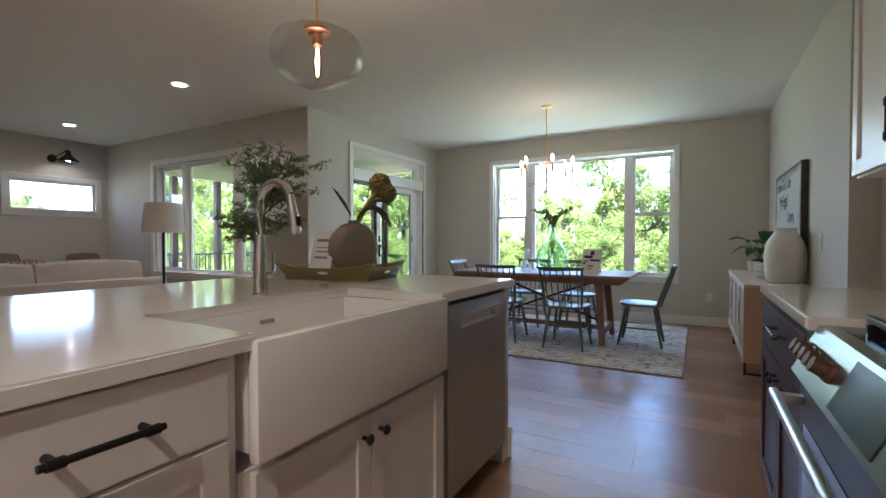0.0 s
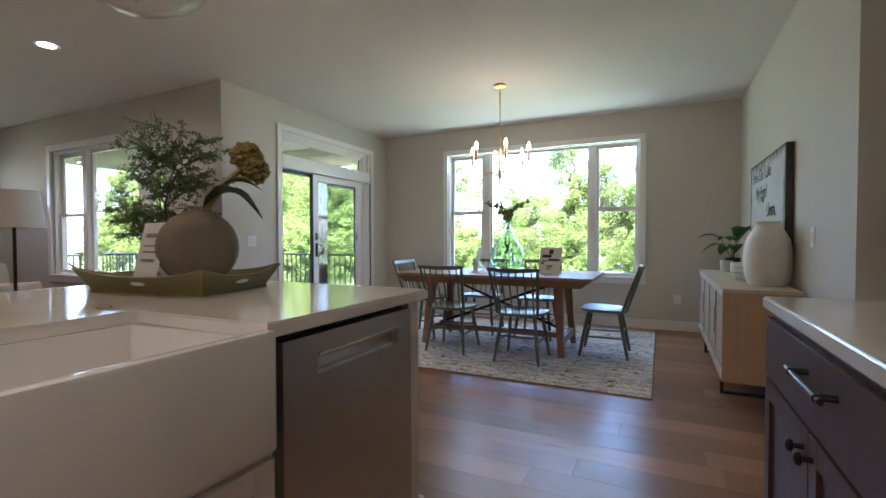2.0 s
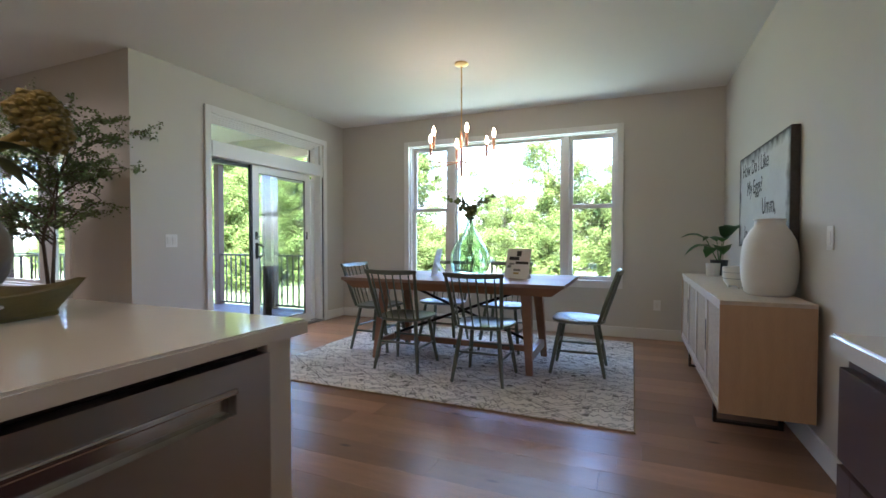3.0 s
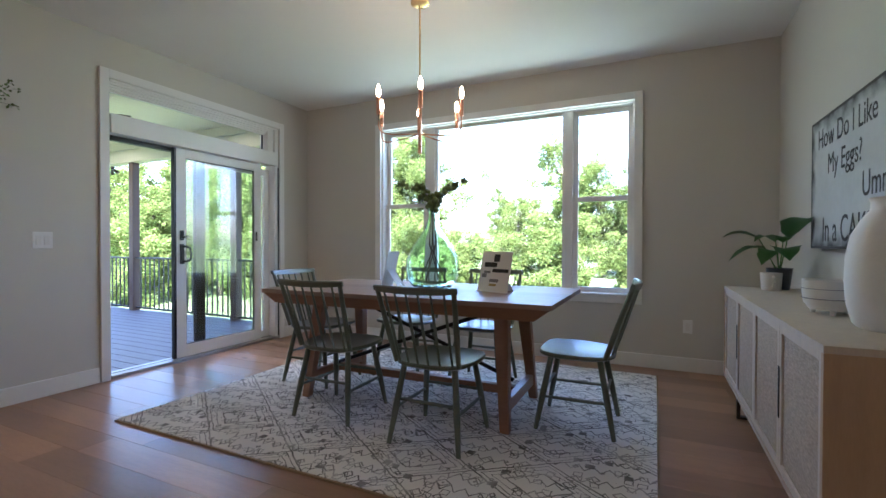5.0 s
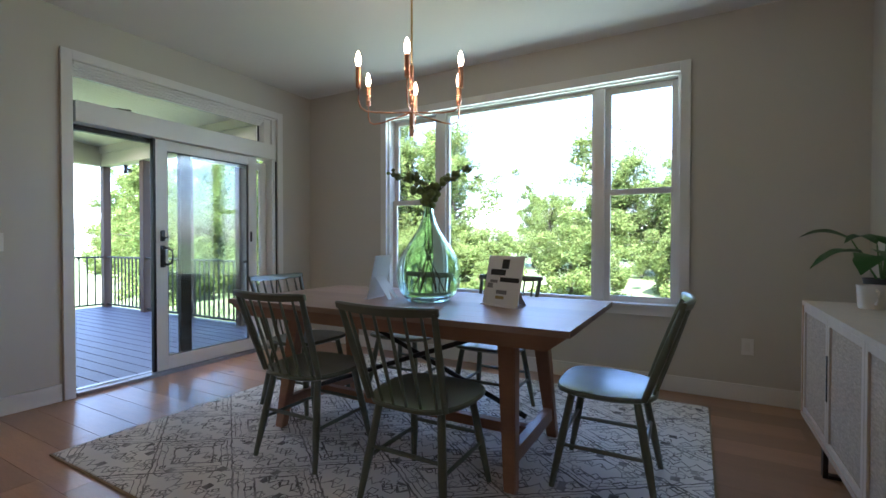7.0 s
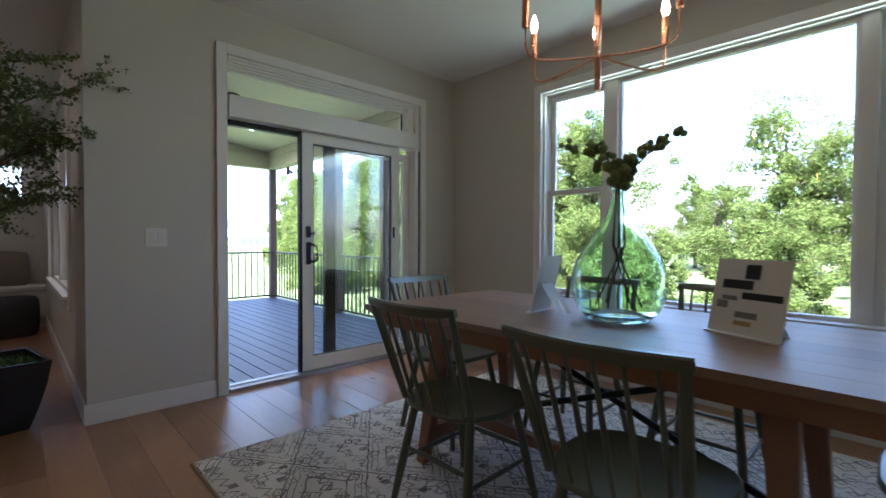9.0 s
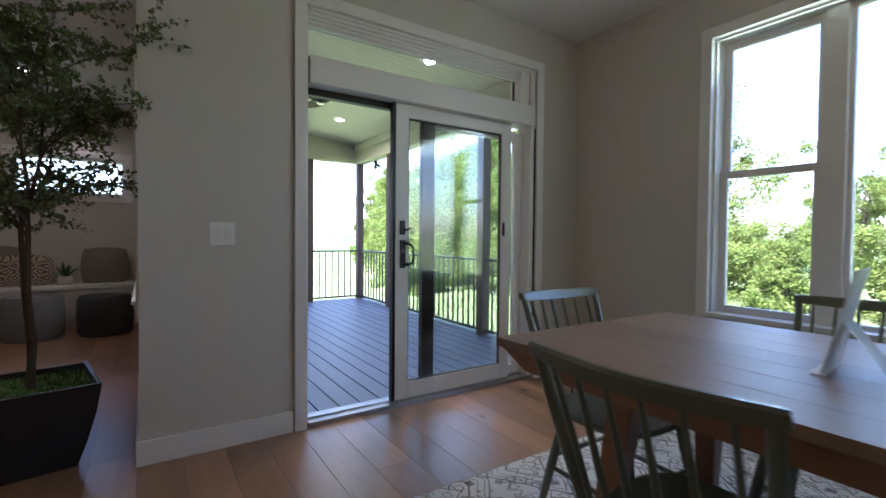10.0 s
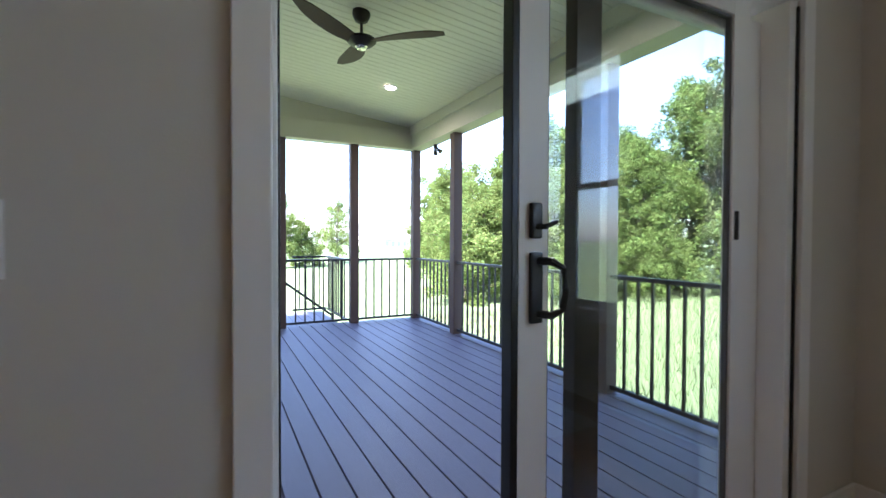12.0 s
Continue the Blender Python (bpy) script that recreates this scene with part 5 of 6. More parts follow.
# chandelier
CX, CY = -1.322, 5.354
ch = thing("chandelier", (CX, CY, H), label="slim copper six-arm candle chandelier, lit", category="chandelier")
part("canopy", lathe(B(), [(0, 0), (0.062, 0), (0.064, -0.012), (0.05, -0.022), (0.014, -0.026), (0, -0.026)], 28), BRASS, ch, smooth=True)
part("stem", rod(B(), (0, 0, -0.02), (0, 0, -0.66), 0.006), BRASS, ch, smooth=True)
part("centre_column", rod(B(), (0, 0, -0.64), (0, 0, -1.035), 0.013, n=16), COPPER, ch, smooth=True)
for k in range(6):
    a = radians(-61 + 60 * k)
    c, s1 = math.cos(a), math.sin(a)
    R = 0.312
    arm = part("arm", tube(B(), [(c * r, s1 * r, z) for r, z in ((0.012, -0.90), (0.10, -0.915), (0.21, -0.93), (0.27, -0.93), (0.30, -0.915), (R, -0.88), (R, -0.80))], 0.0048, 8), COPPER, ch, smooth=True)
    part("candle_cup", lathe(B(), [(0, -0.815), (0.0125, -0.815), (0.0135, -0.81), (0.0135, -0.705), (0.008, -0.70), (0, -0.70)], 16, (c * R, s1 * R, 0)), COPPER, arm, smooth=True)
    part("bulb", lathe(B(), [(0, -0.702), (0.008, -0.70), (0.0145, -0.682), (0.016, -0.668), (0.012, -0.645), (0.004, -0.622), (0, -0.618)], 16, (c * R, s1 * R, 0)), BULB, arm, "glowing candle bulb", True)
lamp("chandelier_glow", "POINT", pose(CX, CY, H - 0.60), 0.35, (1, 0.74, 0.46), 0.02)

# pendant over the island
px, py = -1.48, 1.785
pn = thing("pendant_light", (px, py, H), label="clear ribbed glass pendant lamp with a brass stem, lit", category="pendant lamp")
part("canopy", lathe(B(), [(0, 0), (0.06, 0), (0.06, -0.02), (0, -0.022)], 24), BRASS, pn, smooth=True)
part("stem", rod(B(), (0, 0, -0.02), (0, 0, -0.49), 0.007), BRASS, pn, smooth=True)
part("socket", lathe(B(), [(0, -0.47), (0.05, -0.475), (0.068, -0.49), (0.068, -0.51), (0.028, -0.515), (0.026, -0.575), (0.02, -0.58), (0, -0.58)], 24), COPPER, pn, smooth=True)
pg = [(0.055, -0.505), (0.10, -0.508), (0.165, -0.52), (0.21, -0.545), (0.232, -0.585), (0.238, -0.63), (0.233, -0.675), (0.212, -0.707), (0.17, -0.737), (0.11, -0.772), (0.05, -0.797), (0, -0.802)]
bm = B()
lathe(bm, pg + [(0, -0.798)] + [(r - 0.003, h + (0.003 if h < -0.66 else -0.003 if h > -0.56 else 0)) for r, h in reversed(pg[:-1])] + [pg[0]], 72)
for v in bm.verts:
    r = math.hypot(v.co.x, v.co.y)
    if r > 0.02 and v.co.z < -0.69:
        a = math.atan2(v.co.y, v.co.x)
        f = 1 + 0.018 * math.cos(24 * a)
        v.co.x *= f
        v.co.y *= f
part("glass_shade", bm, CLEAR_GLASS, pn, "clear ribbed glass shade", True)
bm = B()
for k in range(4):
    a = k * math.pi / 2
    tube(bm, [(0.004 * math.cos(a), 0.004 * math.sin(a), -0.59), (0.013 * math.cos(a), 0.013 * math.sin(a), -0.66), (0.004 * math.cos(a), 0.004 * math.sin(a), -0.735)], 0.0016, 6)
part("filament", bm, FILAMENT, pn, "glowing amber filament")
part("bulb_glass", lathe(B(), [(0.014, -0.575), (0.018, -0.60), (0.026, -0.66), (0.022, -0.73), (0, -0.765), (0, -0.763), (0.0205, -0.729), (0.0245, -0.66), (0.0165, -0.60), (0.0125, -0.575), (0.014, -0.575)], 20), CLEAR_GLASS, pn, smooth=True)
lamp("pendant_glow", "POINT", pose(px, py, H - 0.66), 0.8, (1, 0.70, 0.40), 0.012)

# ---- sideboard wall ----
CANE = mat("woven_cane", (0.43, 0.345, 0.25), 0.75, vary=0.10, scale=14, bump=0.0)


def weave(m):
    """Over-and-under strands with slubs of uneven length and tone, in relief."""
    nt = m.node_tree
    n, l = nt.nodes, nt.links
    p = n["Principled BSDF"]
    tc = [k for k in n if k.bl_idname == "ShaderNodeTexCoord"][0]
    layers = []
    for scale in ((1, 34, 210), (1, 70, 120)):
        mp, no = n.new("ShaderNodeMapping"), n.new("ShaderNodeTexNoise")
        mp.inputs["Scale"].default_value = scale
        no.inputs["Scale"].default_value, no.inputs["Detail"].default_value = 1.0, 2
        l.new(tc.outputs["Object"], mp.inputs["Vector"])
        l.new(mp.outputs[0], no.inputs["Vector"])
        layers.append(no.outputs["Fac"])
    mx = n.new("ShaderNodeMix")
    mx.inputs["Factor"].default_value = 0.45
    l.new(layers[0], mx.inputs["A"])
    l.new(layers[1], mx.inputs["B"])
    mr = n.new("ShaderNodeMapRange")
    mr.inputs["From Min"].default_value, mr.inputs["From Max"].default_value = 0.32, 0.68
    mr.inputs["To Min"].default_value, mr.inputs["To Max"].default_value = 0.68, 1.16
    l.new(mx.outputs["Result"], mr.inputs["Value"])
    hs_ = n.new("ShaderNodeHueSaturation")
    l.new(p.inputs["Base Color"].links[0].from_socket, hs_.inputs["Color"])
    l.new(mr.outputs[0], hs_.inputs["Value"])
    l.new(hs_.outputs[0], p.inputs["Base Color"])
    bp = n.new("ShaderNodeBump")
    bp.inputs["Strength"].default_value, bp.inputs["Distance"].default_value = 0.7, 0.004
    l.new(mx.outputs["Result"], bp.inputs["Height"])
    l.new(bp.outputs[0], p.inputs["Normal"])


weave(CANE)
BX0, BX1, BY0, BY1, BZ0, BZ1 = 0.582, 1.005, 4.23, 6.26, 0.195, 0.805
sb = thing("sideboard", label="pale oak sideboard with four woven cane doors", category="sideboard")
part("top", box(B(), (BX0 - 0.004, BY0, BZ1 - 0.022), (BX1, BY1, BZ1), 0.002), OAK_PALE, sb)
part("side_panel", box(B(), (BX0 - 0.004, BY0, BZ0), (BX1, BY0 + 0.022, BZ1 - 0.0225), 0.002), OAK_END, sb)
part("side_panel", box(B(), (BX0 - 0.004, BY1 - 0.022, BZ0), (BX1, BY1, BZ1 - 0.0225), 0.002), OAK_END, sb)
part("bottom", box(B(), (BX0 - 0.004, BY0 + 0.0225, BZ0), (BX1, BY1 - 0.0225, BZ0 + 0.02), 0.002), OAK, sb)
part("carcass_back", box(B(), (BX0 + 0.03, BY0 + 0.0225, BZ0 + 0.0205), (BX1, BY1 - 0.0225, BZ1 - 0.0225)), OAK, sb)
dwid = (BY1 - BY0 - 0.046) / 4
for k in range(4):
    a, b = BY0 + 0.023 + k * dwid + 0.0015, BY0 + 0.023 + (k + 1) * dwid - 0.0015
    d = part("door", ring(B(), "x", a, b, BZ0 + 0.022, BZ1 - 0.024, 0.030, BX0, BX0 + 0.022, 0.0015), OAK_PALE, sb)
    part("cane_panel", box(B(), (BX0 + 0.008, a + 0.027, BZ0 + 0.048), (BX0 + 0.016, b - 0.027, BZ1 - 0.051)), CANE, d, "woven cane panel")
    yy = b - 0.004 if k % 2 == 0 else a + 0.004
    part("finger_pull", box(B(), (BX0 - 0.003, yy - 0.004, 0.42), (BX0 + 0.001, yy + 0.004, 0.62), 0.001), BLACK, d, "dark slot pull")
for yy in (BY0 + 0.42, BY1 - 0.30):
    bm = B()
    for lo, hi in (((BX0 + 0.03, yy - 0.02, 0), (BX0 + 0.05, yy + 0.02, BZ0 - 0.0005)), ((BX1 - 0.05, yy - 0.02, 0), (BX1 - 0.03, yy + 0.02, BZ0 - 0.0005)), ((BX0 + 0.0505, yy - 0.02, 0), (BX1 - 0.0505, yy + 0.02, 0.015))):
        box(bm, lo, hi, 0.002)
    part("leg_frame", bm, BRONZE, sb, "dark metal sled leg")

wv_ = thing("ceramic_vase", (0.885, 4.62, BZ1), label="large white textured ceramic vase on the sideboard", category="vase")
part("body", lathe(B(), [(0, 0.004), (0.105, 0.0), (0.122, 0.015), (0.138, 0.08), (0.144, 0.16), (0.141, 0.25), (0.128, 0.32), (0.100, 0.375), (0.078, 0.405), (0.076, 0.43), (0.083, 0.445), (0.075, 0.447), (0.064, 0.425), (0.0, 0.36)], 40), CERAMIC, wv_, smooth=True)
AQ = mat("pale_aqua_ceramic", (0.42, 0.60, 0.60), 0.35, vary=0.05)
tv = thing("aqua_bottle_vase", (0.955, 4.86, BZ1), label="tall pale aqua bottle vase behind the white vase", category="vase")
part("body", lathe(B(), [(0, 0.003), (0.045, 0), (0.05, 0.02), (0.048, 0.20), (0.035, 0.25), (0.024, 0.28), (0.026, 0.32), (0.018, 0.32), (0, 0.27)], 24), AQ, tv, smooth=True)
fp = thing("footed_pot", (0.80, 4.98, BZ1), label="small grey-white footed ceramic pot on the sideboard", category="pot")
part("bowl", lathe(B(), [(0, 0.022), (0.07, 0.02), (0.088, 0.045), (0.094, 0.09), (0.094, 0.140), (0.088, 0.140), (0.085, 0.05), (0, 0.04)], 32), CERAMIC, fp, smooth=True)
for k in range(3):
    a = k * math.tau / 3 + 0.4
    part("foot", lathe(B(), [(0, 0), (0.010, 0), (0.013, 0.03), (0, 0.03)], 10, (0.06 * math.cos(a), 0.06 * math.sin(a), 0)), CERAMIC, fp, smooth=True)
for zz in (0.065, 0.105):
    part("groove_band", lathe(B(), [(0.0935, zz - 0.002), (0.0955, zz), (0.0935, zz + 0.002)], 32), GREYINK, fp, smooth=True)
mg = thing("ceramic_mug_planter", (0.80, 6.03, BZ1), label="white ceramic mug on the sideboard", category="mug")
part("body", lathe(B(), [(0, 0.003), (0.048, 0), (0.052, 0.01), (0.058, 0.11), (0.053, 0.11), (0.047, 0.012), (0, 0.010)], 28), CERAMIC, mg, smooth=True)
part("mug_handle", tube(B(), [(0.0, -0.052, 0.09), (0.0, -0.085, 0.085), (0.0, -0.092, 0.055), (0.0, -0.075, 0.03), (0.0, -0.05, 0.028)], 0.007, 8), CERAMIC, mg, smooth=True)


def leaf_strip(base, tip, width, droop, n=8, fold=0.25):
    """A broad leaf as a folded, pointed strip with thickness."""
    bm = B()
    base, tip = Vector(base), Vector(tip)
    d = tip - base
    side = d.cross(Vector((0, 0, 1))).normalized()
    rows = []
    for i in range(n + 1):
        u = i / n
        c = base + d * u + Vector((0, 0, droop * math.sin(math.pi * u) - droop * 0.9 * u * u))
        wd = width * (math.sin(math.pi * min(1, u ** 0.8)) ** 0.8 if 0 < u < 1 else 0.03) * (1 + 0.10 * math.sin(u * 19))
        rows.append([bm.verts.new(c - side * wd / 2 + Vector((0, 0, fold * wd / 2))), bm.verts.new(c), bm.verts.new(c + side * wd / 2 + Vector((0, 0, fold * wd / 2)))])
    for a, b in zip(rows, rows[1:]):
        for j in range(2):
            bm.faces.new((a[j], a[j + 1], b[j + 1], b[j]))
    bmesh.ops.solidify(bm, geom=list(bm.faces), thickness=0.0012)
    return bm


pl = thing("potted_plant", (0.865, 6.15, BZ1), label="broad-leaved green house plant in a dark pot on the sideboard", category="plant")
part("pot", lathe(B(), [(0, 0.003), (0.055, 0), (0.07, 0.13), (0.074, 0.135), (0.066, 0.135), (0.06, 0.12), (0, 0.118)], 28), mat("slate_blue_pot", (0.06, 0.07, 0.085), 0.4), pl, smooth=True)
for (bx, by, bz), (tx, ty, tz), wd in (((-0.09, 0.10, 0.32), (-0.30, 0.16, 0.36), 0.11), ((-0.07, 0.02, 0.26), (-0.28, -0.02, 0.20), 0.11), ((0.03, -0.06, 0.33), (0.06, -0.36, 0.46), 0.12), ((0.0, -0.06, 0.25), (-0.02, -0.34, 0.22), 0.12), ((-0.03, -0.10, 0.24), (-0.14, -0.26, 0.19), 0.11), ((0.03, 0.06, 0.30), (0.06, 0.18, 0.33), 0.10), ((-0.02, 0.0, 0.30), (-0.12, 0.10, 0.33), 0.09)):
    lf = part("leaf", leaf_strip((bx, by, bz), (tx, ty, tz), wd * 1.25, 0.03, 10), PLANT_LEAF, pl, smooth=True)
    part("stalk", tube(B(), [(bx * 0.1, by * 0.1, 0.115), (bx * 0.5, by * 0.5, bz * 0.65), (bx, by, bz)], [0.004, 0.0035, 0.003], 6), PLANT_LEAF, pl, smooth=True)

# canvas sign
AX0, AY0, AY1, AZ0, AZ1 = RX - 0.05, 4.64, 5.99, 1.07, 1.80
CANV = mat("weathered_white_canvas", (0.50, 0.52, 0.52), 0.8, vary=0.12, scale=3.0, bump=0.3, bump_scale=300, fine=0.05)
EDGE = mat("dark_distressed_canvas_edge", (0.05, 0.047, 0.045), 0.8, vary=0.7, scale=14, bump=0.2, fine=0.6)
art = thing("canvas_sign", label="distressed white canvas sign with dark lettering and worn edges", category="sign")
bm = B()
for lo, hi in (((AX0, AY0, AZ0), (RX - 0.003, AY0 + 0.012, AZ1)), ((AX0, AY1 - 0.012, AZ0), (RX - 0.003, AY1, AZ1)), ((AX0, AY0 + 0.0122, AZ0), (RX - 0.003, AY1 - 0.0122, AZ0 + 0.012)), ((AX0, AY0 + 0.0122, AZ1 - 0.012), (RX - 0.003, AY1 - 0.0122, AZ1))):
    box(bm, lo, hi, 0.002)
part("wrapped_edge", bm, EDGE, art, "dark distressed wrapped edge")
# canvas face darkening to a worn border drawn in the print
nt = CANV.node_tree
tc = [k for k in nt.nodes if k.bl_idname == "ShaderNodeTexCoord"][0]
sp = nt.nodes.new("ShaderNodeSeparateXYZ")
nt.links.new(tc.outputs["Object"], sp.inputs[0])
def _m(op, a, c):
    k = nt.nodes.new("ShaderNodeMath")
    k.operation = op
    for i, v in enumerate((a, c)):
        if isinstance(v, (int, float)):
            k.inputs[i].default_value = v
        else:
            nt.links.new(v, k.inputs[i])
    return k.outputs[0]
ey = _m("SUBTRACT", (AY1 - AY0) / 2, _m("ABSOLUTE", _m("SUBTRACT", sp.outputs[1], (AY0 + AY1) / 2), 0))
ez = _m("SUBTRACT", (AZ1 - AZ0) / 2, _m("ABSOLUTE", _m("SUBTRACT", sp.outputs[2], (AZ0 + AZ1) / 2), 0))
en = nt.nodes.new("ShaderNodeTexNoise")
en.inputs["Scale"].default_value, en.inputs["Detail"].default_value = 9, 6
nt.links.new(tc.outputs["Object"], en.inputs["Vector"])
ed = _m("ADD", _m("MINIMUM", ey, ez), _m("MULTIPLY", _m("SUBTRACT", en.outputs["Fac"], 0.62), 0.16))
mr = nt.nodes.new("ShaderNodeMapRange")
mr.inputs["From Min"].default_value, mr.inputs["From Max"].default_value = -0.02, 0.06
nt.links.new(ed, mr.inputs["Value"])
mx = nt.nodes.new("ShaderNodeMix")
mx.data_type = "RGBA"
mx.inputs["A"].default_value = (0.06, 0.06, 0.062, 1)
pb = nt.nodes["Principled BSDF"]
nt.links.new(pb.inputs["Base Color"].links[0].from_socket, mx.inputs["B"])
nt.links.new(mr.outputs[0], mx.inputs["Factor"])
nt.links.new(mx.outputs["Result"], pb.inputs["Base Color"])
part("canvas_face", box(B(), (AX0 + 0.001, AY0 + 0.0125, AZ0 + 0.0125), (AX0 + 0.008, AY1 - 0.0125, AZ1 - 0.0125)), CANV, art)


def lettering(text, y, z, size, parent, x=AX0 - 0.0005):
    cu = bpy.data.curves.new("lettering", "FONT")
    cu.body, cu.size, cu.align_x, cu.extrude = text, size, "LEFT", 0.0004
    tmp = new("lettering_source", cu)
    me = bpy.data.meshes.new_from_object(tmp.evaluated_get(bpy.context.evaluated_depsgraph_get()))
    bpy.data.objects.remove(tmp)
    me.materials.clear()
    me.materials.append(INK)
    ob = new("lettering", me)
    ob.parent = parent
    ob.matrix_local = Matrix(((0, 0, -1, x), (-0.82, 0, 0, y), (0, 1, 0, z), (0, 0, 0, 1)))
    return ob


bpy.context.view_layer.update()
lettering("How Do I Like", 5.87, 1.63, 0.155, art)
lettering("My Eggs?", 5.71, 1.475, 0.155, art)
lettering("Umm,", 5.26, 1.31, 0.165, art)
lettering("In a CAKE", 5.79, 1.11, 0.19, art)

# switches and outlets
def plate(at, axis, w, h, kind):
    t = thing("light_switch" if kind == "rocker" else "wall_outlet", at, label="white double rocker light switch on the wall" if kind == "rocker" and w > 0.1 else "white rocker light switch on the wall" if kind == "rocker" else "white wall outlet near the baseboard", category="switch" if kind == "rocker" else "outlet")
    def bx(a, b, z0, z1, d0, d1):
        bm = B()
        if axis == "x":
            return box(bm, (d0, a, z0), (d1, b, z1), 0.0015)
        if axis == "-x":
            return box(bm, (-d1, a, z0), (-d0, b, z1), 0.0015)
        return box(bm, (a, -d1, z0), (b, -d0, z1), 0.0015)
    part("plate", bx(-w / 2, w / 2, -h / 2, h / 2, 0.001, 0.006), TRIM, t)
    cs = (-0.024, 0.024) if w > 0.1 else (0.0,)
    for c in cs:
        part("rocker" if kind == "rocker" else "socket_face", bx(c - 0.016, c + 0.016, -0.033, 0.033, 0.006, 0.010), CAB_WHITE, t)


plate((SX, 4.303, 1.113), "x", 0.118, 0.118, "rocker")
plate((RX, 4.19, 1.14), "-x", 0.075, 0.118, "rocker")
plate((0.40, WY, 0.385), "y", 0.072, 0.115, "outlet")
plate((-3.41, WY, 0.41), "y", 0.072, 0.115, "outlet")

# ---- things on the island ----
TRAYM = mat("weathered_green_wood", (0.135, 0.120, 0.042), 0.5, vary=0.3, scale=6, stretch=(6, 1, 6), bump=0.2, fine=0.2)
tr = thing("wooden_trug", (-1.415, 1.90, CT), 10, "weathered green wooden trug with flared sides on the island", "tray")
BA, BD = 0.285, 0.205     # half length and half width at the rim


def trug_side(bm, rz, half, dist):
    """One flared side with a dipped bottom and lifted pointed corners."""
    n = 16
    rows = []
    for i in range(n + 1):
        u = -1 + 2 * i / n
        lift = 0.030 * abs(u) ** 2.5
        h0, d0 = half - 0.045, dist - 0.045
        rows.append([bm.verts.new(p) for p in ((u * h0, -d0, 0.001 + lift * 0.25), (u * half, -dist, 0.062 + lift), (u * (half - 0.013), -dist + 0.013, 0.064 + lift), (u * (h0 - 0.012), -d0 + 0.012, 0.014 + lift * 0.25))])
    for a, b in zip(rows, rows[1:]):
        for k in range(4):
            bm.faces.new((a[k], a[(k + 1) % 4], b[(k + 1) % 4], b[k]))
    vs = [v for r in rows for v in r]
    bmesh.ops.rotate(bm, verts=vs, matrix=Matrix.Rotation(radians(rz), 3, "Z"))


bm = B()
for rz in (0, 90, 180, 270):
    trug_side(bm, rz, *((BA, BD) if rz % 180 == 0 else (BD, BA)))
box(bm, (-BA + 0.04, -BD + 0.04, 0.0005), (BA - 0.04, BD - 0.04, 0.012))
part("bowl", bm, TRAYM, tr, smooth=True)
for rz in (0, 90, 180, 270):
    bm = B()
    bmesh.ops.create_uvsphere(bm, u_segments=16, v_segments=8, radius=0.034, matrix=Matrix.Rotation(radians(rz), 4, "Z") @ Matrix.Translation((0, -(BD if rz % 180 == 0 else BA) + 0.020, 0.038)) @ Matrix.Rotation(radians(-43), 4, "X") @ Matrix.Diagonal((1, 0.35, 0.12, 1)))
    part("handle_hole", bm, PAPER, tr, "pale worn handle cut-out", True)
sv = thing("stoneware_vase", (-1.37, 1.935, CT + 0.020), 0, "round flat brown stoneware vase standing in the wooden trug", "vase")
STONE = mat("brown_stoneware", (0.185, 0.155, 0.115), 0.75, vary=0.25, scale=7, bump=0.35, bump_scale=60, fine=0.15)
bm = B()
lathe(bm, [(0, -0.055), (0.05, -0.057), (0.10, -0.054), (0.13, -0.040), (0.142, -0.018), (0.142, 0.018), (0.13, 0.040), (0.10, 0.054), (0.05, 0.057), (0, 0.055)], 44)
bmesh.ops.rotate(bm, verts=bm.verts, matrix=Matrix.Rotation(radians(90), 3, "X"))
bmesh.ops.rotate(bm, verts=bm.verts, matrix=Matrix.Rotation(radians(70), 3, "Z"))
bmesh.ops.translate(bm, verts=bm.verts, vec=(0, 0, 0.138))
part("body", bm, STONE, sv, smooth=True)
part("neck", lathe(B(), [(0.030, 0.262), (0.026, 0.285), (0.030, 0.292), (0.022, 0.292), (0.018, 0.265)], 20), STONE, sv, smooth=True)
ARTI = mat("artichoke_green", (0.16, 0.125, 0.025), 0.6, vary=0.3, scale=12, island=0.3, bump=0.2)
ARTL = mat("silvery_leaf_green", (0.085, 0.10, 0.035), 0.6, vary=0.2, scale=12)
af = thing("artichoke_stem", (-1.37, 1.935, CT + 0.020), 0, "artificial artichoke flower stem in the stoneware vase", "flowers")
hd = Vector((0.03, 0.20, 0.505))
part("stem", tube(B(), [(0, 0, 0.22), (0.012, 0.03, 0.30), (0.022, 0.10, 0.39), (0.028, 0.17, 0.455), hd - Vector((0, 0, 0.02))], [0.014, 0.016, 0.014, 0.013, 0.015], 10), ARTI, af, smooth=True)
bm = B()
arng = random.Random(9)
ax = Vector((0.35, 0.45, 0.8)).normalized()
qz = ax.to_track_quat("Z", "Y")
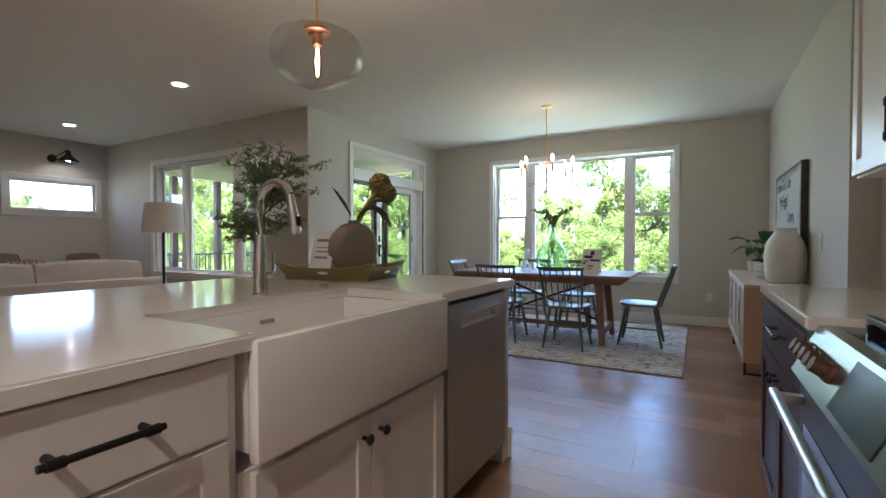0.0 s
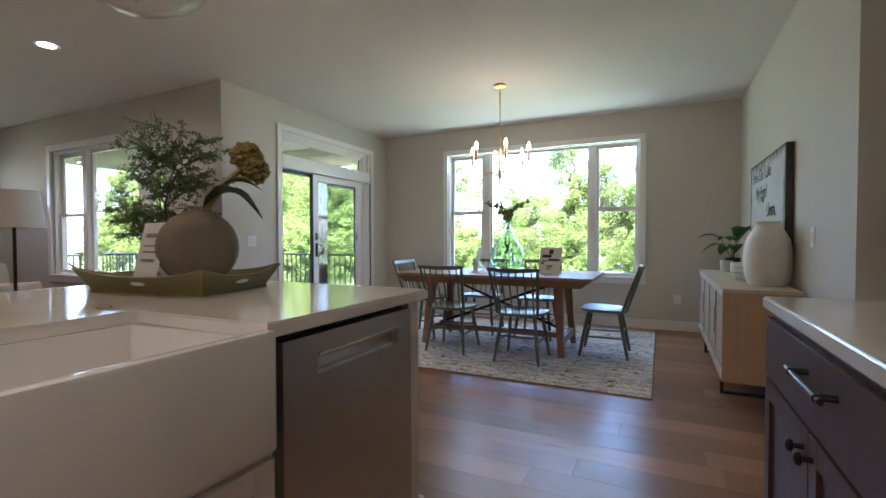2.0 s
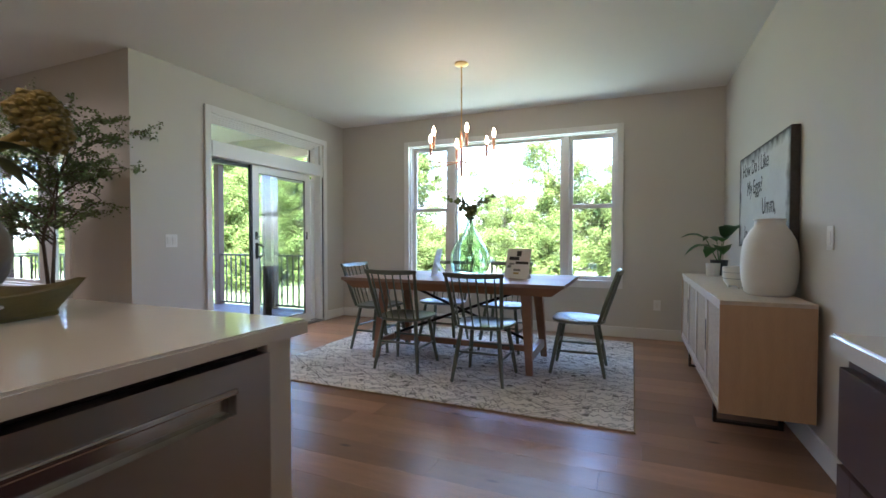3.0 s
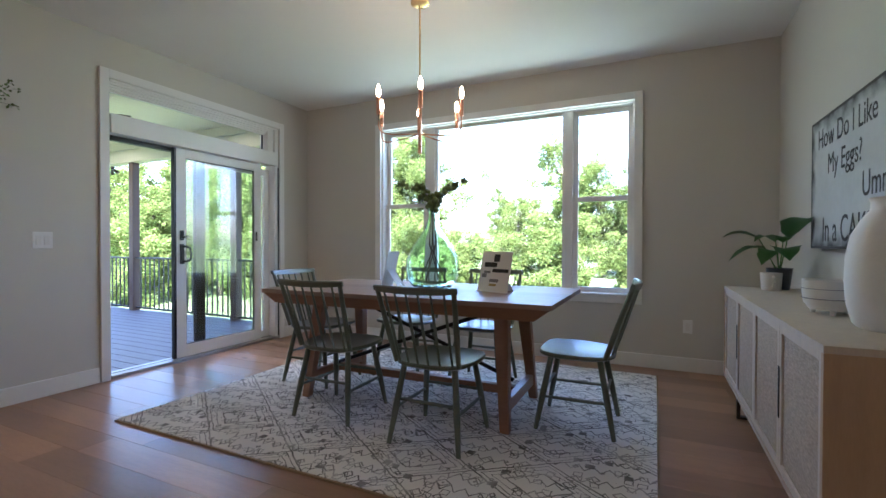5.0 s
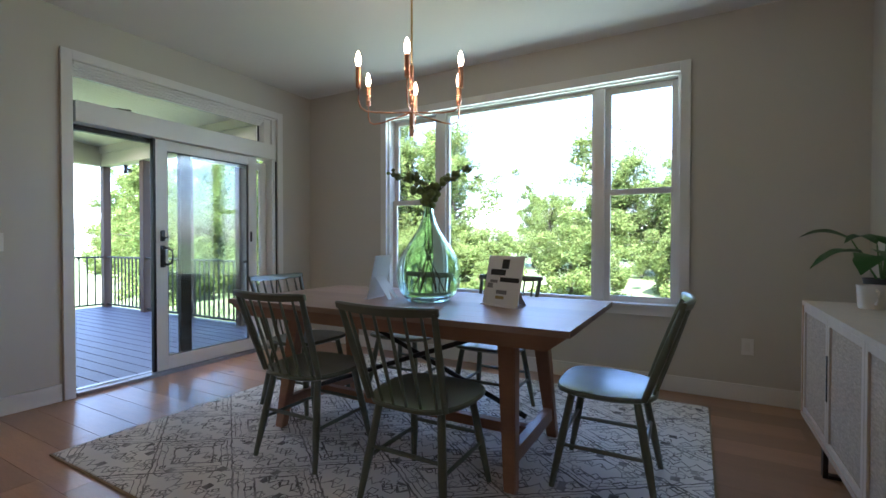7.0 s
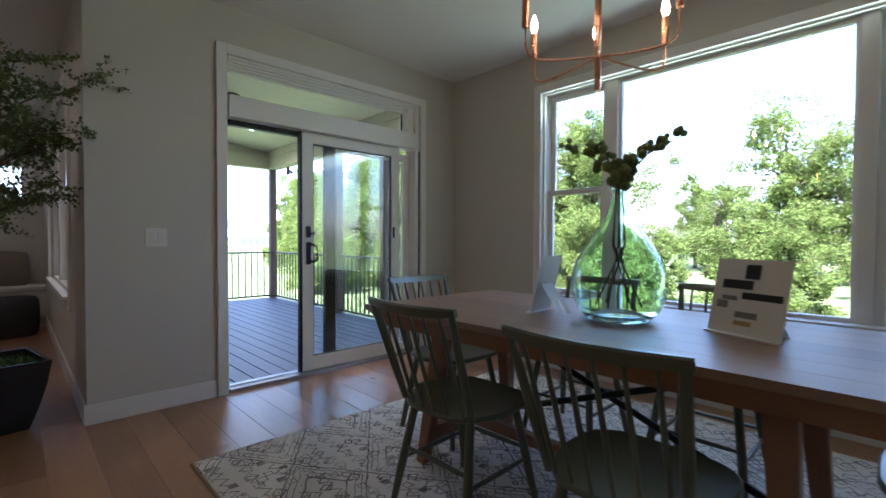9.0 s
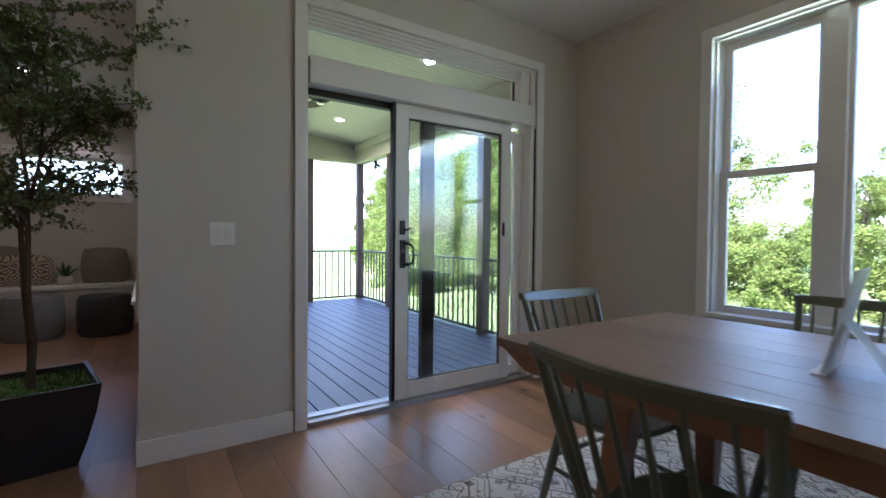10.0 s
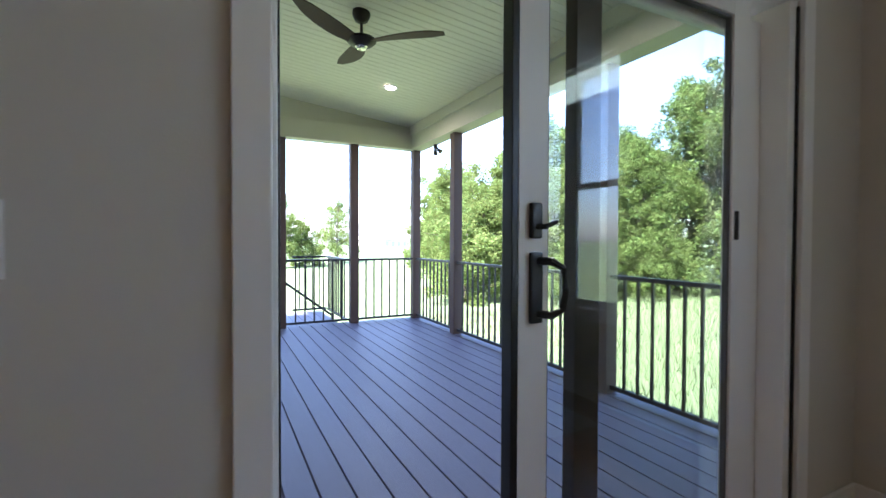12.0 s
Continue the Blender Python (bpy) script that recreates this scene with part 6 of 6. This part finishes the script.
def head(bm, at, radius, count, size):
    """Lumpy overlapping bracts spread evenly round a head."""
    for k in range(count):
        z = 1 - 1.75 * (k + 0.5) / count
        a = k * 2.39996
        d = qz @ Vector((math.cos(a) * math.sqrt(1 - z * z), math.sin(a) * math.sqrt(1 - z * z), z))
        r = size * arng.uniform(0.75, 1.2)
        p = Vector(at) + d * radius * arng.uniform(0.9, 1.12)
        bmesh.ops.create_icosphere(bm, subdivisions=1, radius=r, matrix=Matrix.Translation(p) @ d.to_track_quat("Z", "Y").to_matrix().to_4x4() @ Matrix.Diagonal((1.0, 0.85, 0.9, 1)))
    bmesh.ops.create_icosphere(bm, subdivisions=2, radius=radius * 0.96, matrix=Matrix.Translation(at))


head(bm, hd, 0.056, 80, 0.0165)
part("flower_head", bm, ARTI, af, smooth=True, kind="stuff")
bm = B()
hd2 = hd + Vector((0.045, 0.0, -0.055))
head(bm, hd2, 0.047, 60, 0.015)
part("side_bud", bm, ARTI, af, smooth=True, kind="stuff")
part("bud_stalk", tube(B(), [(0.024, 0.12, 0.41), hd2 - Vector((0.02, 0.03, 0.03)), hd2], [0.009, 0.008, 0.008], 8), ARTI, af, smooth=True)
for (bs, tip, wd, dr) in (((0.01, 0.01, 0.29), (0.10, 0.22, 0.31), 0.055, 0.07), ((0.01, 0.01, 0.29), (0.20, 0.10, 0.34), 0.05, 0.06), ((-0.005, -0.01, 0.31), (-0.07, -0.09, 0.47), 0.05, 0.0), ((0.02, 0.03, 0.33), (0.14, 0.18, 0.40), 0.05, 0.04)):
    part("leaf", leaf_strip(bs, tip, wd * 1.9, dr), ARTL, af, smooth=True)
display_card(-1.50, 1.80, CT + 0.022, -10, 0.19, 0.23, [(0.2, 0.75, 0.8, 0.82, GREYINK), (0.2, 0.6, 0.8, 0.63, YELLOWINK), (0.2, 0.5, 0.8, 0.53, GREYINK), (0.2, 0.35, 0.8, 0.40, GREYINK)], "small white printed card standing on the island")

# ---- living room ----
pot = thing("ficus_planter", (-4.08, 3.50, 0), 11, "tapered black square planter holding an artificial tree", "planter")
bm = B()
rings = []
for hw, z in ((0.165, 0.0), (0.20, 0.12), (0.232, 0.26), (0.252, 0.40), (0.235, 0.40), (0.228, 0.365)):
    rings.append([bm.verts.new((sx * hw, sy * hw, z)) for sx, sy in ((-1, -1), (1, -1), (1, 1), (-1, 1))])
bm.faces.new(rings[0][::-1])
for a, b in zip(rings, rings[1:]):
    for k in range(4):
        bm.faces.new((a[k], a[(k + 1) % 4], b[(k + 1) % 4], b[k]))
bm.faces.new(rings[-1])
part("pot", bm, mat("matte_black_planter", (0.012, 0.012, 0.014), 0.45, vary=0.2), pot)
bm = B()
mrng = random.Random(2)
box(bm, (-0.226, -0.226, 0.366), (0.226, 0.226, 0.372))
for _ in range(900):
    x, y = mrng.uniform(-0.22, 0.22), mrng.uniform(-0.22, 0.22)
    a = mrng.uniform(0, 6.3)
    vs = [bm.verts.new(p) for p in ((x, y, 0.37), (x + 0.008 * math.cos(a), y + 0.008 * math.sin(a), 0.37), (x + mrng.uniform(-0.012, 0.012), y + mrng.uniform(-0.012, 0.012), 0.37 + mrng.uniform(0.012, 0.028)))]
    bm.faces.new(vs)
part("moss", bm, mat("green_moss", (0.05, 0.10, 0.02), 0.9, vary=0.3, scale=30, island=0.3), pot, "green artificial moss")
ft = thing("ficus_tree", (-4.08, 3.50, 0.372), 0, "slender artificial ficus tree with small green leaves", "tree")
trng = np.random.default_rng(21)
bmt = B()
leaves_v, leaves_f = [], []


def add_leaf(p, d, s1):
    a = np.array(d)
    a = a / (np.linalg.norm(a) + 1e-9)
    b = np.cross(a, trng.normal(size=3))
    b /= np.linalg.norm(b) + 1e-9
    k = len(leaves_v)
    p = np.array(p)
    leaves_v.extend([tuple(p), tuple(p + a * s1 * 0.5 + b * s1 * 0.36), tuple(p + a * s1), tuple(p + a * s1 * 0.5 - b * s1 * 0.36)])
    leaves_f.append((k, k + 1, k + 2, k + 3))


def twig(p, d, length, r, depth):
    pts = [p]
    n = 4
    dd = d.copy()
    for i in range(n):
        dd = (dd + Vector(trng.normal(size=3) * 0.16) + Vector((0, 0, -0.05 if depth >= 2 else 0.03))).normalized()
        pts.append(pts[-1] + dd * length / n)
    tube(bmt, pts, [r * (1 - 0.6 * i / n) for i in range(n + 1)], 5)
    if depth >= 2:
        for q in pts[1:]:
            for _ in range(5):
                add_leaf(q + Vector(trng.normal(size=3) * 0.012), trng.normal(size=3) * (1, 1, 0.6) + np.array((0, 0, -0.3)), trng.uniform(0.022, 0.036))
    if depth < 3:
        for i in range({0: 6, 1: 6, 2: 4}[depth]):
            q = pts[1 + (i * (n - 1)) // 6 + (i % 2)] if depth else pts[min(n, 1 + i // 2 + 1)]
            a = trng.uniform(0, math.tau)
            nd = (dd * 0.55 + Vector((math.cos(a), math.sin(a), trng.uniform(-0.15, 0.55)))).normalized()
            twig(q, nd, length * {0: 0.62, 1: 0.55, 2: 0.62}[depth] * trng.uniform(0.8, 1.15), r * 0.5, depth + 1)


for (x0, y0), (tx, ty) in (((-0.03, 0.0), (-0.10, -0.06)), ((0.03, 0.02), (0.10, 0.04))):
    base = Vector((x0, y0, 0))
    bend = [base, Vector((x0 * 0.4, y0 + 0.012, 0.25)), Vector((x0 * 0.8, y0 - 0.01, 0.5)), Vector((tx * 0.5, ty * 0.5, 0.85))]
    tube(bmt, bend, [0.022, 0.018, 0.018, 0.014], 8)
    twig(bend[-1], Vector((tx * 0.9, ty * 0.9, 1)).normalized(), 0.80, 0.014, 0)
    for k in range(4):
        a = trng.uniform(0, math.tau)
        twig(bend[-1] + Vector((0, 0, -0.05 + 0.05 * k)), Vector((math.cos(a), math.sin(a), 0.75)).normalized(), 0.52, 0.009, 1)
part("trunk", bmt, BARK, ft, smooth=True)
me = bpy.data.meshes.new("foliage")
me.from_pydata(leaves_v, [], leaves_f)
me.materials.append(FICUS_LEAF)
ob = new("foliage", me)
ob.parent = ft
ft.scale = (0.78, 0.78, 0.88)
translucent(FICUS_LEAF, 0.3)


def cushion(bm, lo, hi, puff=0.03):
    """A soft box: its faces bulge."""
    lo, hi = Vector(lo), Vector(hi)
    r = bmesh.ops.create_cube(bm, size=2)
    es = list({e for v in r["verts"] for e in v.link_edges})
    bmesh.ops.subdivide_edges(bm, edges=es, cuts=5, use_grid_fill=True)
    c, h = (lo + hi) / 2, (hi - lo) / 2
    for v in bm.verts:
        if v.tag:
            continue
        p = v.co.copy()
        s1 = Vector([math.copysign(abs(a) ** 1.0, a) for a in p])
        f = [1 + puff / max(h[i], 0.02) * (1 - p[(i + 1) % 3] ** 2) * (1 - p[(i + 2) % 3] ** 2) - 0.10 * (abs(p[(i + 1) % 3]) * abs(p[(i + 2) % 3])) ** 6 for i in range(3)]
        v.co = c + Vector([s1[i] * h[i] * f[i] for i in range(3)])
        v.tag = True
    return bm


so = thing("sofa", label="cream upholstered sofa with loose back cushions", category="sofa")
SBX, SY0, SY1 = -4.95, 0.70, 2.95
part("back_frame", cushion(B(), (SBX - 0.16, SY0, 0.12), (SBX, SY1, 0.74), 0.012), FABRIC, so, smooth=True)
part("base", cushion(B(), (SBX - 0.92, SY0 + 0.02, 0.12), (SBX - 0.17, SY1 - 0.02, 0.30), 0.008), FABRIC, so, smooth=True)
for a, b in ((SY0, SY0 + 0.18), (SY1 - 0.18, SY1)):
    part("arm", cushion(B(), (SBX - 0.92, a, 0.12), (SBX - 0.165, b, 0.60), 0.012), FABRIC, so, smooth=True)
for a, b in ((SY0 + 0.19, 1.82), (1.84, SY1 - 0.19)):
    part("seat_cushion", cushion(B(), (SBX - 0.93, a, 0.305), (SBX - 0.17, b, 0.46), 0.02), FABRIC, so, smooth=True)
    part("back_cushion", cushion(B(), (SBX - 0.36, a, 0.47), (SBX - 0.165, b, 0.92), 0.03), FABRIC, so, smooth=True)
for x in (SBX - 0.86, SBX - 0.06):
    for y in (SY0 + 0.06, SY1 - 0.06):
        part("leg", rod(B(), (x, y, 0), (x, y, 0.119), 0.015, 0.022), TABLE_WOOD, so)

la = thing("floor_lamp", (-4.04, 2.40, 0), 0, "black-stemmed floor lamp with a white drum shade", "lamp")
part("base", lathe(B(), [(0, 0), (0.14, 0), (0.14, 0.015), (0.02, 0.03), (0, 0.03)], 28), BLACK, la, smooth=True)
part("stem", rod(B(), (0, 0, 0.02), (0, 0, 1.40), 0.011, n=12), BLACK, la, smooth=True)
part("shade", lathe(B(), [(0.175, 1.22), (0.150, 1.49), (0.147, 1.49), (0.172, 1.22), (0.175, 1.22)], 36), LINEN, la, "white linen drum shade", True)

# bench under the high window
bn = thing("window_bench", label="white built-in bench under the high window", category="bench")
BFX = -8.06
part("bench_top", box(B(), (LX + 0.002, 0.6, 0.455), (BFX + 0.02, LY - 0.002, 0.50), 0.004), TRIM, bn)
part("bench_base", box(B(), (LX + 0.002, 0.6, 0.0), (BFX - 0.02, LY - 0.002, 0.4545)), CAB_WHITE, bn)
for k in range(4):
    shaker(bn, "bench_panel", 0.65 + 0.83 * k, 0.65 + 0.83 * k + 0.80, 0.10, 0.43, BFX - 0.02, 1, CAB_WHITE)
KIL = mat("kilim_cushion_fabric", (0.42, 0.34, 0.26), 0.95, vary=0.1, scale=9, bump=0.4, bump_scale=160)
nt2 = KIL.node_tree
wvx = nt2.nodes.new("ShaderNodeTexVoronoi")
wvx.distance, wvx.inputs["Scale"].default_value, wvx.inputs["Randomness"].default_value = "MANHATTAN", 7, 0.0
t2 = [k for k in nt2.nodes if k.bl_idname == "ShaderNodeTexCoord"][0]
nt2.links.new(t2.outputs["Object"], wvx.inputs["Vector"])
pp = nt2.nodes.new("ShaderNodeMath")
pp.operation = "PINGPONG"
pp.inputs[1].default_value = 0.16
nt2.links.new(wvx.outputs["Distance"], pp.inputs[0])
ls = nt2.nodes.new("ShaderNodeMath")
ls.operation = "LESS_THAN"
ls.inputs[1].default_value = 0.055
nt2.links.new(pp.outputs[0], ls.inputs[0])
m2 = nt2.nodes.new("ShaderNodeMix")
m2.data_type = "RGBA"
b2 = nt2.nodes["Principled BSDF"]
nt2.links.new(b2.inputs["Base Color"].links[0].from_socket, m2.inputs["A"])
m2.inputs["B"].default_value = (0.09, 0.035, 0.025, 1)
nt2.links.new(ls.outputs[0], m2.inputs["Factor"])
nt2.links.new(m2.outputs["Result"], b2.inputs["Base Color"])


def pillow(name, x, y, z, w, h, tilt, rz, material, label):
    bm = cushion(B(), (-0.06, -w / 2, 0), (0.06, w / 2, h), 0.03)
    for v in bm.verts:
        e = max(abs(v.co.y) / (w / 2), abs(v.co.z - h / 2) / (h / 2))
        v.co.x *= max(0.12, 1 - 0.85 * min(1, e) ** 3)
    ob = single(name, bm, material, label, "cushion", smooth=True)
    ob.matrix_world = pose(x, y, z, 0, tilt, rz)
    return ob


pillow("throw_pillow", -8.33, 2.52, 0.51, 0.46, 0.44, -16, 0, TAUPE_FABRIC, "taupe square throw pillow on the window bench")
pillow("throw_pillow", -8.22, 2.80, 0.51, 0.48, 0.34, -18, 4, KIL, "cream and rust patterned lumbar pillow on the bench")
pillow("throw_pillow", -8.33, 3.55, 0.51, 0.44, 0.42, -16, 0, TAUPE_FABRIC, "taupe throw pillow beside the bench plant")
pillow("throw_pillow", -8.33, 2.0, 0.51, 0.44, 0.42, -16, 0, TAUPE_FABRIC, "taupe square pillow on the bench")
ap = thing("agave_plant", (-8.25, 3.17, 0.50), 0, "spiky green plant in a small white pot on the bench", "plant")
part("pot", lathe(B(), [(0, 0.002), (0.06, 0), (0.075, 0.05), (0.07, 0.10), (0.062, 0.10), (0.06, 0.08), (0, 0.075)], 20), CERAMIC, ap, smooth=True)
grng = random.Random(8)
for k in range(16):
    a = k * 2.4
    el = 0.5 + 0.055 * k
    L = grng.uniform(0.16, 0.24)
    part("leaf", leaf_strip((0.01 * math.cos(a), 0.01 * math.sin(a), 0.08), (math.cos(a) * L * math.cos(el), math.sin(a) * L * math.cos(el), 0.08 + L * math.sin(el)), 0.03, 0.01, 5), PLANT_LEAF, ap, smooth=True)
vb = thing("glass_bottle", (-8.28, 3.86, 0.50), 0, "small clear glass bottle on the bench", "bottle")
part("body", lathe(B(), [(0, 0.003), (0.07, 0), (0.09, 0.08), (0.06, 0.16), (0.022, 0.22), (0.022, 0.29), (0, 0.29)], 20), CLEAR_GLASS, vb, smooth=True)


def pouf(x, y, r, h, material, label):
    t = single("pouf", lathe(B(), [(0, 0), (r * 0.88, 0), (r * 0.97, 0.04), (r, h * 0.5), (r * 0.97, h - 0.05), (r * 0.88, h - 0.008), (0, h)], 32), material, label, "pouf", smooth=True)
    t.matrix_world = pose(x, y, 0)
    return t


pouf(-7.55, 2.98, 0.27, 0.46, GREY_FABRIC, "round grey striped woven pouf by the bench")
pouf(-7.50, 3.60, 0.26, 0.44, DARK_FABRIC, "round charcoal knitted pouf by the bench")
lr = single("living_rug", box(B(), (-7.2, 0.6, 0.001), (-5.95, 2.80, 0.010), 0.003), mat("beige_woven_rug", (0.36, 0.28, 0.20), 0.95, bump=0.4, bump_scale=180), "beige flat-woven rug in the living room", "rug")

# barn-style sconce above the high window
sc = thing("wall_sconce", (LX, 3.30, 2.42), 0, "black barn-style wall sconce, lit", "wall lamp")
part("wall_plate", rod(B(), (0.002, -0.12, 0.0), (0.025, -0.12, 0.0), 0.06, n=20), BLACK, sc, smooth=True)
part("arm", tube(B(), [(0.02, -0.12, 0.0), (0.12, -0.06, 0.06), (0.22, 0, 0.13), (0.25, 0.0, 0.12), (0.25, 0, 0.06)], 0.008, 8), BLACK, sc, smooth=True)
part("shade", lathe(B(), [(0.03, 0.11), (0.035, 0.06), (0.07, 0.02), (0.135, -0.04), (0.14, -0.06), (0.134, -0.06), (0.065, 0.012), (0.028, 0.055)], 28, (0.25, 0, 0)), BLACK, sc, smooth=True)
bm = B()
bmesh.ops.create_uvsphere(bm, u_segments=14, v_segments=8, radius=0.045, matrix=Matrix.Translation((0.25, 0, -0.01)))
part("bulb", bm, CAN_GLOW, sc, "glowing bulb", True)

# ---- floor planks ----
fl_ = thing("floor", label="wide warm brown oak floorboards", category="floor", kind="structure")
part("subfloor", box(box(B(), (LX - 0.1, SOUTH - 0.1, -0.05), (KX + 0.1, LY + 0.1, -0.017)), (SX - 0.15, LY + 0.1, -0.05), (KX + 0.1, WY + 0.1, -0.017)), POST, fl_)
PW = 0.19
plank_mesh = {L: mesh_of(box(B(), (0.0003, 0.0003, -0.016), (L - 0.0003, PW - 0.0003, 0.0), 0.0008), FLOOR, name="plank") for L in (1.2, 1.6, 2.0)}
prng = random.Random(4)


def plank_run(y, x0, x1):
    x = x0 - prng.uniform(0, 1.1)
    while x < x1:
        L = prng.choice((1.2, 1.6, 2.0))
        yield x, L
        x += L


y = -0.25
while y < WY:
    lo = SX - 0.14 if y > LY - 0.06 else LX
    for x, L in plank_run(y, lo, KX):
        if x + L < lo + 0.05:
            continue
        if x < lo - 0.02:
            me = mesh_of(box(B(), (0.0008, 0.0008, -0.016), (x + L - lo - 0.0008, PW - 0.0008, 0.0), 0.0012), FLOOR, name="plank")
            piece("plank", me, fl_, pose(lo, y, 0))
        else:
            piece("plank", plank_mesh[L], fl_, pose(x, y, 0))
    y += PW
bm = B()
y = -0.25 - PW
while y > SOUTH - PW:
    for x, L in plank_run(y, LX, KX):
        box(bm, (x + 0.0008, y + 0.0008, -0.016), (x + L - 0.0008, y + PW - 0.0008, 0.0))
    y -= PW
part("plank_rest", bm, FLOOR, fl_, kind="stuff")
